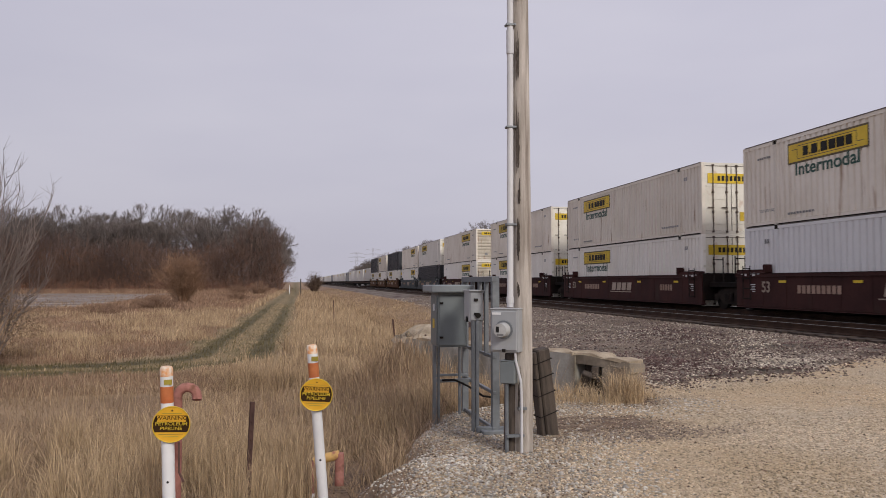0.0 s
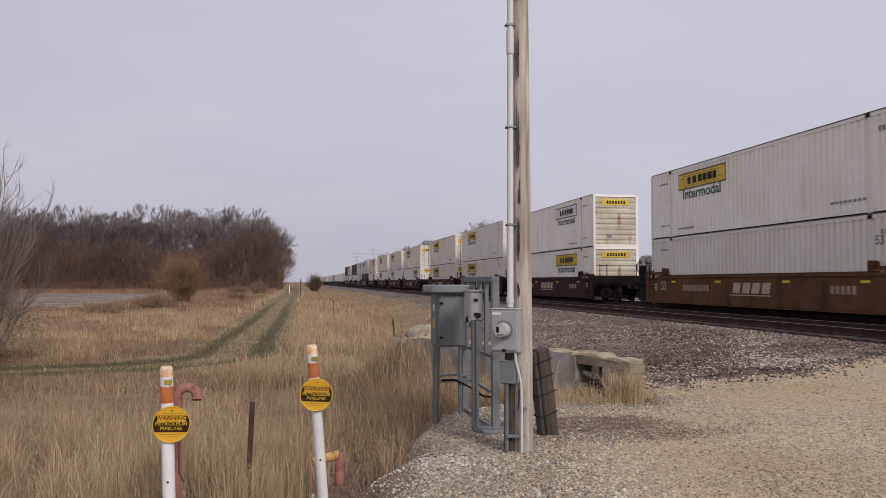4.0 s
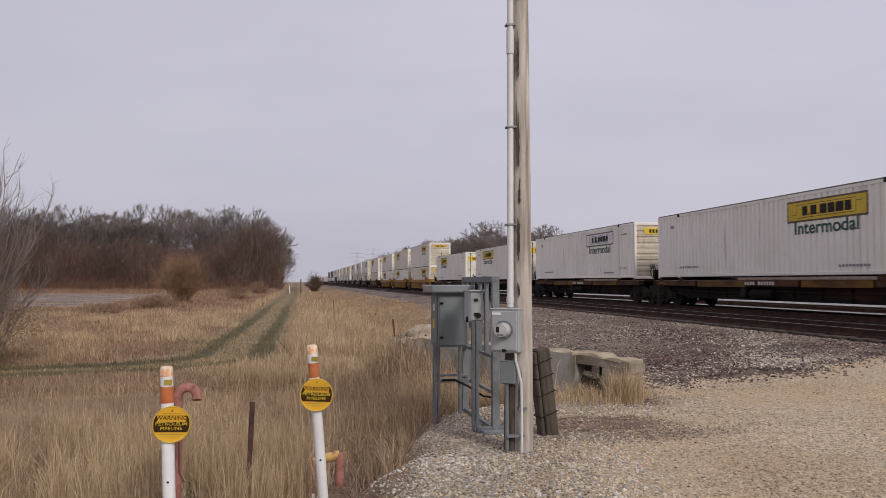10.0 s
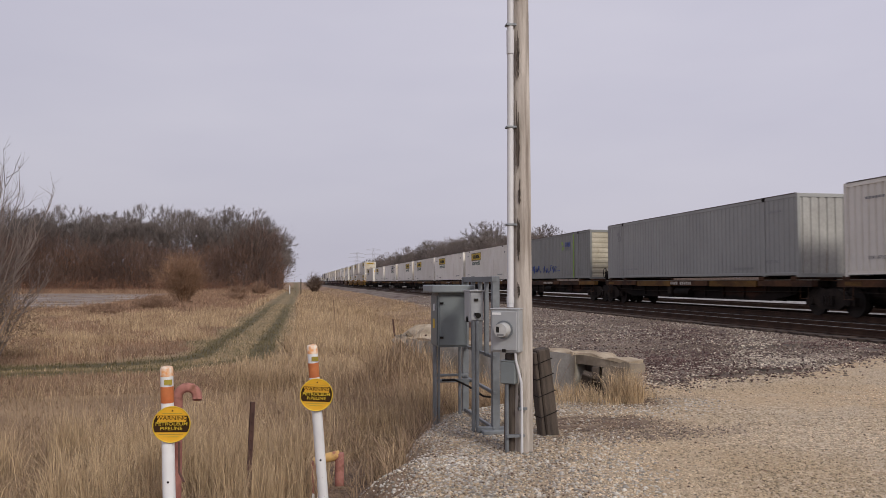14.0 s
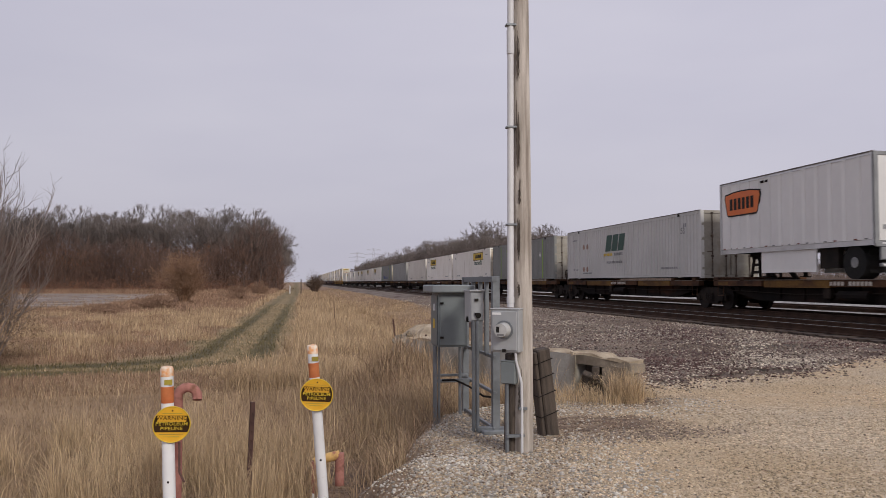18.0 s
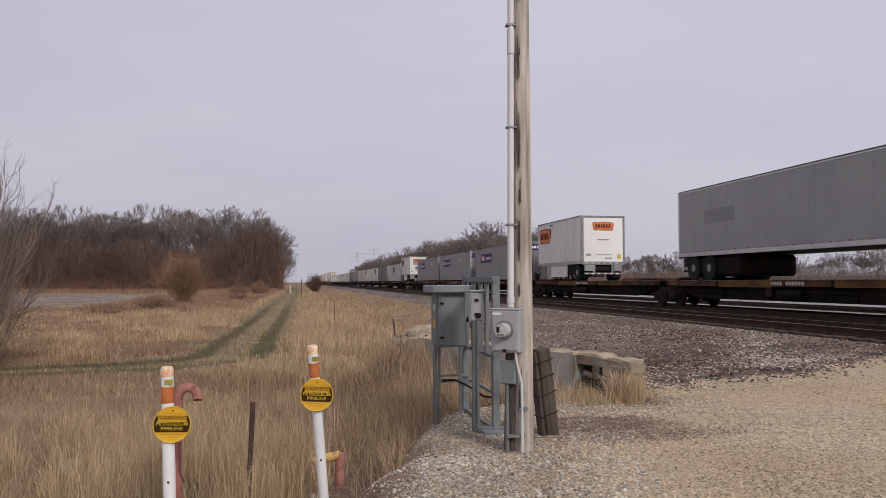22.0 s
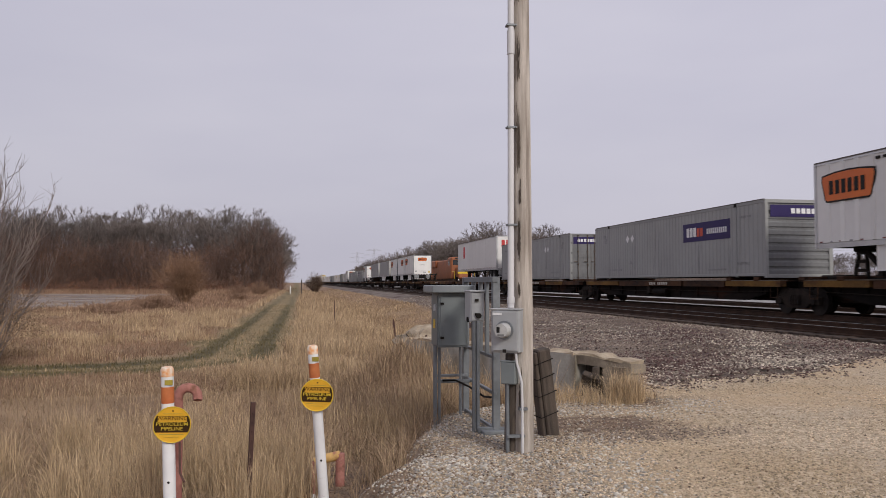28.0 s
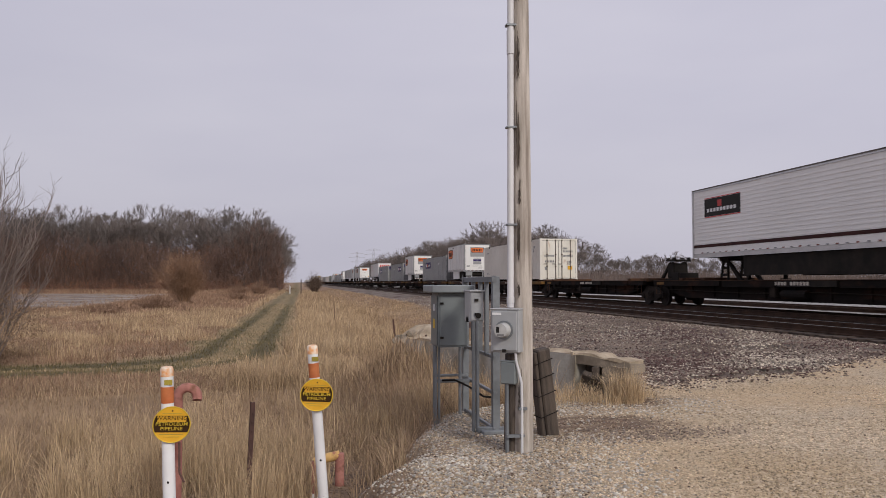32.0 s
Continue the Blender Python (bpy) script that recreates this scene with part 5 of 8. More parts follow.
# ---- trees ----
def oak(seed, height, spread, levels=6):
    """A bare broad-crowned tree: limbs fork again and again towards a domed outline, fine twigs fan out at the tips."""
    rng = random.Random(seed)
    limb, twig = Geo(), Geo()
    mid = Vector((rng.uniform(-0.5, 0.5), rng.uniform(-0.5, 0.5), height * 0.60))
    rad = Vector((height * 0.40 * spread * rng.uniform(0.9, 1.1), height * 0.40 * spread, height * 0.40))

    def outside(q):
        return Vector(((q.x - mid.x) / rad.x, (q.y - mid.y) / rad.y, (q.z - mid.z) / rad.z)).length

    def ball():
        return Vector((rng.gauss(0, 1), rng.gauss(0, 1), rng.gauss(0, 1))).normalized()

    def spray(p, d, n, length):
        tip = p
        for _ in range(n):
            p = tip - d * rng.uniform(0.0, 0.8)
            e = p + (d * 0.7 + ball() * 0.75 + Vector((0, 0, 0.15))).normalized() * length * rng.uniform(0.4, 1.1)
            k = len(twig.v)
            a = (e - p).orthogonal().normalized() * 0.017
            c = (e - p).cross(a).normalized() * 0.017
            twig.v += [tuple(p + a), tuple(p - a * 0.5 + c), tuple(p - a * 0.5 - c), tuple(e)]
            twig.f += [(k, k + 1, k + 3), (k + 1, k + 2, k + 3), (k + 2, k, k + 3)]

    def grow(p, d, length, r, level):
        pts, rr = [p.copy()], [r]
        seg = 3 if level < 4 else 2
        q, dd = p.copy(), d.copy()
        for i in range(seg):
            dd = (dd + ball() * 0.17 + Vector((0, 0, 0.04))).normalized()
            q = q + dd * length / seg
            pts.append(q.copy())
            rr.append(max(r * (1 - 0.32 * (i + 1) / seg), 0.028))
            if level > 2:
                spray(q, dd, 5, 1.0)
        limb.tube(pts, rr, 7 if level == 0 else (5 if level < 3 else 3))
        if level >= levels or outside(q) > 1.0:
            spray(q, dd, 9, 1.15)
            return
        count = 4 if level == 0 else (3 if rng.random() < 0.45 else 2)
        turn = rng.uniform(0, 6.283)
        side = dd.orthogonal().normalized()
        up = dd.cross(side)
        for i in range(count):
            a = turn + 2 * math.pi * (i + rng.uniform(-0.25, 0.25)) / count
            wide = rng.uniform(0.35, 0.8) * (1.15 if level == 0 else 1.0) * spread
            out = (q - mid)
            nd = (dd + (side * math.cos(a) + up * math.sin(a)) * wide + out.normalized() * 0.12 + Vector((0, 0, 0.10))).normalized()
            grow(q, nd, length * rng.uniform(0.66, 0.92), rr[-1] * (0.66 if count > 2 else 0.78), level + 1)

    grow(Vector((0, 0, -0.3)), Vector((rng.uniform(-0.06, 0.06), rng.uniform(-0.06, 0.06), 1)), height * rng.uniform(0.24, 0.30), height * 0.021, 0)
    return limb, twig


def tree(seed, height, spread, label):
    limb, twig = oak(seed, height, spread)
    t = thing("tree", label, "tree")
    part("trunk", limb, M_BARK, t, "grey trunk and limbs")
    part("crown", twig, M_TWIG, t, "crown of fine bare twigs")
    return t


def leaf_cloud(name, centres, radius, n, size, material, label, category):
    """Loose small leaves in uneven clumps."""
    k = RS.randint(0, len(centres), n)
    c = np.array(centres)[k]
    p = RS.normal(0, 1, (n, 3))
    p = c + p * radius * RS.uniform(0.3, 1.0, (n, 1))
    z0 = ground_height(p[:, 0], p[:, 1])
    p[:, 2] = np.maximum(p[:, 2], z0 + 0.05)
    u, w = RS.normal(0, 1, (n, 3)), RS.normal(0, 1, (n, 3))
    u /= np.linalg.norm(u, axis=1)[:, None]
    w -= u * (u * w).sum(1)[:, None]
    w /= np.linalg.norm(w, axis=1)[:, None]
    s = (RS.uniform(0.5, 1.2, n) * size)[:, None]
    v = np.stack([p - u * s, p + w * s * 0.5, p + u * s, p - w * s * 0.5], 1)
    f = np.arange(4 * n)
    return tagged(new(name, arrays_mesh(name, v.reshape(-1, 3), f, 4, material)), label, category, kind="stuff")


def sticks(name, x, y, z, h, r, lean, material, label, category):
    """Thin upright stems of a thicket."""
    n = len(x)
    a = RS.uniform(0, 2 * np.pi, n)
    le = lean * RS.normal(0, 1, n) * h
    v = np.empty((n, 4, 3))
    for k in range(3):
        b = a + 2 * np.pi * k / 3
        v[:, k] = np.stack([x + r * np.cos(b), y + r * np.sin(b), z], -1)
    v[:, 3] = np.stack([x + le * np.cos(a), y + le * np.sin(a), z + h], -1)
    i = np.arange(n)[:, None] * 4
    f = np.concatenate([i + np.array([[0, 1, 3]]), i + np.array([[1, 2, 3]]), i + np.array([[2, 0, 3]])], 1)
    return tagged(new(name, arrays_mesh(name, v.reshape(-1, 3), f.ravel(), 3, material)), label, category, kind="stuff")


def build_woods():
    lab = "bare grey oak at the edge of the woods"
    kinds = [tree(30 + k, 16.4 + k % 3, 0.95 + 0.07 * (k % 3), lab) for k in range(7)]
    first = set()
    rng = random.Random(21)

    def plant(x, y, scale):
        k = rng.randrange(len(kinds))
        m = pose(x, y, gz(x, y), 0, 0, rng.uniform(0, 360)) @ Matrix.Scale(scale, 4)
        if k in first:
            o = copy_thing(kinds[k], m)
            o.scale = (scale,) * 3
        else:
            o = kinds[k]
            o.matrix_basis = m
            first.add(k)
        o["group"] = "trees of the woods"
        return o

    for row, y in enumerate((173, 179, 186, 194, 203, 213)):
        x = -120.0 + 3 * row
        while x < -9.5:
            big = 0.80 + 0.34 * vnoise(x * 0.10, row * 3.7)
            plant(x + rng.uniform(-1.5, 1.5), y + rng.uniform(-3, 3), big * rng.uniform(0.88, 1.03))
            x += 7.4 + rng.uniform(-1.2, 1.8)
    for x, y, k in ((-8.0, 171, 0.84), (-5.6, 176, 0.66), (-6.8, 186, 0.86), (-6.2, 196, 0.82), (-4.0, 173, 0.46)):
        plant(x, y, k)
    y = 206.0
    while y < 420:
        plant(-7.4 + rng.uniform(-2.0, 0.6), y, rng.uniform(0.76, 0.92))
        y += 10.0
    # beyond the tracks: a wood along the line, then low far trees
    y = 172.0
    while y < 620:
        for k in range(3):
            plant(46 + 8 * k + rng.uniform(-2, 2), y + rng.uniform(-3, 3), (0.74 if y < 190 else 0.86) * rng.uniform(0.85, 1.08))
        y += 6.5 if y < 330 else 12.0
    for i in range(95):
        az = radians(17.0 + i * 0.29)
        r = rng.uniform(235, 345)
        near = 1.0 - smooth01(17.0, 24.0, 17.0 + i * 0.29)
        plant(r * math.sin(az), r * math.cos(az), rng.uniform(0.42, 0.70) + 0.16 * near)
    # thickets under the woods
    n = 90000
    x, y = RS.uniform(-122, -3.0, n), 165 + 44 * RS.uniform(0, 1, n) ** 1.5
    zb = (4.0 + 11.0 * fbm(x * 0.13, y * 0.1)) * RS.uniform(0, 1, n) ** 1.35
    sticks("thicket", x, y, ground_height(x, y) + zb, RS.uniform(1.0, 3.6, n), RS.uniform(0.015, 0.04, n), 0.75, M_THICK, "dense brown saplings and brush under the woods", "thicket")
    cs = [(RS.uniform(-120, -3.0), RS.uniform(166, 190), RS.uniform(0.05, 1.0) ** 1.7 * 8.0) for _ in range(1000)]
    leaf_cloud("dead_leaves", cs, 1.9, 80000, 0.17, M_LEAF, "rust-brown dead leaves low in the woods", "leaves")
    x, y = RS.uniform(40, 62, 6000), RS.uniform(130, 560, 6000)
    sticks("thicket", x, y, ground_height(x, y), RS.uniform(1.5, 4.5, 6000), RS.uniform(0.03, 0.07, 6000), 0.45, M_TWIG, "bare saplings beyond the tracks", "thicket")
    a, r = np.radians(RS.uniform(16, 46, 22000)), RS.uniform(215, 330, 22000)
    x, y = r * np.sin(a), r * np.cos(a)
    tall = (2.2 + 6.5 * fbm(x * 0.06, y * 0.06)) * RS.uniform(0.55, 1.2, 22000)
    sticks("thicket", x, y, ground_height(x, y), tall, RS.uniform(0.05, 0.12, 22000), 0.6, M_SCRUB, "brown far scrub beyond the tracks", "thicket")


build_woods()


M_SHRUB = mat("pale_shrub_twigs", (0.15, 0.115, 0.10), (0.25, 0.205, 0.18), 0.6, 0.95, fine=12, bump=0, rnd=0.2)


def build_bushes():
    def round_bush(label, w, hgt, seed, material, stems=150):
        b = thing("bush", label, "bush")
        rng = random.Random(seed)
        lg, tg = Geo(), Geo()
        for i in range(stems):
            a, q = rng.uniform(0, 6.283), rng.random() ** 0.6
            lobe = 0.72 + 0.32 * math.sin(2 * a + seed) * math.sin(3.3 * a + 2 * seed) + rng.uniform(-0.05, 0.12)
            e = Vector((w * q * lobe * 1.25 * math.cos(a), w * q * lobe * 1.25 * math.sin(a), hgt * (0.30 + 0.62 * math.sqrt(max(0.0, 1 - q * q))) * (0.75 + 0.35 * lobe) * rng.uniform(0.62, 1.08)))
            p0 = Vector((0.25 * math.cos(a), 0.25 * math.sin(a), -0.1))
            mid = p0.lerp(e, 0.5) + Vector((0, 0, 0.1 * hgt * q))
            lg.tube([p0, mid, e], [0.03, 0.018, 0.006], 4)
            for k in range(30):
                t0 = rng.uniform(0.25, 1.0)
                s0 = mid.lerp(e, (t0 - 0.5) * 2) if t0 > 0.5 else p0.lerp(mid, t0 * 2)
                d = Vector((rng.gauss(0, 0.11), rng.gauss(0, 0.11), rng.gauss(0.07, 0.09))) * hgt
                tg.cyl(s0, s0 + d, 0.011, 0.004, 3, False)
        part("stem_cluster", lg, material, b)["kind"] = "stuff"
        part("crown", tg, material, b, "dense fine bare twigs")
        return b

    b = round_bush("round russet bare bush in the dry field", 2.7, 5.5, 40, M_BUSH, 120)
    b.matrix_basis = pose(-10.4, 78, gz(-10.4, 78))
    c = round_bush("dark bare bush beside the far end of the path", 1.9, 3.6, 41, M_WEED, 110)
    c.matrix_basis = pose(3.5, 150, gz(3.5, 150))
    # low russet clumps left of the path
    for x, y, w, h2 in ((-7.4, 19.0, 0.9, 0.6), (-8.3, 21.5, 1.2, 0.8), (-12.5, 55, 2.2, 0.7), (-9.8, 60, 1.6, 1.2), (-10.8, 63, 1.5, 1.1), (-6.4, 90, 1.6, 1.1), (-5.8, 130, 2.2, 2.2), (-9.5, 140, 2.4, 1.8)):
        r = round_bush("low russet scrub clump in the dry field", w, h2, int(1000 + 10 * x + y), M_RUSSET, 70)
        r.matrix_basis = pose(x, y, gz(x, y))
        r["group"] = "scrub clumps"
    for x, y, h2 in ((-1.06, 140, 1.0), (0.7, 118, 2.0)):
        q = thing("field_post", "thin pale post beside the far path" if h2 < 1.5 else "thin dark post beside the far path", "post")
        part("stem", Geo().cyl((x, y, -0.5), (x, y, h2), 0.07, n=8), M_POST if h2 < 1.5 else M_OLDWOOD, q)
    # tall bare shrub at the near edge
    t = thing("shrub", "tall bare grey shrub with many upright stems", "shrub")
    rng = random.Random(77)
    for i in range(60):
        lg, tg = Geo(), Geo()
        a, q = rng.uniform(0, 6.28), rng.uniform(0.1, 1.0)
        side = Vector((math.cos(a), math.sin(a), 0))
        hgt = rng.uniform(3.0, 5.6) - 1.2 * q
        pts = [side * (0.5 * q) + Vector((0, 0, -0.2))]
        for k in range(1, 6):
            f = k / 5
            pts.append(side * (0.5 * q + 1.5 * q * f ** 1.5) + Vector((rng.gauss(0, 0.06), rng.gauss(0, 0.06), hgt * f)))
        lg.tube(pts, [0.028, 0.024, 0.02, 0.015, 0.009, 0.003], 5)
        for k in range(16):
            t0 = rng.uniform(1.0, 4.9)
            j = int(t0)
            s = pts[j].lerp(pts[j + 1], t0 - j)
            out = (side * rng.uniform(0.0, 0.7) + Vector((rng.gauss(0, 0.45), rng.gauss(0, 0.45), 0))) * 0.55
            e = s + out + Vector((0, 0, rng.uniform(0.35, 0.95)))
            m = s.lerp(e, 0.5) + out * 0.15
            tg.tube([s, m, e], [0.010, 0.007, 0.0025], 3)
            for w in range(3):
                s2 = m.lerp(e, rng.random())
                tg.cyl(s2, s2 + Vector((rng.gauss(0, 0.14), rng.gauss(0, 0.14), rng.uniform(0.1, 0.4))), 0.004, 0.0015, 3, False)
        st = part("stem", lg, M_SHRUB, t)
        part("twig_spray", tg, M_SHRUB, st, "fine upright twigs")
    t.matrix_basis = pose(-7.55, 20.6, gz(-7.55, 20.6) - 0.35)
    u = copy_thing(t, pose(-9.2, 22.5, gz(-9.2, 22.5), 0, 0, 120))
    u["label"] = "tall bare shrub behind another, with upright stems"
    # low brambles along the far side of the field and by the shrub
    cs = [(RS.uniform(-60, -6), RS.uniform(150, 163), RS.uniform(0.2, 1.4)) for _ in range(160)]
    leaf_cloud("bramble", cs, 0.9, 9000, 0.13, M_LEAF, "russet brambles along the field's edge", "bramble")
    cs = [(RS.uniform(-9.8, -6.5), RS.uniform(18.0, 22.5), RS.uniform(-0.2, 1.5)) for _ in range(90)]
    leaf_cloud("bramble", cs, 0.32, 16000, 0.03, M_WEEDN, "brown brambles under the bare shrub", "bramble")


build_bushes()


# ---- far off: pylons ----
def build_pylons():
    def pylon(h):
        t = thing("pylon", "far grey lattice transmission tower", "pylon")
        g = Geo()
        w = lambda z: 2.6 * (1 - z / h) + 0.5
        lv = [h * k / 9 for k in range(10)]
        for i in range(9):
            a, b = lv[i], lv[i + 1]
            for sx in (-1, 1):
                for sy in (-1, 1):
                    g.cyl((sx * w(a), sy * w(a), a), (sx * w(b), sy * w(b), b), 0.16, n=4)
                g.cyl((-sx * w(a), -w(a), a), (sx * w(b), -w(b), b), 0.10, n=4)
                g.cyl((-sx * w(a), w(a), a), (sx * w(b), w(b), b), 0.10, n=4)
        part("mast", g, M_PYLON, t)
        for z, r in ((h * 0.70, 8.0), (h * 0.83, 9.5), (h * 0.96, 7.5)):
            a = Geo()
            a.cyl((-r, 0, z), (r, 0, z), 0.16, n=4)
            a.cyl((-r, 0, z), (0, 0, z + 1.6), 0.12, n=4)
            a.cyl((r, 0, z), (0, 0, z + 1.6), 0.12, n=4)
            part("cross_arm", a, M_PYLON, t)
        return t

    p = pylon(36.0)
    p.matrix_basis = pose(305, 516, -1, 0, 0, -30)
    for x, y, r in ((320, 508, -30), (67, 897, -5), (76, 796, -5)):
        o = copy_thing(p, pose(x, y, -1, 0, 0, r))
    for k in range(3):
        g = Geo().tube([(312 + d * 1.6, 512 - d * 0.95, 25 + 4 * k - 6 * math.sin(math.pi * d / 300)) for d in np.linspace(0, 300, 16)], 0.06, 4)
        w = thing("power_line", "thin far power line sagging between towers", "power line")
        part("wire", g, M_PYLON, w)


build_pylons()


# ---- an orange locomotive waiting on the third track ----
def build_locomotive():
    M_LOCO = mat("orange_locomotive_paint", (0.27, 0.085, 0.03), (0.36, 0.12, 0.045), 1.0, 0.6, fine=10, bump=0.03, streak=((0.22, 0.08, 0.04), (1, 1, 0.4), 0.55))
    M_GLASS = mat("dark_cab_glass", (0.02, 0.022, 0.025), (0.03, 0.032, 0.035), 2, 0.15, fine=10, bump=0)
    l = thing("locomotive", "orange diesel locomotive facing along the third track", "locomotive", at=pose(THIRD_TRACK, 106, RAIL_Z))
    part("frame", Geo().box(-1.5, 1.5, 0.4, 22, 0.95, 1.45, 0.05), M_STEEL, l)
    part("hood", Geo().box(-0.95, 0.95, 5.4, 21.5, 1.45, 4.3, 0.12), M_LOCO, l)
    part("cab", Geo().box(-1.5, 1.5, 2.6, 5.4, 1.45, 4.55, 0.2), M_LOCO, l)
    part("nose", Geo().box(-0.85, 0.85, 0.9, 2.65, 1.45, 3.2, 0.22), M_LOCO, l)
    part("nose_stripe", Geo().box(-0.87, 0.87, 0.88, 1.0, 2.2, 2.5, 0.01), M_SIGNY, l, "yellow nose stripe")
    for s in (-1, 1):
        part("windscreen", Geo().box(s * 0.12, s * 1.2, 2.56, 2.62, 3.45, 4.15, 0.02), M_GLASS, l)
        part("side_window", Geo().box(s * 1.49, s * 1.51, 3.2, 4.8, 3.4, 4.1), M_GLASS, l)
        part("handrail", Geo().tube([(s * 1.4, 0.5, 1.5), (s * 1.4, 0.5, 2.5), (s * 1.4, 2.6, 2.5)], 0.03, 6), M_SIGNY, l)
        part("number_board", Geo().box(s * 0.3, s * 0.9, 2.55, 2.6, 4.25, 4.45), M_DARK, l)
        part("ditch_lamp", Geo().cyl((s * 0.9, 0.38, 1.35), (s * 0.9, 0.44, 1.35), 0.13, n=12), M_PALE, l)
    part("pilot", Geo().box(-1.45, 1.45, 0.2, 0.5, 0.2, 1.2, 0.08), M_LOCO, l)
    part("radiator", Geo().box(-1.3, 1.3, 16.5, 21.3, 3.3, 4.4, 0.15), M_LOCO, l)
    part("fuel_tank", Geo().box(-1.3, 1.3, 8.5, 14.0, 0.3, 0.95, 0.15), M_STEEL, l)
    for y in (3.8, 18.6):
        part("truck", Geo().box(-1.2, 1.2, y - 2.1, y + 2.1, 0.3, 0.85, 0.1), M_STEEL, l)
        for k in (-1.7, 0, 1.7):
            for s in (-1, 1):
                part("wheel", Geo().cyl((s * 0.68, y + k, 0.52), (s * 0.84, y + k, 0.52), 0.52, n=18), M_WHEEL, l)
    m = copy_thing(l, pose(THIRD_TRACK, 130, RAIL_Z))
    m["label"] = "second orange diesel locomotive coupled behind the first"


build_locomotive()


# ---- the train ----
def train_run(t):
    """Metres that the train has gone since the clip's start."""
    return 23.15 * t + 0.0125 * t * t


MOVERS = []     # (object, offset along the track, turn)


def on_train(ob, u, z=0.0, turn=0.0):
    MOVERS.append((ob, u, z, turn))
    ob.matrix_basis = pose(TRAIN_TRACK, u, z, 0, 0, turn)
    return ob


def corrugated(x, sign, y0, y1, z0, z1, pitch=0.28, depth=0.045):
    """A side wall of upright ribs in the plane x; sign: its outer side."""
    g = Geo()
    n = int((y1 - y0) / pitch)
    st = (y1 - y0) / n
    line = []
    for i in range(n):
        a = y0 + i * st
        line += [(x, a), (x, a + st * 0.62), (x - sign * depth, a + st * 0.72), (x - sign * depth, a + st * 0.9)]
    line.append((x, y1))
    vs = [(px, py, z) for z in (z0, z1) for px, py in line]
    k = len(line)
    g.add(vs, [(i, i + 1, k + i + 1, k + i) for i in range(k - 1)])
    g.box(x - sign * 0.06, x - sign * 0.09, y0, y1, z0, z1)
    return g


def ribs_end(y, sign, hw, z0, z1):
    """A closed end of lying ribs."""
    g = Geo()
    n = 9
    st = (z1 - z0) / n
    line = []
    for i in range(n):
        a = z0 + i * st
        line += [(y, a), (y, a + st * 0.5), (y - sign * 0.035, a + st * 0.62), (y - sign * 0.035, a + st * 0.88)]
    line.append((y, z1))
    k = len(line)
    g.add([(s, py, pz) for s in (-hw, hw) for py, pz in line], [(i, i + 1, k + i + 1, k + i) for i in range(k - 1)])
    g.box(-hw, hw, y - sign * 0.06, y - sign * 0.1, z0, z1)
    return g


def ribs_upright(y, sign, hw, z0, z1):
    """A closed end of upright ribs."""
    g = Geo()
    n = 8
    st = 2 * hw / n
    line = []
    for i in range(n):
        a = -hw + i * st
        line += [(a, y), (a + st * 0.6, y), (a + st * 0.7, y - sign * 0.035), (a + st * 0.9, y - sign * 0.035)]
    line.append((hw, y))
    k = len(line)
    g.add([(px, py, z) for z in (z0, z1) for px, py in line], [(i, i + 1, k + i + 1, k + i) for i in range(k - 1)])
    g.box(-hw, hw, y - sign * 0.06, y - sign * 0.1, z0, z1)
    return g


def side_film(parent, x, sign, nose, a, b, z0, z1, name, material, label=""):
    """A film stuck to a side, from a to b metres behind the nose."""
    g = Geo().box(x + sign * 0.002, x + sign * 0.008, nose - b, nose - a, z0, z1)
    return part(name, g, material, parent, label)


def bars(g, x, sign, nose, a, b, z0, z1, n, gap=0.3):
    """Writing that cannot be read or names a firm: plain upright bars, added to g."""
    st = (b - a) / n
    for i in range(n):
        g.box(x + sign * 0.008, x + sign * 0.014, nose - a - (i + 1 - gap) * st, nose - a - i * st, z0, z1)
    return g


def bars_on_side(parent, x, sign, nose, a, b, z0, z1, n, material, name="lettering", gap=0.3):
    part(name, bars(Geo(), x, sign, nose, a, b, z0, z1, n, gap), material, parent)


L53, HW = 16.05, 1.3


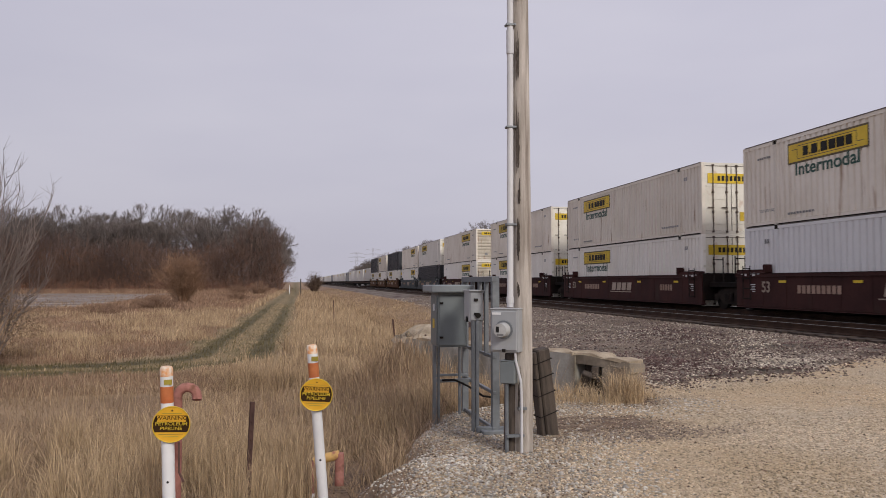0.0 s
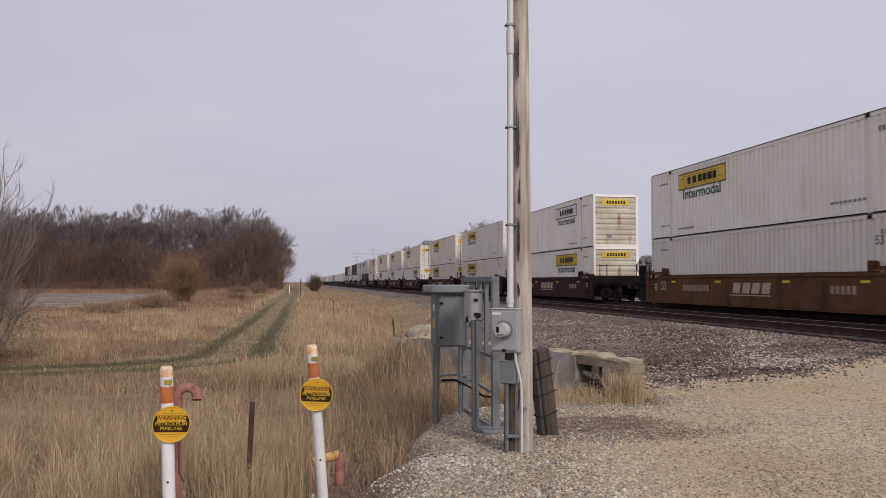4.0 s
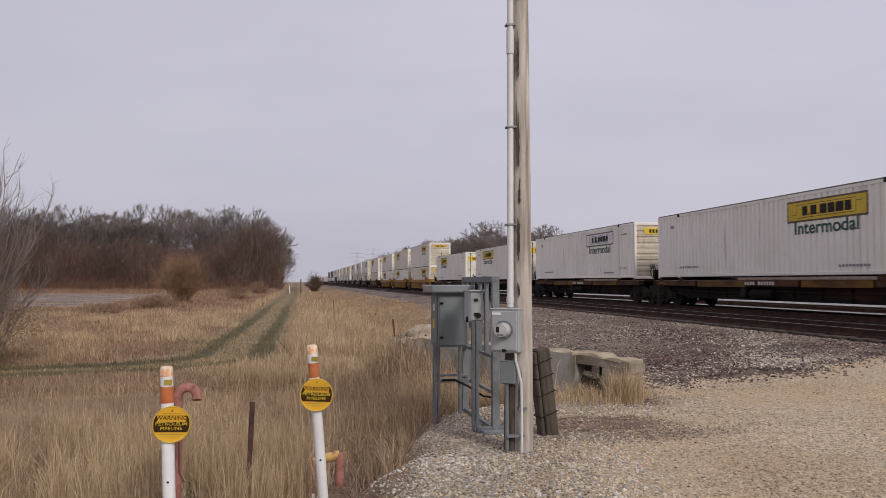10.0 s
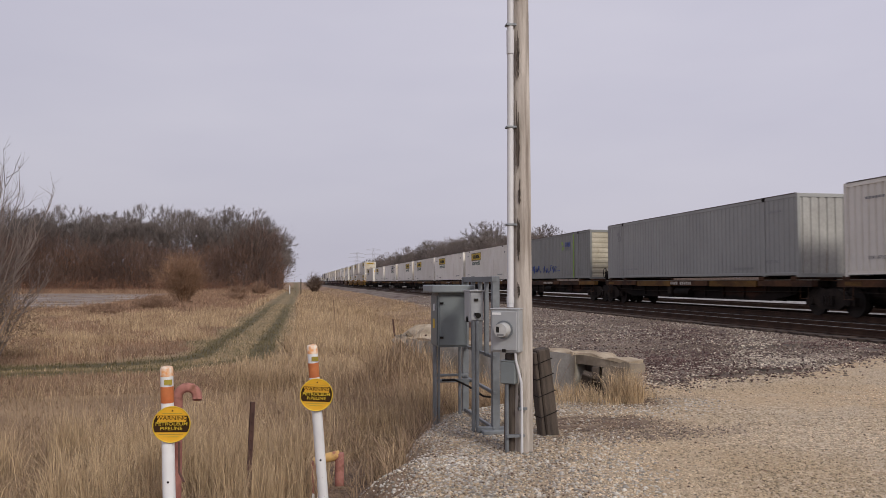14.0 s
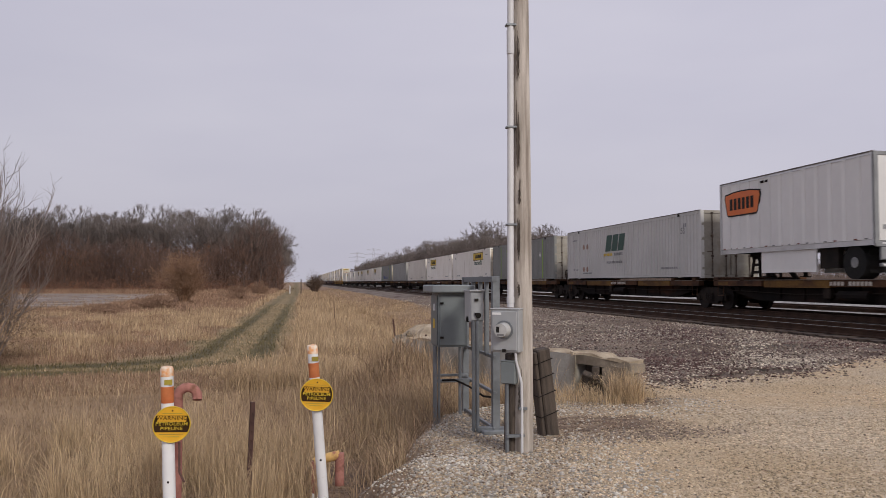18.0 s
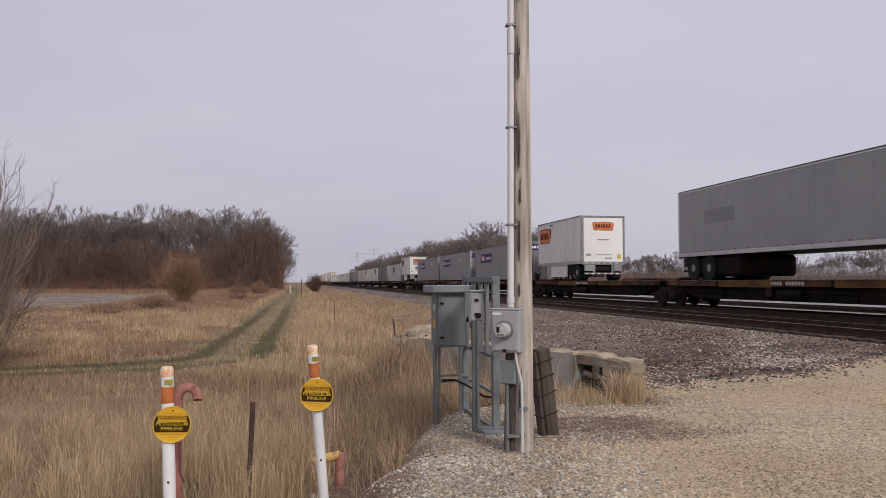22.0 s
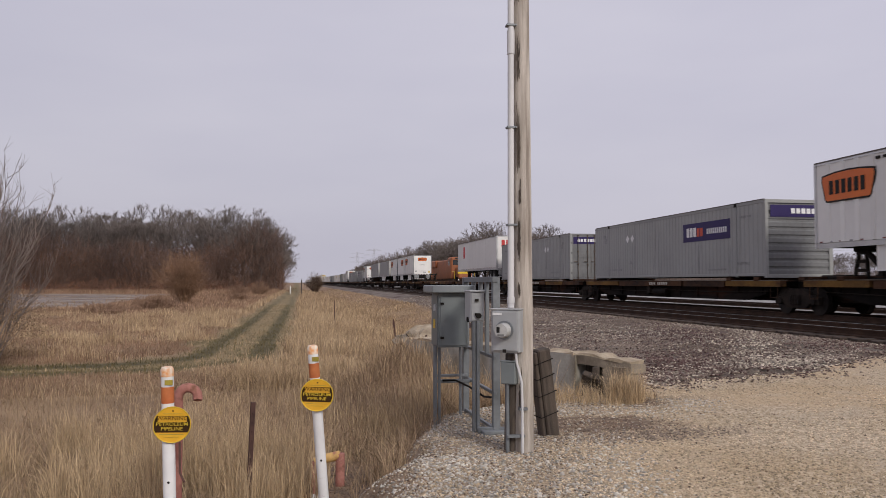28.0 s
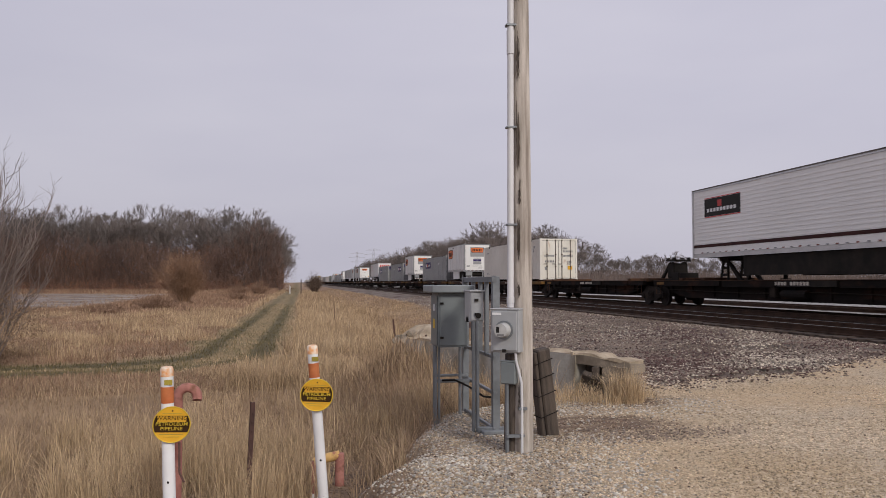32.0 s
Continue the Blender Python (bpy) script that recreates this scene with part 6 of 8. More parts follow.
def container(label, paint, paint_end, height=2.9, style="", sign_tone=None, length=L53, nose=None, upright=False):
    """A long domestic container: nose at +y, doors at -y, base at z 0."""
    c = thing("container", label, "container")
    h = length / 2
    z0, z1 = 0.16, height - 0.12
    for s in (-1, 1):
        part("side_wall", corrugated(s * (HW - 0.01), s, -h + 0.12, h - 0.12, z0, z1, depth={"purple": 0.018, "cofc": 0.02, "green": 0.028}.get(style, 0.022 if upright else 0.045)), paint, c)
        g = Geo().box(s * (HW - 0.10), s * HW, -h + 0.1, h - 0.1, 0.06, z0, 0.008)
        part("bottom_rail", g, paint, c)
        part("top_rail", Geo().box(s * (HW - 0.10), s * HW, -h + 0.1, h - 0.1, z1, height - 0.01, 0.008), paint, c)
        for y in (-h + 0.06, h - 0.06):
            part("corner_post", Geo().box(s * (HW - 0.12), s * (HW + 0.004), y - 0.06, y + 0.06, 0.0, height, 0.01), paint, c)
        for y in (-6.1, 6.1):
            part("lifting_post", Geo().box(s * (HW - 0.11), s * (HW + 0.006), y - 0.06, y + 0.06, 0.02, height, 0.01), paint, c)
            part("casting", Geo().box(s * (HW - 0.16), s * (HW + 0.012), y - 0.09, y + 0.09, height - 0.13, height + 0.02, 0.012), M_STEEL, c, "dark steel lifting casting")
        part("roof_lip", Geo().box(s * (HW - 0.08), s * (HW + 0.006), -h + 0.13, h - 0.13, height - 0.012, height + 0.022, 0.004), M_LIP, c, "thin dark roof lip")
    part("roof", Geo().box(-HW + 0.02, HW - 0.02, -h + 0.08, h - 0.08, height - 0.04, height - 0.015), paint, c)
    part("floor", Geo().box(-HW + 0.05, HW - 0.05, -h + 0.08, h - 0.08, 0.04, 0.14), M_STEEL, c, "dark steel underside")
    part("nose_wall", (ribs_upright if upright else ribs_end)(h - 0.02, 1, HW - 0.1, 0.12, height - 0.12), nose or paint_end, c, "closed end with upright ribs" if upright else "closed end with lying ribs")
    part("end_rail", Geo().box(-HW + 0.1, HW - 0.1, h - 0.1, h - 0.005, height - 0.13, height - 0.005, 0.008), paint, c)
    part("end_rail", Geo().box(-HW + 0.1, HW - 0.1, h - 0.1, h - 0.005, 0.0, 0.13, 0.008), paint, c)
    part("end_rail", Geo().box(-HW + 0.1, HW - 0.1, -h + 0.005, -h + 0.1, height - 0.13, height - 0.005, 0.008), paint_end, c)
    part("door_sill", Geo().box(-HW + 0.1, HW - 0.1, -h + 0.005, -h + 0.1, 0.0, 0.13, 0.008), paint_end, c)
    for s in (-1, 1):
        x0, x1 = sorted((s * 0.012, s * (HW - 0.125)))
        dg = Geo().box(x0, x1, -h + 0.02, -h + 0.07, 0.135, height - 0.135, 0.01)
        for z in np.linspace(0.45, height - 0.45, 5):
            dg.box(x0 + 0.06, x1 - 0.06, -h + 0.008, -h + 0.02, z - 0.05, z + 0.05)
        for z in (0.4, 1.0, 1.6, 2.2):
            dg.box(s * (HW - 0.16), s * (HW - 0.03), -h - 0.008, -h + 0.02, z - 0.05, z + 0.05)
        d = part("door", dg, paint_end, c)
        for x in (s * 0.22, s * 0.82):
            g = Geo().cyl((x, -h - 0.02, 0.08), (x, -h - 0.02, height - 0.08), 0.022, n=6)
            g.box(x - 0.24, x + 0.02, -h - 0.045, -h - 0.025, 1.05, 1.09)
            for z in (0.1, 0.9, 1.7, height - 0.12):
                g.box(x - 0.05, x + 0.05, -h - 0.02, -h + 0.02, z - 0.04, z + 0.04)
            part("locking_rod", g, M_ROD, d, "rusty steel locking rod")
    g = Geo()
    for x in (-HW + 0.118, 0.0, HW - 0.118):
        g.box(x - 0.012, x + 0.012, -h + 0.015, -h + 0.03, 0.12, height - 0.12)
    g.box(-HW + 0.11, HW - 0.11, -h + 0.015, -h + 0.03, height - 0.15, height - 0.125)
    part("door_gasket", g, M_LIP, c, "dark rubber door gasket")
    marks = Geo()
    for x0, x1, z0b, n in ((0.3, 0.62, height - 0.72, 4), (0.3, 1.0, height - 0.92, 7), (0.3, 1.0, height - 1.22, 8), (-1.0, -0.3, height - 1.22, 8), (0.62, 0.92, height - 1.62, 3), (-0.95, -0.3, height - 1.6, 6)):
        st = (x1 - x0) / n
        if style == "":
            dm = Geo()
            for i in range(n):
                dm.box(x0 + i * st, x0 + (i + 0.66) * st, -h - 0.004, -h + 0.01, z0b, z0b + 0.13)
            part("door_lettering", dm, M_MARK, c, "grey stencilled marks on the doors")
    if style == "":
        part("door_card", Geo().box(0.62, 0.95, -h - 0.006, -h + 0.008, height - 2.08, height - 1.84), M_DISC, c, "orange notice on the door")
        part("door_plate", Geo().box(-0.98, -0.8, -h - 0.006, -h + 0.008, height - 2.12, height - 1.9), M_MARK, c, "grey data plate")
    for s in (-1, 1):
        x = s * (HW - 0.01)
        if style == "yellow":
            side_film(c, x - s * 0.003, s, h, 2.64, 6.46, height - 0.96, height - 0.26, "sign_border", M_SIGNB, "dark worn border of the panel")
            side_film(c, x, s, h, 2.7, 6.4, height - 0.90, height - 0.32, "sign_panel", sign_tone or M_SIGNY, "yellow company panel with dark marks")
            zc, g = height - 0.61, Geo()
            place = 3.45
            for w, tall in ((0.26, 1), (0.06, 0), (0.30, 1), (0.06, 0), (0.32, 1), (0.32, 1), (0.36, 1), (0.28, 1)):
                k = place if s < 0 else 9.1 - place - w
                g.box(x + s * 0.008, x + s * 0.014, h - k - w, h - k, zc - 0.15, zc + (0.15 if tall else -0.09))
                place += w + 0.05
            part("lettering", g, M_DARK, c)
            g = Geo()
            for k0, k1, z0b, z1b in ((3.15, 5.95, zc + 0.2, zc + 0.22), (3.15, 5.95, zc - 0.22, zc - 0.2), (2.85, 3.15, zc + 0.1, zc + 0.12), (5.95, 6.25, zc - 0.12, zc - 0.1), (3.14, 3.16, zc - 0.22, zc + 0.12), (5.94, 5.96, zc - 0.12, zc + 0.22)):
                g.box(x + s * 0.008, x + s * 0.012, h - k1, h - k0, z0b, z1b)
            part("frame_line", g, M_SIGNB, c, "thin dark scroll line on the panel")
            if s < 0:
                word("Intermodal", 0.40, M_SIGNG, c, Matrix.Translation((x + s * 0.004, h - 3.0, height - 1.46)) @ Matrix(((0, 0, -1, 0), (-1, 0, 0, 0), (0, 1, 0, 0), (0, 0, 0, 1))), stretch=1.22)
            else:
                word("Intermodal", 0.40, M_SIGNG, c, Matrix.Translation((x + s * 0.004, h - 6.1, height - 1.46)) @ Matrix(((0, 0, 1, 0), (1, 0, 0, 0), (0, 1, 0, 0), (0, 0, 0, 1))), stretch=1.22)
        elif style == "purple":
            side_film(c, x, s, h, 2.3, 6.0, height - 1.25, height - 0.5, "sign_panel", M_SIGNP, "purple company panel with pale marks")
            turn = lambda a0, a1: (a0, a1) if s < 0 else (8.3 - a1, 8.3 - a0)
            bars_on_side(c, x, s, h, *turn(2.55, 3.4), height - 1.06, height - 0.68, 3, M_PALE, gap=0.22)
            bars_on_side(c, x, s, h, *turn(3.42, 3.95), height - 1.06, height - 0.72, 2, M_SIGNR, gap=0.22)
            bars_on_side(c, x, s, h, *turn(4.2, 5.75), height - 1.0, height - 0.78, 10, M_PALE, gap=0.45)
            for a in (11.2, 11.75):
                part("placard", Geo().box(-0.004, 0.004, -0.13, 0.13, -0.13, 0.13, 0, pose(x + s * 0.006, h - a, height - 0.8, 45, 0, 0)), M_PALE, c, "white diamond placard")
            part("hazard_mark", Geo().extrude([(h - 11.15, 0.72), (h - 11.6, 0.72), (h - 11.375, 0.92)], 'x', x + s * 0.002, x + s * 0.008), M_MARK, c, "dark triangular mark")
        elif style == "cofc":
            for a in (2.6, h * 2 - 2.6):
                side_film(c, x + s * 0.012, s, h, a, a + 0.18, 0.1, height - 0.1, "stripe", M_LIME, "lime green stripe")
            e, b0 = (4.3, 4.9) if s < 0 else (4.45, 3.3)
            g = Geo()
            for lo, hi, lean in ((height - 0.98, height - 0.78, 0.12), (height - 0.68, height - 0.48, -0.12)):
                y0 = h - e - 0.35
                g.extrude([(y0, lo), (y0 + 0.28, lo), (y0 + 0.28 + lean * s, hi), (y0 + lean * s, hi)], 'x', x + s * 0.004, x + s * 0.010)
            part("emblem", g, M_LIME, c, "two green leaf shapes")
            bars_on_side(c, x, s, h, b0, b0 + 0.95, height - 0.80, height - 0.52, 4, M_BLUE, gap=0.35)
            bars_on_side(c, x, s, h, b0, b0 + 0.9, height - 0.95, height - 0.90, 8, M_MARK, gap=0.4)
            part("placard", Geo().box(-0.004, 0.004, -0.13, 0.13, -0.13, 0.13, 0, pose(x + s * 0.006, -h + 3.1, height - 1.1, 45, 0, 0)), M_PALE, c, "white diamond placard")
            if s > 0:
                g = Geo()
                rg = random.Random(4)
                for k in range(16):
                    y0 = h - (5.9 + 0.34 * k if k < 8 else 9.3 + 0.34 * (k - 8))
                    pts = [(x + 0.006, y0 + rg.uniform(-0.2, 0.2), 0.62 + rg.uniform(-0.22, 0.3)) for j in range(4)]
                    g.tube(pts, rg.choice((0.018, 0.026, 0.034)), 4)
                g.tube([(x + 0.006, h - 5.2 - 0.28 * j, 0.55 + 0.03 * math.sin(j * 2.0)) for j in range(5)], 0.02, 4)
                g.tube([(x + 0.006, h - 12.2 - 0.2 * j, 0.42 + 0.05 * (j % 2)) for j in range(4)], 0.02, 4)
                part("graffiti", g, M_BLUE, c, "dark blue scrawled graffiti")
        elif style == "green":
            g = Geo()
            for i in range(3):
                y = h - 5.9 - i * 0.82 if s < 0 else h - 5.9 - (2 - i) * 0.82
                q = 0.26 * s
                g.extrude([(y - 0.7, height - 1.32), (y, height - 1.32), (y + q, height - 0.48), (y - 0.7 + q, height - 0.48)], 'x', x + s * 0.004, x + s * 0.012)
            part("emblem", g, M_SIGNG, c, "green slanted company mark as plain shapes")
            bars_on_side(c, x, s, h, 5.7, 6.9, height - 1.56, height - 1.42, 6, M_SIGNY)
            bars_on_side(c, x, s, h, 7.1, 8.2, height - 1.56, height - 1.42, 6, M_MARK)
            bars_on_side(c, x, s, h, 6.1, 8.2, height - 1.95, height - 1.84, 9, M_MARK)
            for a in (2.7, 3.25):
                for zc in (height - 0.95, 0.55):
                    part("round_mark", Geo().cyl((x, h - a, zc), (x + s * 0.008, h - a, zc), 0.15, n=14), M_MARK2, c, "faded round mark")
        up = Matrix(((0, 0, s, 0), (s, 0, 0, 0), (0, 1, 0, 0), (0, 0, 0, 1)))
        if style != "yellow":
            word("53", 0.26, M_MARK, c, Matrix.Translation((x + s * 0.006, -h + (1.75 if s < 0 else 1.3), height - 0.95)) @ up)
        word("TOP LIFT ONLY", 0.10, M_MARK, c, Matrix.Translation((x + s * 0.006, h - (0.95 if s < 0 else 2.0), 0.46)) @ up)
        # small stencilled marks
        for q in ((0.9, 1.7, height - 0.55, height - 0.48, 6), (2.6, 4.0, 0.30, 0.37, 9), (length - 3.6, length - 1.8, 0.42, 0.50, 9), (length - 1.5, length - 1.2, height - 0.6, height - 0.45, 2)):
            bars(marks, x, s, h, *q)
    part("stencil_marks", marks, M_MARK, c, "small grey stencilled marks")
    if style == "yellow":
        part("door_panel", Geo().box(-1.05, 1.05, -h - 0.004, -h + 0.004, height - 0.84, height - 0.44), M_SIGNY, c, "yellow company panel on the doors")
        g = Geo()
        for i in range(7):
            g.box(-0.62 + i * 0.18, -0.5 + i * 0.18, -h - 0.009, -h - 0.003, height - 0.74, height - 0.54)
        part("lettering", g, M_DARK, c)
        part("nose_panel", Geo().box(-0.8, 0.8, h - 0.02, h + 0.004, height - 0.58, height - 0.26), M_SIGNY, c, "yellow company panel on the closed end")
        g = Geo()
        for i in range(7):
            g.box(-0.56 + i * 0.165, -0.45 + i * 0.165, h, h + 0.009, height - 0.51, height - 0.34)
        part("lettering", g, M_DARK, c)
        part("notice", Geo().box(0.25, 0.5, h - 0.02, h + 0.004, 0.5, 0.72), M_MARK, c)
        part("door_card", Geo().box(0.35, 0.6, -h - 0.002, -h + 0.004, 0.55, 0.9), M_SIGNY, c, "small yellow notice")
    elif style == "purple":
        for s, y in ((-1, -h), (1, h)):
            part("end_panel", Geo().box(-1.1, 1.1, y - 0.006, y + 0.006, height - 0.62, height - 0.2), M_SIGNP, c, "purple company panel")
            g = Geo()
            for i in range(6):
                g.box(-0.85 + i * 0.2, -0.7 + i * 0.2, y - 0.011, y + 0.011, height - 0.5, height - 0.32)
            part("lettering", g, M_PALE, c)
    return c


MESH = {}


def truck(parent, y):
    """A two-axle truck centred at y on its wagon; z 0 is the rail's top."""
    if not MESH:
        w = Geo()
        w.cyl((-0.07, 0, 0), (0.07, 0, 0), 0.42, n=20)
        w.cyl((-0.1, 0, 0), (-0.07, 0, 0), 0.46, n=20)
        w.cyl((0.07, 0, 0), (0.11, 0, 0), 0.14, n=10)
        MESH["wheel"] = w.mesh("wheel", M_WHEEL)
        f = Geo()
        out = [(-1.15, 0.30), (-1.15, 0.55), (-0.75, 0.62), (-0.4, 0.82), (0.4, 0.82), (0.75, 0.62), (1.15, 0.55), (1.15, 0.30), (0.75, 0.36), (0.45, 0.18), (-0.45, 0.18), (-0.75, 0.36)]
        f.extrude(out, 'x', -0.07, 0.07)
        for yy in (-0.88, 0.88):
            f.cyl((-0.11, yy, 0.42), (0.13, yy, 0.42), 0.13, n=10)
        for yy in (-0.2, -0.07, 0.07, 0.2):
            f.cyl((-0.1, yy, 0.3), (-0.1, yy, 0.6), 0.06, n=8)
            f.cyl((0.1, yy, 0.3), (0.1, yy, 0.6), 0.06, n=8)
        MESH["frame"] = f.mesh("side_frame", M_TRUCK)
        MESH["bolster"] = Geo().box(-1.0, 1.0, -0.2, 0.2, 0.45, 0.75, 0.03).mesh("bolster", M_STEEL)
    t = part("truck", MESH["bolster"], M_STEEL, parent, at=pose(0, y, 0))
    for s in (-1, 1):
        part("side_frame", MESH["frame"], M_TRUCK, t, at=pose(s * 1.0, 0, 0))
    for yy in (-0.88, 0.88):
        for s in (-1, 1):
            part("wheel", MESH["wheel"], M_WHEEL, t, at=pose(s * 0.75, yy, 0.42, 0, 0, 0 if s < 0 else 180))
    return t


def well_wagon(label, paint, pitch, front_end, rear_end):
    """One well unit for a stacked pair; y 0 is its middle, z 0 the rail's top. Rear (-y) truck always, front one at a car's end."""
    w = thing("well_wagon", label, "freight wagon")
    rail = paint if paint is M_YELW else M_STEEL
    h = L53 / 2 + 0.25
    zt, zb = 1.33, (0.2 if paint is M_YELW else 0.12)
    yel = paint is M_YELW
    mark = M_REDD if paint is M_YELW else M_TANMARK
    # black slab added to darken the shaded space under the well
    part("well_floor", Geo().box(-1.34, 1.34, -h + 0.3, h - 0.3, 0.1, 0.17), M_SILL, w, "black floor that stands in for shade under the well")
    for s in (-1, 1):
        part("lower_chord", Geo().box(s * 1.3, s * 1.42, -h + 0.2, h - 0.2, 0.16 if yel else 0.09, 0.36, 0.02), M_SILL, w, "black lower chord")
    for s in (-1, 1):
        g = Geo()
        chord = 0.30 if yel else 0.12
        e = h - 1.9 if yel else h
        g.box(s * 1.36, s * (1.46 if yel else 1.495), -e, e, zb + 0.02, zt - chord + 0.02)
        g.box(s * 1.33, s * (1.56 if yel else 1.53), -h, h, zt - chord, zt, 0.02)
        g.box(s * 1.33, s * (1.53 if yel else 1.505), -e, e, zb, zb + 0.06, 0.015)
        for i in range(13):
            y = -e + 0.3 + i * (2 * e - 0.6) / 12
            g.box(s * 1.44, s * (1.53 if yel else 1.503), y - 0.03, y + 0.03, zb + 0.06, zt - chord)
        for y in (-h + 0.1, h - 1.9):
            g.box(s * 1.34, s * 1.54, y, y + 1.8, zt, zt + 0.13, 0.03)
            g.box(s * 1.36, s * 1.56, y + (1.7 if y < 0 else -0.06), y + (1.86 if y < 0 else 0.1), zt, zt + 0.3, 0.03)
        part("side_sill", g, paint, w)
        g = Geo()
        for y in (-h + 0.35, h - 1.5):
            for i in range(5):
                g.box(s * 1.535, s * 1.541, y + 0.26 * i, y + 0.26 * i + (0.10, 0.16, 0.07, 0.13, 0.10)[i], zt - 0.04 - 0.05 * (i % 2), zt + 0.03)
            for i in range(4):
                g.box(s * 1.508, s * 1.514, y + 0.3, y + 0.3 + (0.34, 0.22, 0.3, 0.18)[i], 0.92 - 0.08 * i, 0.95 - 0.08 * i)
        part("data_marks", g, M_PALE, w, "small white data stencils")
        if yel:
            for y in (-h, e):
                part("end_web", Geo().box(s * 1.36, s * 1.50, y, y + 1.9, zb + 0.06, zt - chord, 0.02), M_SILL, w, "black end of the side sill")
        for a, n, m in ((3.6, 9, M_MARK2), (12.9, 5, M_MARK2)):
            g = Geo()
            for i in range(n):
                g.box(s * 1.512, s * 1.518, h - a - i * 0.24 - 0.17, h - a - i * 0.24, 0.66, 0.92)
            part("lettering", g, m, w)
        g = Geo()
        for i in range(4):
            y = h - 7.4 - i * 0.62
            g.add([(s * 1.512, y, 0.62), (s * 1.512, y - 0.48, 0.62), (s * 1.512, y - 0.48 + s * 0.12, 1.0), (s * 1.512, y + s * 0.12, 1.0)], [(0, 1, 2, 3)])
        g.box(s * 1.506, s * 1.512, h - 9.8, h - 7.2, 0.53, 0.57)
        part("company_mark", g, mark, w, "slanted company mark as plain shapes")
        at = Matrix.Translation((s * 1.515, h - (1.6 if s < 0 else 2.3), 0.58))
        word("53", 0.36, M_DARK if paint is M_YELW else M_TANMARK, w, at @ (Matrix(((0, 0, -1, 0), (-1, 0, 0, 0), (0, 1, 0, 0), (0, 0, 0, 1))) if s < 0 else Matrix(((0, 0, 1, 0), (1, 0, 0, 0), (0, 1, 0, 0), (0, 0, 0, 1)))))
        g = Geo()
        for a in (2.6, 6.2, 10.5, 14.2):
            g.box(s * 1.512, s * 1.518, h - a - 0.4, h - a, 1.0, 1.08)
        part("reflectors", g, M_SIGNY, w, "yellow reflective strips")
    g = Geo()
    for i in range(7):
        y = -h + 1 + i * (2 * h - 2) / 6
        g.box(-1.4, 1.4, y - 0.12, y + 0.12, 0.07, 0.14)
    part("cross_beams", g, M_STEEL, w)
    for s in (-1, 1):
        y0, y1 = sorted((s * h, s * pitch / 2))
        part("end_platform", Geo().box(-1.2, 1.2, y0, y1, 0.82, 1.02, 0.02), M_SILL, w, "black end platform")
        part("end_bulkhead", Geo().box(-1.45, 1.45, s * h - 0.06, s * h + 0.06, 0.3, zt + 0.05, 0.02), M_SILL if not yel else paint, w)
        part("draft_sill", Geo().box(-0.3, 0.3, y0, y1, 0.62, 0.9, 0.02), M_STEEL, w)
        for sx in (-1, 1):
            g = Geo()
            for x in (1.25, 0.85):
                g.cyl((sx * x, s * (h + 0.5), 1.0), (sx * x, s * (h + 0.5), 2.0), 0.025, n=6)
            g.cyl((sx * 1.25, s * (h + 0.5), 1.9), (sx * 0.85, s * (h + 0.5), 1.9), 0.02, n=6)
            part("handrail", g, rail, w)
            g = Geo()
            for z in (0.45, 0.8, 1.15, 1.5):
                g.cyl((sx * 1.55, s * (h - 0.5), z), (sx * 1.55, s * (h - 0.95), z), 0.018, n=6)
            for y in (0.5, 0.95):
                g.cyl((sx * 1.55, s * (h - y), 0.4), (sx * 1.55, s * (h - y), 1.6), 0.018, n=6)
            part("ladder", g, rail, w)
    truck(w, -pitch / 2 + (1.2 if rear_end else 0.0))
    if front_end:
        truck(w, pitch / 2 - 1.2)
        g = Geo().tube([(-1.02, (pitch / 2 - 0.28) + 0.26 * math.cos(a), 1.75 + 0.26 * math.sin(a)) for a in np.linspace(0, 2 * math.pi, 17)], 0.02, 6)
        for a in (0, 1.57):
            g.cyl((-1.02, (pitch / 2 - 0.28) - 0.26 * math.cos(a), 1.75 - 0.26 * math.sin(a)), (-1.02, (pitch / 2 - 0.28) + 0.26 * math.cos(a), 1.75 + 0.26 * math.sin(a)), 0.014, n=5)
        part("hand_brake", g, M_STEEL, w, "spoked hand brake wheel")
        part("brake_stand", Geo().box(-1.0, -0.7, pitch / 2 - 0.35, pitch / 2 - 0.2, 1.0, 1.8, 0.02), M_STEEL, w)
    if rear_end:
        part("coupler", Geo().box(-0.12, 0.12, -pitch / 2 - 0.35, -pitch / 2 + 0.2, 0.66, 0.9, 0.03), M_STEEL, w)
    return w


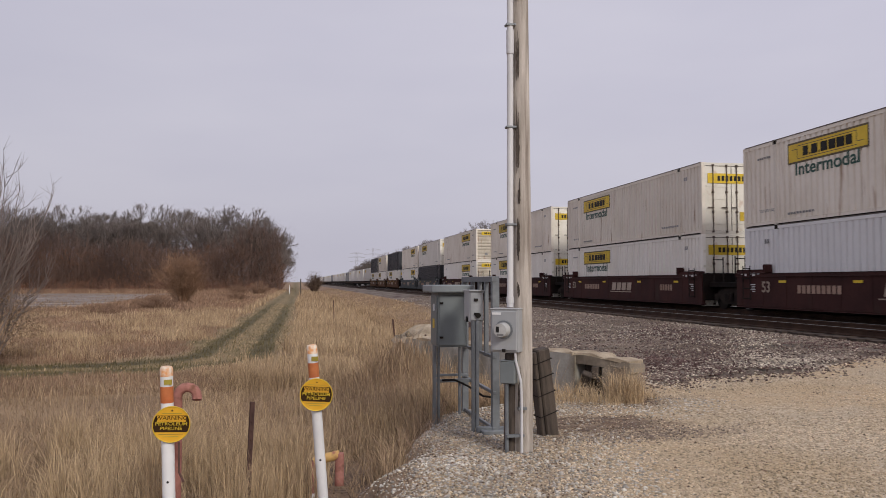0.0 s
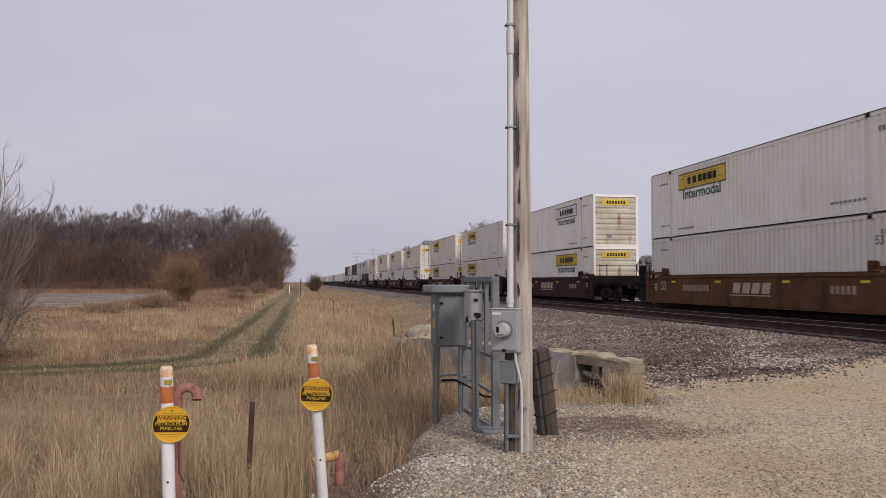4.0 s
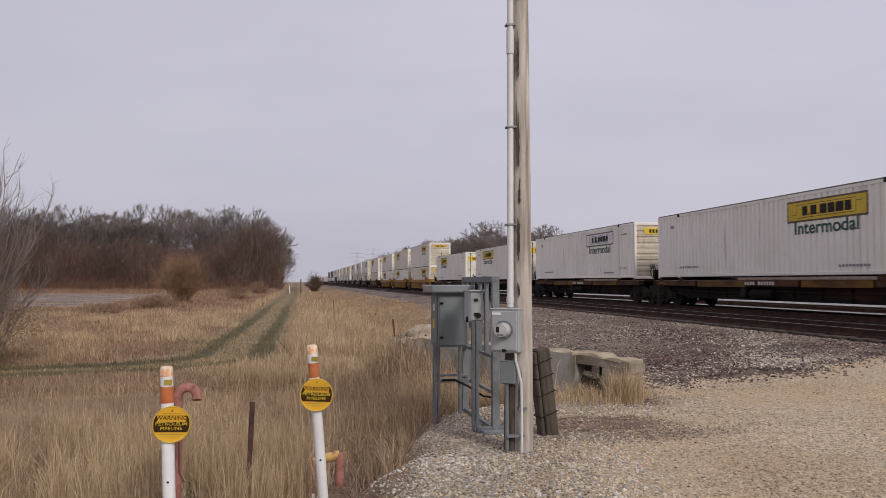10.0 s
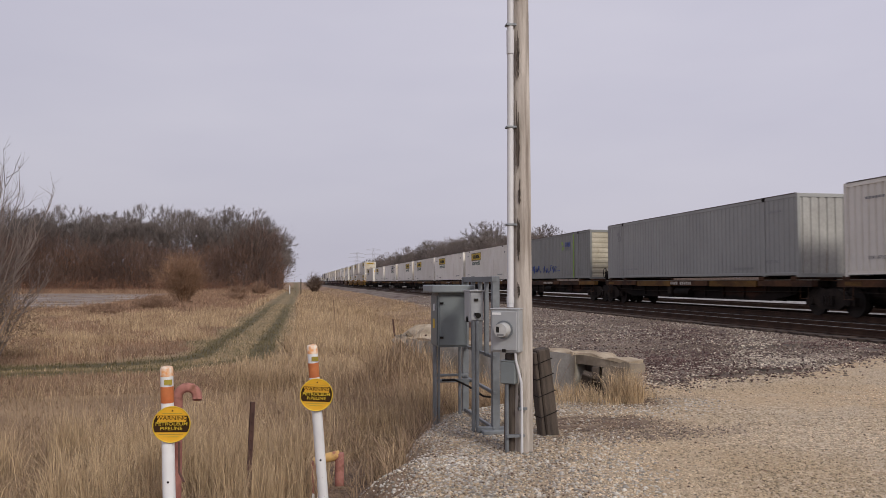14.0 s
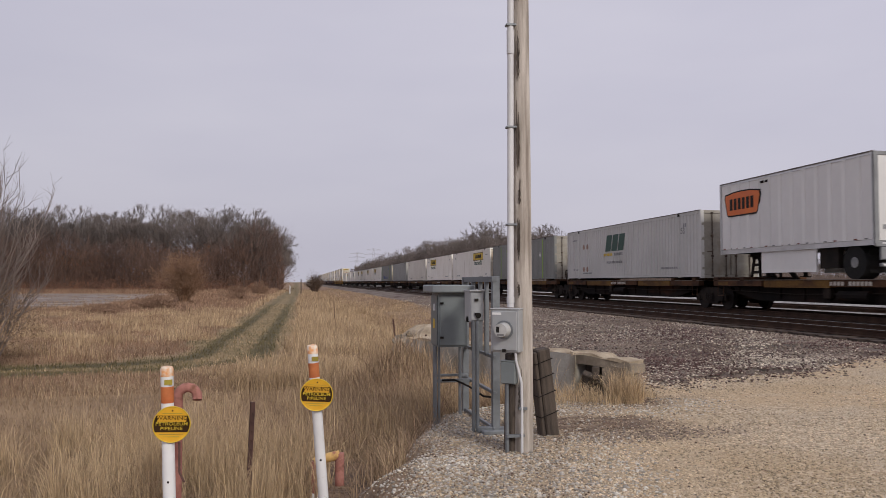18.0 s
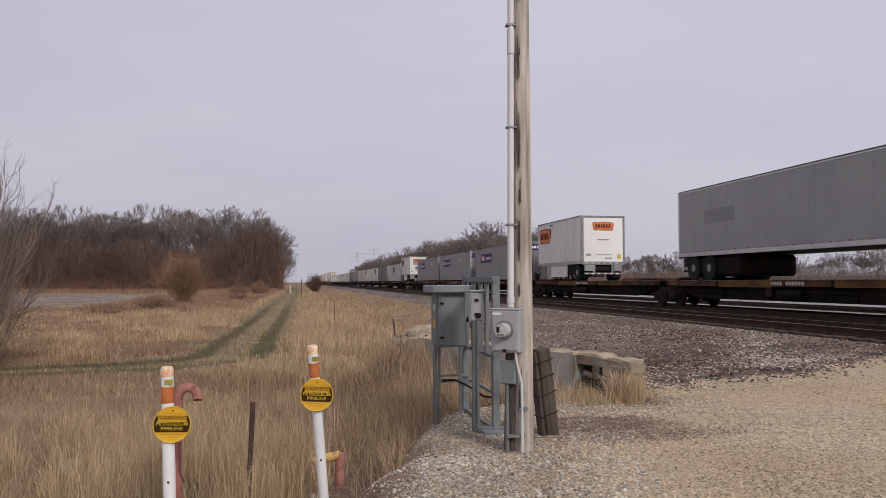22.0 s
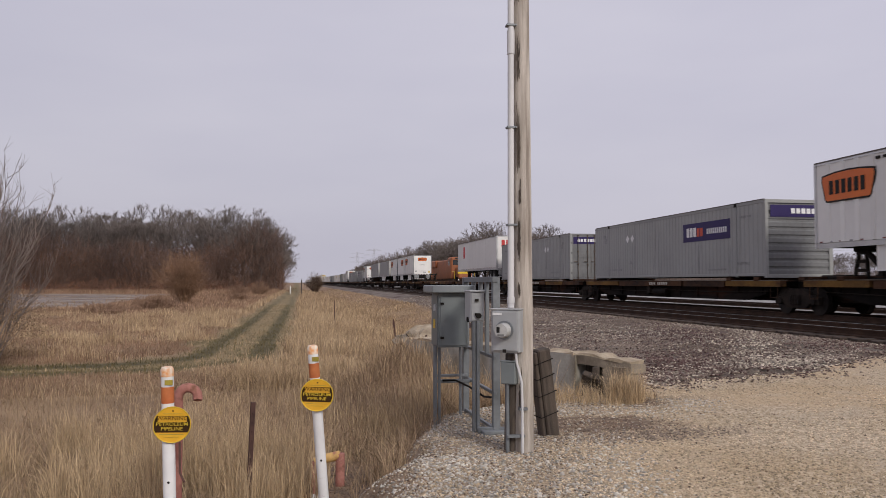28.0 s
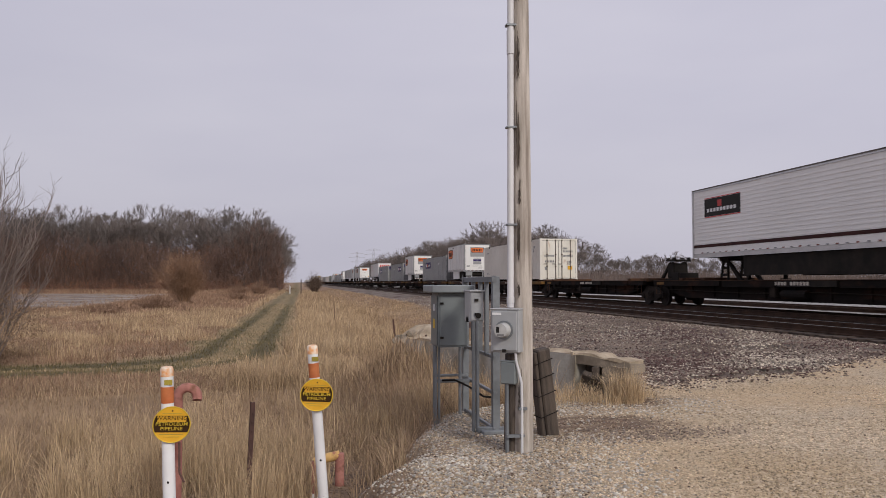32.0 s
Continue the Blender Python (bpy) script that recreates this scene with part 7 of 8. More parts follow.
def spine_wagon(label, paint, pitch, front_end, rear_end, hitch="", sooty=False):
    """One flat spine unit: a deep narrow beam, outriggers and a low deck edge."""
    w = thing("spine_wagon", label, "freight wagon")
    h = pitch / 2
    lo = -h + (0.35 if rear_end else 0.02)
    hi = h - (0.35 if front_end else 0.02)
    zt = 1.10
    part("centre_beam", Geo().box(-0.42, 0.42, lo, hi, 0.37, zt - 0.05, 0.02), M_SILL, w, "black centre beam")
    cuts = [lo + 0.5, -5.6, -2.2, 1.0, 4.6, hi - 0.5]
    tones = (paint, M_YELD, paint, M_YELD, paint) if int(pitch * 2) % 3 else (M_YELD, paint, paint, paint, M_YELD)
    if sooty:
        tones = (M_SILL, M_SILL, M_STEEL, M_SILL, M_SILL)
    for s in (-1, 1):
        for k in range(5):
            drop = (0.0, 0.02, 0.0, 0.035, 0.0)[k]
            part("deck_edge", Geo().box(s * 1.05, s * (1.25 - 0.02 * (k % 2)), cuts[k] + 0.06, cuts[k + 1] - 0.06, zt - 0.22 - drop, zt - 0.015, 0.012), tones[k], w)
        part("deck_lip", Geo().box(s * 0.98, s * 1.256, lo + 0.55, hi - 0.55, zt - 0.013, zt + 0.01), M_DECK if sooty else M_DUST, w, "worn deck lip")
        g = Geo()
        for i in range(4):
            g.box(s * 1.252, s * 1.258, 0.9 - i * 0.17, 1.02 - i * 0.17, zt - 0.18, zt - 0.06)
        for i in range(6):
            g.box(s * 1.252, s * 1.258, 0.05 - i * 0.17, 0.17 - i * 0.17, zt - 0.18, zt - 0.06)
        part("lettering", g, M_CREAMMARK, w, "pale reporting mark as plain bars")
        part("end_patch", Geo().box(s * 1.252, s * 1.257, hi - 1.6, hi - 0.9, zt - 0.18, zt - 0.06), M_YELD, w, "small yellow patch")
        out = [(lo + 1.6, zt - 0.24), (lo + 1.8, 0.62), (lo + 3.2, 0.37), (hi - 3.2, 0.37), (hi - 1.8, 0.62), (hi - 1.6, zt - 0.24)]
        part("side_sill", Geo().extrude(out, 'x', s * 0.92, s * 1.0), M_SILL, w, "black rust-streaked side sill")
        g = Geo()
        for i in range(11):
            y = lo + 2.0 + i * (hi - lo - 4.0) / 10
            g.box(s * 0.99, s * 1.06, y - 0.03, y + 0.03, 0.45 if 1 < i < 9 else 0.64, zt - 0.22)
        part("sill_ribs", g, M_SILL, w)
        part("brake_pipe", Geo().tube([(s * 1.05, lo + 1.2, 0.72), (s * 1.07, -4.0, 0.66), (s * 1.07, -1.0, 0.7), (s * 1.07, 3.0, 0.62), (s * 1.05, hi - 1.2, 0.72)], 0.018, 6), M_TRUCK, w, "grimy brake pipe")
        for y in (lo + 1.0, hi - 1.0):
            st = Geo().tube([(s * 1.2, y - 0.2, zt - 0.2), (s * 1.22, y - 0.2, 0.5), (s * 1.22, y + 0.2, 0.5), (s * 1.2, y + 0.2, zt - 0.2)], 0.016, 6)
            part("step_iron", st, M_DECK, w)
        g = Geo()
        for i in range(9):
            y = lo + 0.9 + i * (hi - lo - 1.8) / 8
            g.box(s * 0.4, s * 1.2, y - 0.08, y + 0.08, zt - 0.22, zt - 0.02)
        part("outriggers", g, M_SILL, w)
    part("brake_reservoir", Geo().cyl((-1.12, -0.6, 0.6), (-1.12, 0.7, 0.6), 0.17, n=12), M_SILL, w, "black air reservoir")
    part("brake_valve", Geo().box(-1.2, -1.02, 1.1, 1.45, 0.5, 0.85, 0.03), M_TRUCK, w)
    part("slack_adjuster", Geo().cyl((-0.7, -6.5, 0.42), (-0.7, -3.2, 0.42), 0.05, n=8), M_TRUCK, w)
    part("deck", Geo().box(-1.06, 1.06, lo + 0.7, hi - 0.7, zt - 0.04, zt - 0.01), paint, w)
    for y in (-7.75, -5.9, 5.9, 7.75):
        part("saddle", Geo().box(-1.28, 1.28, y - 0.16, y + 0.16, zt - 0.02, zt + 0.115, 0.02), paint, w)
    if hitch:
        k = h - 0.5
        if hitch == "up":
            g = Geo()
            for sx in (-0.3, 0.3):
                g.extrude([(k + 0.95, zt), (k + 1.2, zt), (k + 0.12, zt + 0.86), (k - 0.04, zt + 0.86)], 'x', sx - 0.05, sx + 0.05)
                g.extrude([(k - 0.34, zt), (k - 0.12, zt), (k - 0.02, zt + 0.86), (k - 0.16, zt + 0.86)], 'x', sx - 0.06, sx + 0.06)
                g.cyl((sx, k - 0.45, zt + 0.22), (sx, k + 0.2, zt + 0.22), 0.06, n=8)
            for z in (0.2, 0.45, 0.7):
                g.box(-0.3, 0.3, k - 0.24 + 0.15 * z, k - 0.14 + 0.15 * z, zt + z, zt + z + 0.07)
            g.extrude([(k - 0.42, zt + 0.86), (k - 0.44, zt + 0.95), (k + 0.30, zt + 0.99), (k + 0.36, zt + 0.89)], 'x', -0.42, 0.42)
            for sx in (-0.36, 0.36):
                g.box(sx - 0.06, sx + 0.06, k - 0.46, k - 0.24, zt + 0.92, zt + 1.06, 0.02)
                g.box(sx - 0.06, sx + 0.06, k + 0.16, k + 0.34, zt + 0.95, zt + 1.05, 0.02)
            if sooty:
                g.box(-0.5, 0.5, k - 1.0, k - 0.5, zt, zt + 0.36, 0.03)
                g.box(-0.35, 0.35, k - 0.3, k + 0.35, zt + 0.1, zt + 0.8, 0.04)
            g.box(-0.36, 0.36, k - 0.5, k + 1.3, zt, zt + 0.09, 0.03)
            part("trailer_hitch", g, M_STEEL, w, "raised trailer hitch, oily dark steel")
        else:
            part("trailer_hitch", Geo().box(-0.45, 0.45, k - 1.1, k + 0.2, zt, zt + 0.16, 0.05), M_STEEL, w, "folded trailer hitch")
    truck(w, -h + (1.3 if rear_end else 0.0))
    if front_end:
        truck(w, h - 1.3)
        g = Geo().tube([(-1.08, (h - 0.32) + 0.26 * math.cos(a), 1.5 + 0.26 * math.sin(a)) for a in np.linspace(0, 2 * math.pi, 17)], 0.02, 6)
        for a in (0, 1.57):
            g.cyl((-1.08, (h - 0.32) - 0.26 * math.cos(a), 1.5 - 0.26 * math.sin(a)), (-1.08, (h - 0.32) + 0.26 * math.cos(a), 1.5 + 0.26 * math.sin(a)), 0.014, n=5)
        part("hand_brake", g, M_STEEL, w, "spoked hand brake wheel")
        part("brake_stand", Geo().box(-1.05, -0.8, h - 0.4, h - 0.25, 0.9, 1.6, 0.02), M_STEEL, w)
    if rear_end:
        part("coupler", Geo().box(-0.12, 0.12, -h - 0.35, -h + 0.3, 0.66, 0.9, 0.03), M_STEEL, w)
    return w


def trailer(label, paint, length, style="", notices=False):
    """A road trailer on its wheels: nose at +y, base z 0 is the deck."""
    c = thing("semi_trailer", label, "trailer")
    h, z0, z1 = length / 2, 0.98, 3.74 if length > 12 else (3.66 if notices else 3.76)
    bw = 1.3
    for s in (-1, 1):
        g = Geo().box(s * (bw - 0.05), s * bw, -h + 0.05, h - 0.05, z0 + 0.1, z1 - 0.05)
        n = 1 if style == "reefer" else int(length / (0.61 if style == "orange" else 1.22))
        part("side_wall", g, paint, c)
        seam = Geo().extrude([(0, -0.10), (0, 0.10), (s * 0.036, 0.075), (s * 0.036, -0.075)] if style == "orange" else [(0, -0.03), (0, 0.03), (s * 0.005, 0.02), (s * 0.005, -0.02)], 'z', z0 + 0.17, z1 - 0.1).mesh("panel_seam", paint)
        for i in range(1, n):
            part("panel_seam", seam, paint, c, at=pose(s * bw, -h + i * length / n, 0))
        part("bottom_rail", Geo().box(s * (bw - 0.08), s * (bw + 0.012), -h + 0.02, h - 0.02, z0, z0 + 0.16, 0.01), M_ALU, c, "dull aluminium rail with rivets")
        part("top_rail", Geo().box(s * (bw - 0.06), s * (bw + 0.012), -h + 0.02, h - 0.02, z1 - 0.1, z1 - 0.03, 0.01), M_ALU, c)
        part("roof_lip", Geo().box(s * (bw - 0.06), s * (bw + 0.016), -h + 0.02, h - 0.02, z1 - 0.03, z1 + 0.01, 0.008), M_LIP, c, "dark roof lip")
        for y in (-h + 0.05, h - 0.05):
            part("corner_post", Geo().box(s * (bw - 0.1), s * (bw + 0.01), y - 0.05, y + 0.05, z0, z1, 0.02), M_ALU, c)
        for k in (0, 1):
            g = Geo()
            for i in range(int(length / 0.9)):
                y = -h + 0.3 + i * 0.9 + 0.45 * k
                g.box(s * (bw + 0.012), s * (bw + 0.018), y, y + 0.13, z0 + 0.17, z0 + 0.21)
            part("reflector_strip", g, M_REDD if k else M_MARK, c)
    part("roof", Geo().box(-bw + 0.02, bw - 0.02, -h + 0.03, h - 0.03, z1 - 0.05, z1 - 0.01), paint, c)
    part("floor", Geo().box(-bw + 0.05, bw - 0.05, -h + 0.05, h - 0.05, z0 + 0.02, z0 + 0.15), M_STEEL, c)
    part("nose_wall", Geo().box(-bw + 0.08, bw - 0.08, h - 0.06, h - 0.01, z0 + 0.1, z1 - 0.05), M_TNOSE if style[:4] == "grey" else paint, c)
    if style[:4] == "grey":
        part("nose_placard", Geo().box(-0.17, 0.17, -0.006, 0.006, -0.17, 0.17, 0, pose(-0.55, h - 0.008, z0 + 0.95, 0, 45, 0)), M_PALE, c, "white diamond placard")
        part("nose_box", Geo().box(0.45, 0.72, h - 0.02, h + 0.02, z0 + 0.35, z0 + 0.75, 0.01), M_TGREY, c)
        g = Geo()
        for i in range(9):
            g.box(-0.75 + i * 0.1, -0.69 + i * 0.1, h - 0.02, h - 0.004, z1 - 0.48, z1 - 0.32)
        part("nose_marks", g, M_MARK, c)
    for s in (-1, 1):
        x0, x1 = sorted((s * 0.01, s * (bw - 0.1)))
        if style == "orange":
            x0, x1 = (-bw + 0.1, bw - 0.1)
        if s < 0 or style != "orange":
            d = part("rear_door", Geo().box(x0, x1, -h + 0.01, -h + 0.05, z0 + 0.12, z1 - 0.12, 0.01), M_TRAILER if style[:4] != "grey" else paint, c)
        if style != "orange":
            part("locking_rod", Geo().cyl((s * 0.3, -h - 0.015, z0 + 0.1), (s * 0.3, -h - 0.015, z1 - 0.1), 0.013, n=6), M_TRAILER if style[:4] != "grey" else paint, d)
        part("tail_lamp", Geo().box(s * 0.78, s * 1.08, -h - 0.01, -h + 0.03, z0 - 0.01, z0 + 0.05), M_REDD, c, "red tail lamps")
        part("bumper_post", Geo().box(s * 0.55 - 0.05, s * 0.55 + 0.05, -h, -h + 0.1, 0.4, z0), M_GFRAME, c)
        part("mud_flap", Geo().box(s * 0.8 - 0.3, s * 0.8 + 0.3, -h + 0.5, -h + 0.52, 0.2, 0.9), M_RUBBER, c)
    frame_paint = M_GFRAME if style == "orange" else M_ALU
    part("rear_frame", Geo().box(-bw, bw, -h - 0.012, -h + 0.06, z1 - 0.12, z1 - 0.01, 0.01), frame_paint, c)
    part("rear_sill", Geo().box(-bw, bw, -h - 0.012, -h + 0.06, z0 - 0.05, z0 + 0.10, 0.01), frame_paint, c)
    for s in (-1, 1):
        part("door_post", Geo().box(s * (bw - 0.10), s * (bw + 0.012), -h - 0.014, -h + 0.06, z0 - 0.03, z1 - 0.02, 0.01), frame_paint, c, "grey door frame post")
        part("lamp_bracket", Geo().box(s * 0.62, s * 1.12, -h - 0.02, -h + 0.06, z0 - 0.42, z0 - 0.06, 0.02), frame_paint, c)
    part("rear_bumper", Geo().box(-1.15, 1.15, -h - 0.05, -h + 0.07, 0.36, 0.47, 0.02), frame_paint, c, "underride bumper with red and white strips")
    for k in (0, 1):
        g = Geo()
        for i in range(6):
            g.box(-1.1 + 0.37 * i + 0.18 * k, -0.95 + 0.37 * i + 0.18 * k, -h - 0.056, -h - 0.049, 0.39, 0.44)
            g.box(-1.1 + 0.37 * i + 0.18 * k, -0.98 + 0.37 * i + 0.18 * k, -h - 0.018, -h - 0.011, z0 + 0.03, z0 + 0.07)
        part("conspicuity_tape", g, M_REDD if k else M_PALE, c)
    part("chassis_box", Geo().box(-0.5, 0.5, -h + 0.12, -h + 0.5, 0.55, z0 - 0.1, 0.05), M_STEEL, c, "dark underside fittings")
    axles = (-h + 1.15, -h + 2.4) if length > 12 else (-h + 0.95,)
    for y in axles:
        part("axle", Geo().cyl((-0.9, y, 0.5), (0.9, y, 0.5), 0.07, n=8), M_STEEL, c)
        for s in (-1, 1):
            wv = Geo()
            wv.cyl((s * 0.72, y, 0.5), (s * 1.25, y, 0.5), 0.5, n=22)
            wh = part("wheel", wv, M_RUBBER, c, "black twin tyres")
            part("rim", Geo().cyl((s * 1.2, y, 0.5), (s * 1.258, y, 0.5), 0.22, 0.15, n=16), M_GRIM, wh)
    part("subframe", Geo().box(-0.5, 0.5, axles[0] - 0.6, axles[-1] + 0.8, 0.62, z0, 0.02), M_STEEL, c)
    k = h - (3.2 if length > 12 else 2.2)
    for s in (-1, 1):
        part("landing_leg", Geo().box(s * 0.75 - 0.06, s * 0.75 + 0.06, k - 0.06, k + 0.06, 0.12, z0, 0.01), M_STEEL, c)
        part("landing_foot", Geo().box(s * 0.75 - 0.14, s * 0.75 + 0.14, k - 0.14, k + 0.14, 0.1, 0.14), M_STEEL, c)
    part("leg_brace", Geo().tube([(-0.75, k, 0.35), (0.75, k, 0.8)], 0.03, 6), M_STEEL, c)
    g = Geo()
    for sx in (-0.42, 0.42):
        for k0, k1 in ((-0.30, -0.15), (0.30, 0.13)):
            g.tube([(sx, h - 0.9 + k0, 0.0), (sx, h - 1.0 + k1, z0 - 0.06)], 0.055, 4)
        for f in (0.3, 0.58, 0.84):
            w = 0.3 - 0.15 * f
            g.box(sx - 0.04, sx + 0.04, h - 0.92 - w, h - 0.92 + w, f * z0 - 0.05, f * z0 + 0.05)
        g.extrude([(h - 2.3, 0.02), (h - 2.05, 0.02), (h - 1.05, z0 - 0.1), (h - 1.25, z0 - 0.1)], 'x', sx - 0.05, sx + 0.05)
    g.box(-0.5, 0.5, h - 1.35, h - 0.65, z0 - 0.12, z0 + 0.03, 0.03)
    g.box(-0.45, 0.45, h - 2.35, h - 0.5, 0.0, 0.07, 0.02)
    part("king_pin_stand", g, M_STEEL, c, "dark hitch struts under the nose")
    for s in (-1, 1):
        x = s * bw
        if style == "orange":
            part("side_skirt", Geo().box(s * 1.2, s * 1.24, -h + 2.7, h - 2.6, 0.25, z0, 0.01), M_TRAILER, c, "white side skirt")
            # dark box filling the gap between skirt and wheels
            part("tool_box", Geo().box(s * 1.0, s * 1.16, -h + 1.75, -h + 2.6, 0.35, z0, 0.02), M_STEEL, c)
            o = 0.45 if s < 0 else 1.75
            for grow, off, m, nm, lb in ((0.05, 0.040, M_DARK, "sign_rim", "dark rim of the panel"), (0.0, 0.044, M_SIGNO, "sign_panel", "orange company panel with dark marks")):
                out = [(h - o + grow, z1 - 0.50 + grow), (h - o - 0.55, z1 - 0.43 + grow), (h - o - 1.1, z1 - 0.41 + grow), (h - o - 1.65, z1 - 0.43 + grow), (h - o - 2.2 - grow, z1 - 0.50 + grow), (h - o - 2.23 - grow, z1 - 0.62), (h - o - 2.08 - grow, z1 - 1.2), (h - o - 2.0 - grow, z1 - 1.25 - grow), (h - o - 0.2 + grow, z1 - 1.25 - grow), (h - o - 0.12 + grow, z1 - 1.2), (h - o + 0.03 + grow, z1 - 0.62)]
                part(nm, Geo().extrude(out, 'x', x + s * 0.004, x + s * off), m, c, lb)
            bars_on_side(c, x + s * 0.038, s, h, o + 0.3, o + 1.95, z1 - 1.06, z1 - 0.64, 6, M_DARK, gap=0.35)
            for k in (0, 1):
                part("vent_plate", Geo().box(x, x + s * 0.044, h - 2.9 - 0.28 * k, h - 2.74 - 0.28 * k, z1 - 0.26, z1 - 0.18), M_STEEL, c)
        elif style == "greydark":
            if s < 0:
                part("air_fairing", Geo().box(-1.18, 1.18, -h + 0.9, -h + 4.6, 0.16, z0 - 0.02, 0.12), M_SILL, c, "black box round the wheels")
            side_film(c, x, s, h, 1.1, 2.1, z0 + 1.05, z0 + 2.1, "faded_patch", M_PATCH, "faded grey rectangle where a sign was")
            bars_on_side(c, x, s, h, 1.2, 2.1, z1 - 0.85, z1 - 0.68, 5, M_BLUE)
            side_film(c, x, s, h, 11.2, 13.4, z1 - 1.5, z1 - 0.95, "faded_patch", M_PATCH, "faded patch where a sign was")
        elif style == "grey":
            side_film(c, x, s, h, 1.1, 2.1, z0 + 1.05, z0 + 2.1, "faded_patch", M_PATCH, "faded grey rectangle where a sign was")
            bars_on_side(c, x, s, h, 1.2, 2.1, z1 - 0.85, z1 - 0.68, 5, M_BLUE)
            part("placard", Geo().cyl((x, h - 8.3, z0 + 0.45), (x + s * 0.01, h - 8.3, z0 + 0.45), 0.14, n=16), M_PALE, c)
            out = [(-h + 3.3, z0), (-h + 3.5, 0.28), (h - 7.4, 0.28), (h - 5.0, z0)]
            part("side_skirt", Geo().extrude(out, 'x', s * 1.18, s * 1.21), M_TRAILER, c, "white tapered side skirt")
        elif style == "reefer":
            side_film(c, x + s * 0.011, s, h, 1.0, 3.6, z1 - 1.15, z1 - 0.45, "sign_panel", M_DARK, "black company panel with pale marks")
            bars_on_side(c, x + s * 0.012, s, h, 1.2, 3.4, z1 - 0.98, z1 - 0.84, 9, M_PALE)
            for zz in (z1 - 1.19, z1 - 0.44):
                side_film(c, x + s * 0.011, s, h, 1.0, 3.6, zz, zz + 0.03, "sign_line", M_RED, "red line of the panel")
            side_film(c, x + s * 0.015, s, h, 2.0, 2.3, z1 - 0.8, z1 - 0.55, "emblem", M_RED)
            side_film(c, x + s * 0.006, s, h, 0.1, length - 0.1, z0 + 0.40, z0 + 0.52, "stripe", M_MAROON, "dark maroon stripe")
            g = Geo()
            for i in range(14):
                z = z0 + 0.56 + i * (z1 - z0 - 0.72) / 14
                g.box(x, x + s * 0.011, -h + 0.12, h - 0.12, z, z + 0.045)
            part("lying_ribs", g, paint, c)
            part("side_skirt", Geo().box(s * 1.18, s * 1.22, -h + 3.2, h - 3.6, 0.25, z0, 0.01), M_STEEL, c, "dark fuel tank and side skirt")
        elif style == "redmark":
            side_film(c, x, s, h, 2.6, 3.3, z1 - 1.5, z1 - 0.4, "emblem", M_RED, "red and dark emblem")
    if style == "orange" and notices:
        part("rear_patch", Geo().box(-0.68, 0.68, -h - 0.001, -h + 0.012, z1 - 1.25, z1 - 0.33), M_TGREY, c, "grey square behind the panel")
        part("rear_sticker", Geo().box(-0.4, 0.4, -h - 0.002, -h + 0.012, z1 - 2.0, z1 - 1.68), M_TGREY, c, "pale printed sticker")
        part("rear_sticker_head", Geo().box(-0.4, 0.4, -h - 0.002, -h + 0.012, z1 - 1.67, z1 - 1.5), M_SIGNP, c, "purple strip over a printed sticker")
    if style == "orange":
        out = [(-0.6, z1 - 0.42), (0.0, z1 - 0.37), (0.6, z1 - 0.42), (0.62, z1 - 0.5), (0.55, z1 - 0.8), (0.5, z1 - 0.83), (-0.5, z1 - 0.83), (-0.55, z1 - 0.8), (-0.62, z1 - 0.5)]
        part("rear_panel_rim", Geo().extrude([(x * 1.05, z1 - 0.6 + (z - z1 + 0.6) * 1.1) for x, z in out], 'y', -h - 0.004, -h + 0.01), M_DARK, c, "dark rim of the panel")
        part("rear_panel", Geo().extrude(out, 'y', -h - 0.007, -h + 0.01), M_SIGNO, c, "orange company panel on the doors")
        g = Geo()
        for i in range(6):
            g.box(-0.47 + i * 0.16, -0.37 + i * 0.16, -h - 0.012, -h, z1 - 0.72, z1 - 0.5)
        part("lettering", g, M_DARK, c)
        part("rear_notice", Geo().box(-0.36, 0.36, -h - 0.002, -h + 0.012, z1 - 1.42, z1 - 1.36), M_MARK, c)
        part("rear_bar_marks", Geo().box(-0.45, 0.5, -h - 0.004, -h + 0.012, z0 + 0.5, z0 + 0.54).box(0.1, 0.5, -h - 0.004, -h + 0.012, z0 + 0.3, z0 + 0.36).box(-1.05, -0.75, -h - 0.004, -h + 0.012, z0 + 0.45, z0 + 0.58), M_MARK, c)
        part("rear_plate", Geo().box(0.85, 1.05, -h - 0.004, -h + 0.012, z0 + 0.3, z0 + 0.55), M_SIGNY, c, "small yellow notice")
    if style == "redmark":
        g = Geo()
        for i in range(5):
            g.box(-0.9 + i * 0.4, -0.62 + i * 0.4, -h - 0.008, -h + 0.006, z1 - 0.9, z1 - 0.35)
        part("lettering", g, M_RED, c, "red marking")
    return c


M_NEWWHITE = mat("fresh_white_paint", (0.69, 0.69, 0.685), (0.75, 0.75, 0.745), 0.5, 0.45, fine=6, bump=0.03, rnd=0.05, amount=0.1)
M_WARMW = mat("ivory_container_paint", (0.68, 0.64, 0.565), (0.76, 0.725, 0.655), 0.5, 0.5, fine=6, bump=0.03, rnd=0.06, amount=0.12, streak=((0.45, 0.38, 0.29), (2.6, 2.6, 0.3), 0.66))
M_REEFER = mat("bright_white_reefer_skin", (0.80, 0.79, 0.765), (0.86, 0.85, 0.83), 0.4, 0.4, fine=5, bump=0.02, amount=0.08)
M_GFRAME = mat("grey_door_frame_paint", (0.17, 0.175, 0.18), (0.24, 0.245, 0.25), 2.0, 0.5, fine=12, bump=0.03, amount=0.2)
M_PATCH = mat("faded_sign_patch", (0.205, 0.208, 0.21), (0.24, 0.243, 0.245), 1.0, 0.5, fine=8, bump=0)
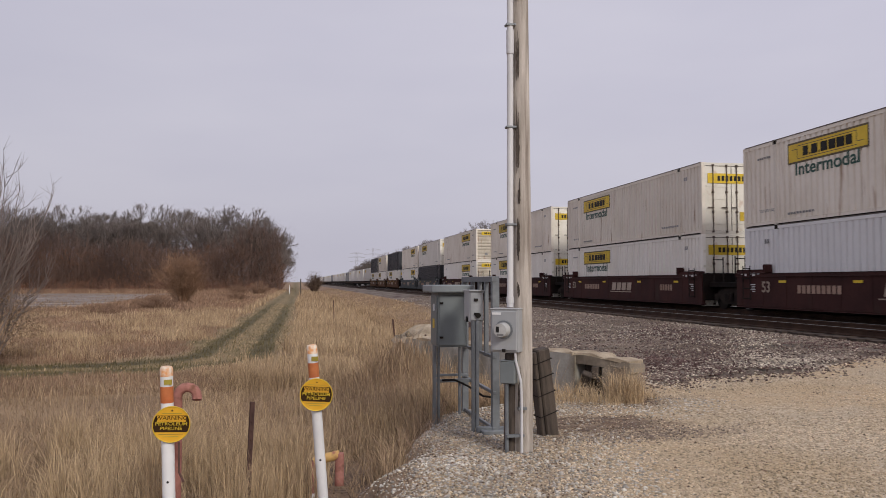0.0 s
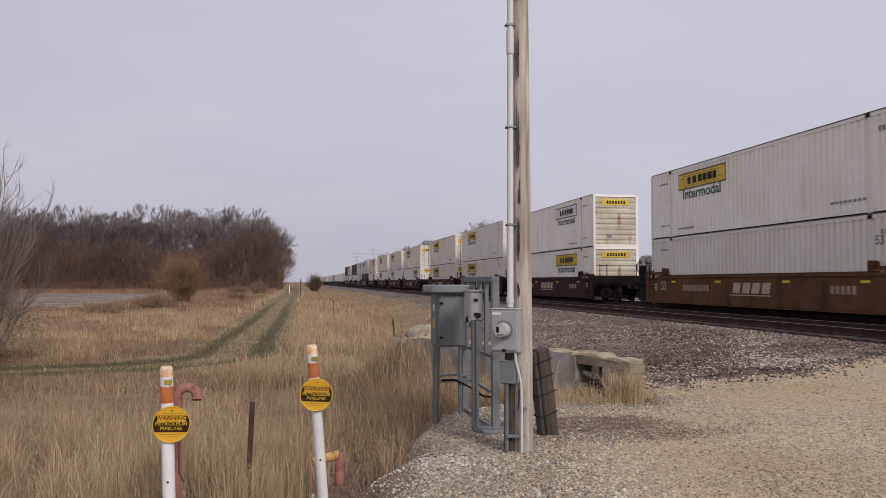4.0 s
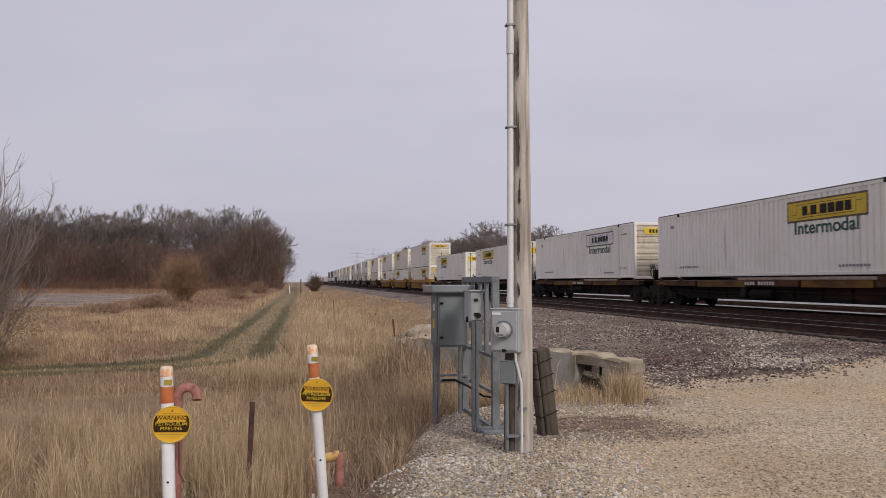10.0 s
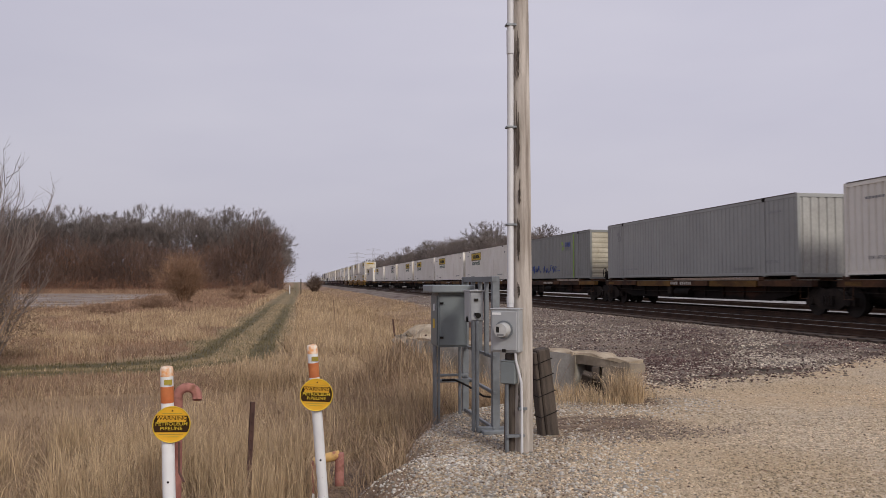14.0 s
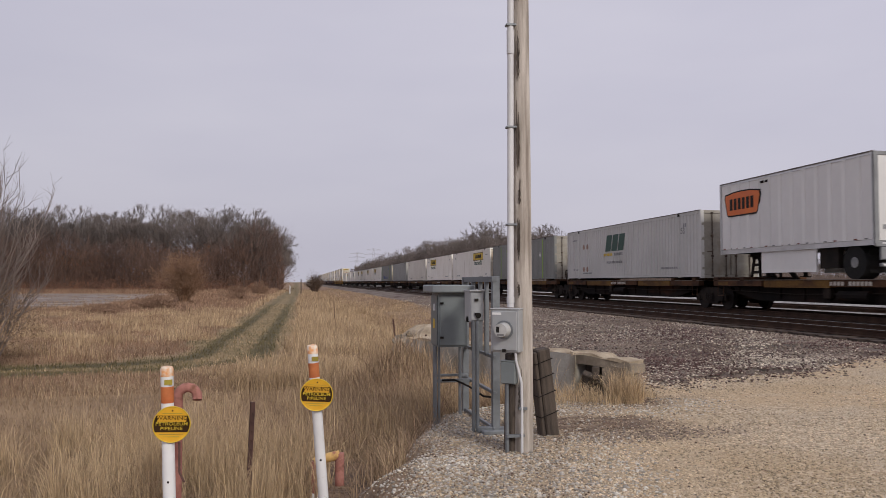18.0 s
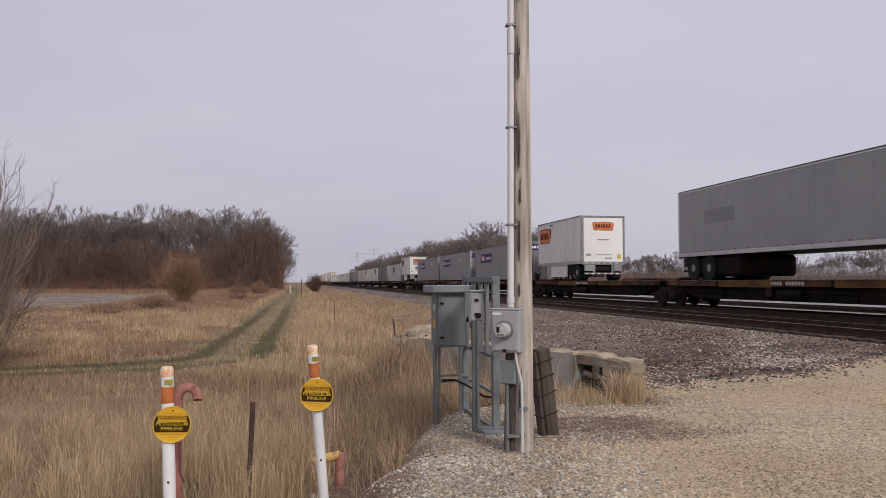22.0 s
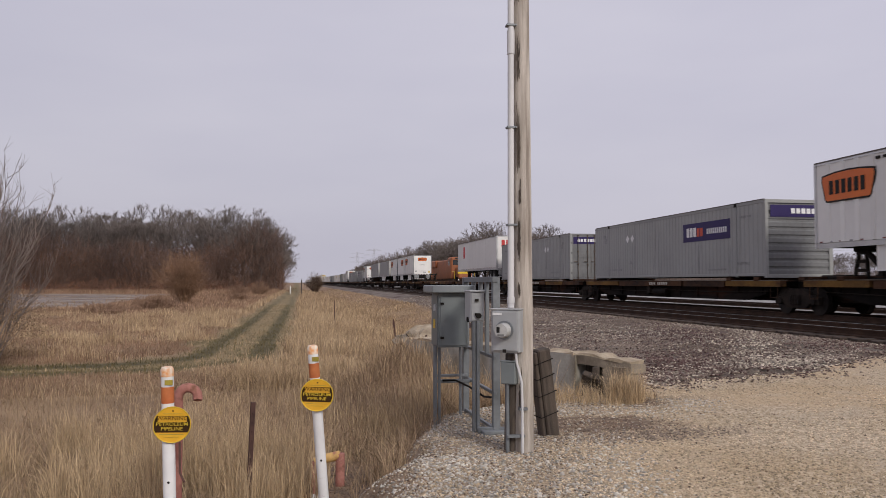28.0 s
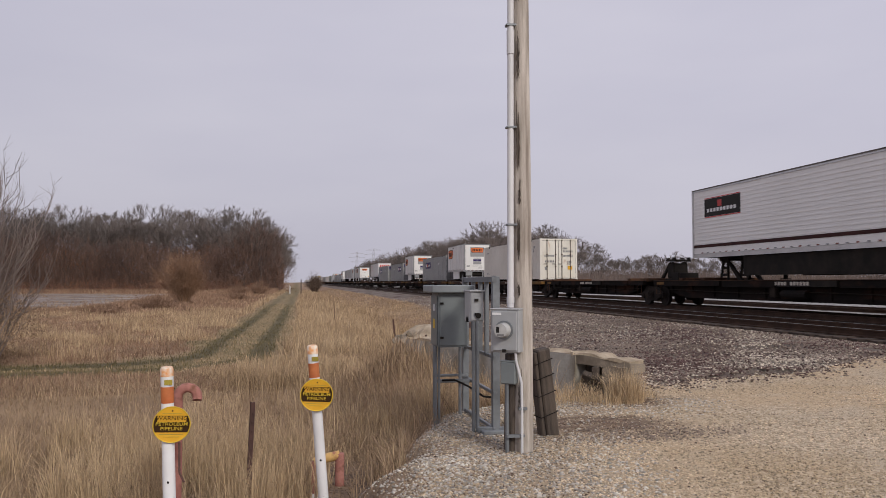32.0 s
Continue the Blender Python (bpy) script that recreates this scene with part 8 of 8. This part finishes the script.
M_SIGNB = mat("sign_border_film", (0.07, 0.05, 0.025), (0.13, 0.10, 0.045), 1.0, 0.6, fine=8, bump=0)
M_TANMARK = mat("faded_cream_mark", (0.34, 0.26, 0.20), (0.44, 0.35, 0.28), 1.5, 0.6, fine=8, bump=0)
M_CREAMMARK = mat("cream_reporting_mark", (0.42, 0.38, 0.32), (0.52, 0.48, 0.42), 3.0, 0.6, fine=12, bump=0, amount=0.5)
# side grey darkened, so the sunlit end renders no brighter than the sides
M_FEND = mat("grey_end_darkened_for_sun", (0.15, 0.152, 0.155), (0.19, 0.192, 0.195), 0.8, 0.7, fine=8, bump=0.03, spec=0.2, streak=((0.10, 0.09, 0.085), (2.5, 2.5, 0.5), 0.6))
M_NOSE = mat("rust_stained_beige_end", (0.47, 0.41, 0.32), (0.60, 0.545, 0.45), 0.9, 0.6, fine=8, bump=0.03, streak=((0.30, 0.15, 0.075), (2.4, 2.4, 0.7), 0.57))
M_TNOSE = mat("pale_trailer_nose", (0.34, 0.333, 0.312), (0.41, 0.403, 0.38), 0.6, 0.5, fine=6, bump=0.02, amount=0.1, streak=((0.36, 0.34, 0.31), (1.5, 1.5, 0.8), 0.6))
M_LIME = mat("lime_stripe_film", (0.20, 0.34, 0.03), (0.24, 0.40, 0.05), 1.0, 0.5, fine=8, bump=0)
M_BLUE = mat("blue_lettering", (0.04, 0.07, 0.25), (0.05, 0.09, 0.30), 1.0, 0.5, fine=8, bump=0)
M_MARK = mat("grey_stencil", (0.20, 0.20, 0.20), (0.28, 0.28, 0.28), 1.0, 0.6, fine=8, bump=0)
M_REDD = mat("faded_red_reflector", (0.17, 0.045, 0.035), (0.24, 0.07, 0.05), 1.0, 0.5, fine=8, bump=0)
M_GRIM = mat("grimy_wheel_rim", (0.16, 0.16, 0.16), (0.24, 0.24, 0.235), 4, 0.6, fine=20)
M_MARK2 = mat("faded_tan_stencil", (0.28, 0.17, 0.12), (0.36, 0.24, 0.18), 1.0, 0.6, fine=8, bump=0)


def build_train():
    JB = "dusty white corrugated container with a yellow panel and green lettering"
    kinds = {
        "B": container("weathered beige-white container with rust stains and a yellow panel", M_WHITED, M_CREAM, 2.9, "yellow", nose=M_NOSE),
        "W": container(JB, M_WHITE, M_CREAM, 2.9, "yellow", nose=M_NOSE),
        "X": container("white corrugated container with a pale faded panel and green lettering", M_WHITE, M_CREAM, 2.9, "yellow", M_PALE, nose=M_NOSE),
        "V": container("cleaner white corrugated container, yellow panel and green lettering", M_NEWWHITE, M_CREAM, 2.9, "yellow"),
        "P": container("plain white corrugated container with steel door rods", M_WARMW, M_CREAM, 2.9, ""),
        "S": container("white corrugated container with a yellow panel on a spine wagon", M_WHITE, M_CREAM, 2.74, "yellow", nose=M_NOSE),
        "T": container("white corrugated container with a faded panel on a spine wagon", M_WHITE, M_CREAM, 2.74, "yellow", M_PALE, nose=M_NOSE),
        "Q": container("plain white corrugated container on a spine wagon", M_WARMW, M_CREAM, 2.77, ""),
        "F": container("grey corrugated container with a purple company panel", M_FGREY, M_FEND, 2.76, "purple"),
        "C": container("dark grey corrugated container with lime green stripes", M_DGREY, M_TANEND, 2.76, "cofc", nose=M_CEND),
        "D": container("plain grey corrugated container with a rust-streaked ribbed end", M_LGREY, M_FGREY, 2.76, "", nose=M_DEND, upright=True),
        "A": container("pale grey container with green and yellow marks", M_AGREY, M_TANEND, 2.76, "green"),
        "K": container("navy blue corrugated container with a pale emblem", M_BLACK, M_BLACK, 2.9, ""),
        "Y": trailer("short white trailer with orange company panels on a spine wagon", M_TRAILER, 8.3, "orange"),
        "Z": trailer("short white trailer with orange panels and a printed door notice", M_TRAILER, 8.3, "orange", True),
        "G": trailer("long grey trailer with a faded patch on a spine wagon", M_TGREY, 15.6, "grey"),
        "H": trailer("long grey trailer with a short dark skirt on a spine wagon", M_TGREY, 15.6, "greydark"),
        "R": trailer("long white ribbed refrigerated trailer with a black panel", M_REEFER, 16.0, "reefer"),
        "J": trailer("long white trailer with a red emblem", M_TRAILER, 15.8, "redmark"),
    }
    used = set()

    def put(kind, u, z, turn=0.0):
        src = kinds[kind]
        ob = src if kind not in used else copy_thing(src, Matrix.Identity(4))
        used.add(kind)
        ob["group"] = "load of the freight train"
        return on_train(ob, u, z, turn)

    # stacked pairs: middle, upper kind, lower kind, nose to the rear (1) or front (0), wagon paint, front end, rear end
    stacks = [(165.0, "K", "W", 0, "r", 1, 0), (151.2, "B", "W", 0, "r", 0, 0), (133.0, "K", "W", 0, "r", 0, 1), (113.6, "B", "W", 1, "g", 1, 0), (96.5, "W", "K", 0, "g", 0, 1),
              (78.3, "B", "W", 1, "m", 1, 0), (56.7, "B", "W", 0, "m", 0, 0),
              (37.5, "B", "W", 0, "m", 0, 0), (18.4, "B", "V", 0, "m", 0, 1), (-5.0, "B", "B", 0, "m", 1, 0), (-24.1, "W", "B", 0, "m", 0, 0),
              (-43.4, "X", "W", 1, "m", 0, 1), (-66.7, "W", "P", 0, "r", 1, 1), (-90.0, "W", "W", 0, "y", 1, 0), (-109.5, "B", "W", 0, "y", 0, 0), (-128.7, "W", "B", 1, "y", 0, 1)]
    paints = {"m": (M_MAROON, "dark maroon well wagon with worn white marks"), "r": (M_RUSTW, "rust-brown well wagon with deep side sills"), "y": (M_YELW, "dirty yellow well wagon with side sills"), "g": (M_GRNW, "dark grey well wagon with deep side sills")}
    made = {}
    for u, up, low, turned, p, fe, re in stacks:
        key = (p, fe, re)
        if key in made:
            w = copy_thing(made[key], Matrix.Identity(4))
        else:
            w = made[key] = well_wagon(paints[p][1], paints[p][0], 19.25 if not (fe or re) else 20.6, fe, re)
        w["group"] = "wagons of the freight train"
        on_train(w, u, RAIL_Z)
        a = 180.0 if turned else 0.0
        put(low, u, 0.63, 180.0 if u == 18.4 else a)   # one lower box stands the other way round
        put(up, u, 0.63 + 2.9, a)

    # single loads on spine wagons: (kind, load's middle, turned) for each unit
    singles = [("S", -149.8, 0), ("S", -170.3, 0), ("T", -188.7, 1), ("S", -207.3, 1), ("S", -225.5, 0), ("S", -242.4, 0), ("S", -259.5, 0), ("C", -276.6, 1), ("D", -295.2, 1), ("Q", -313.5, 0),
               ("S", -330.7, 0), ("S", -347.5, 1), ("C", -364.6, 0), ("A", -383.1, 0), ("Z", -396.8, 0), ("F", -417.3, 0), ("F", -434.3, 0), ("F", -452.6, 0),
               ("Y", -467.9, 0), ("H", -491.6, 1), ("G", -510.0, 1), ("Y", -525.25, 0), ("Y", -534.55, 1), ("Y", -543.5, 0), ("", -563.0, 0), ("J", -587.1, 0), ("F", -604.7, 0), ("F", -624.8, 1),
               ("Z", -639.7, 0), ("F", -660.2, 0), ("Z", -673.75, 0), ("Q", -694.4, 0), ("", -714.0, 0), ("R", -731.3, 0)]
    DECK = RAIL_Z + 1.08
    for kind, u, turned in singles:
        if kind:
            put(kind, u, 1.755 if kind not in "YZGHRJ" else DECK + (0.02 if kind != "R" else -0.05), 180.0 if turned else 0.0)
    # the spine units under them: rear and front of each, drawn up from the joints between loads
    joints = [-138.9, -159.9, -179.5, -198.0, -216.4, -233.9, -251.0, -268.1, -285.9, -304.4, -322.0, -339.0, -356.2, -373.8, -391.5, -408.3, -425.9, -443.4, -462.0, -482.0, -500.8, -519.6, -539.0, -556.0,
              -576.5, -596.3, -614.6, -634.2, -650.8, -668.8, -685.2, -703.0, -718.8, -741.0]
    ends = (0, 1, 2, 3, 8, 13, 18, 23, 24, 28, 33)
    made = {}
    for i in range(len(joints) - 1):
        a, b = joints[i], joints[i + 1]
        fe, re = int(i in ends), int(i + 1 in ends)
        hitch = "up" if i in (23, 32) else ("down" if i % 2 else "")
        pitch = round((a - b) * 2) / 2
        sooty = i >= 31
        key = (pitch, fe, re, hitch, sooty)
        if key in made:
            w = copy_thing(made[key], Matrix.Identity(4))
        else:
            w = made[key] = spine_wagon("soot-black spine wagon with small yellow patches" if sooty else "dark rusty spine wagon with yellow deck patches", M_DECK, pitch, fe, re, hitch, sooty)
        w["group"] = "wagons of the freight train"
        on_train(w, (a + b) / 2, RAIL_Z)
    # the far head of the train, in few parts
    rng = random.Random(3)
    u = 183.5
    for i in range(38):
        k = "WWPWFW"[i % 6]
        paint, film = (M_FGREY, M_SIGNP) if k == "F" else (M_WHITE, M_SIGNY if k == "W" else None)
        key = "far" + k
        if key not in made:
            f = made[key] = thing("container", "far " + ("grey" if k == "F" else "white") + " container on a spine wagon", "container")
            part("body", Geo().box(-HW, HW, -8, 8, 0, 2.85, 0.03), paint, f)
            part("door_wall", Geo().box(-HW + 0.1, HW - 0.1, -8.02, -7.99, 0.1, 2.75), M_CREAM if k != "F" else M_FGREY, f)
            if film:
                part("sign_panel", Geo().box(-HW - 0.01, -HW, 1.7, 5.4, 2.0, 2.55), film, f)
        else:
            f = copy_thing(made[key], Matrix.Identity(4))
        f["group"] = "load of the freight train"
        on_train(f, u, 1.79, 0.0)
        if "farwagon" not in made:
            w = made["farwagon"] = thing("spine_wagon", "far dark spine wagon of the freight train", "freight wagon", "wagons of the freight train")
            part("centre_beam", Geo().box(-0.9, 0.9, -8.9, 8.9, 0.4, 0.95, 0.03), M_STEEL, w)
            part("deck_edge", Geo().box(-1.25, 1.25, -8.6, 8.6, 0.82, 1.02, 0.02), M_DECK, w)
            for y in (-7.8, 7.8):
                part("saddle", Geo().box(-1.25, 1.25, y - 0.2, y + 0.2, 1.0, 1.215), M_DECK, w)
            truck(w, -8.9)
        else:
            w = copy_thing(made["farwagon"], Matrix.Identity(4))
        on_train(w, u, RAIL_Z)
        u += 18.0


build_train()


# ---- what moves ----
def motions():
    times = [0.0, 4.0, 8.0, 12.0, 16.0, 20.0, 24.0, 28.0, 32.0]
    for ob, u, z, turn in MOVERS:
        walk(ob, [(t, pose(TRAIN_TRACK, u + train_run(t), z, 0, 0, turn)) for t in times])


motions()
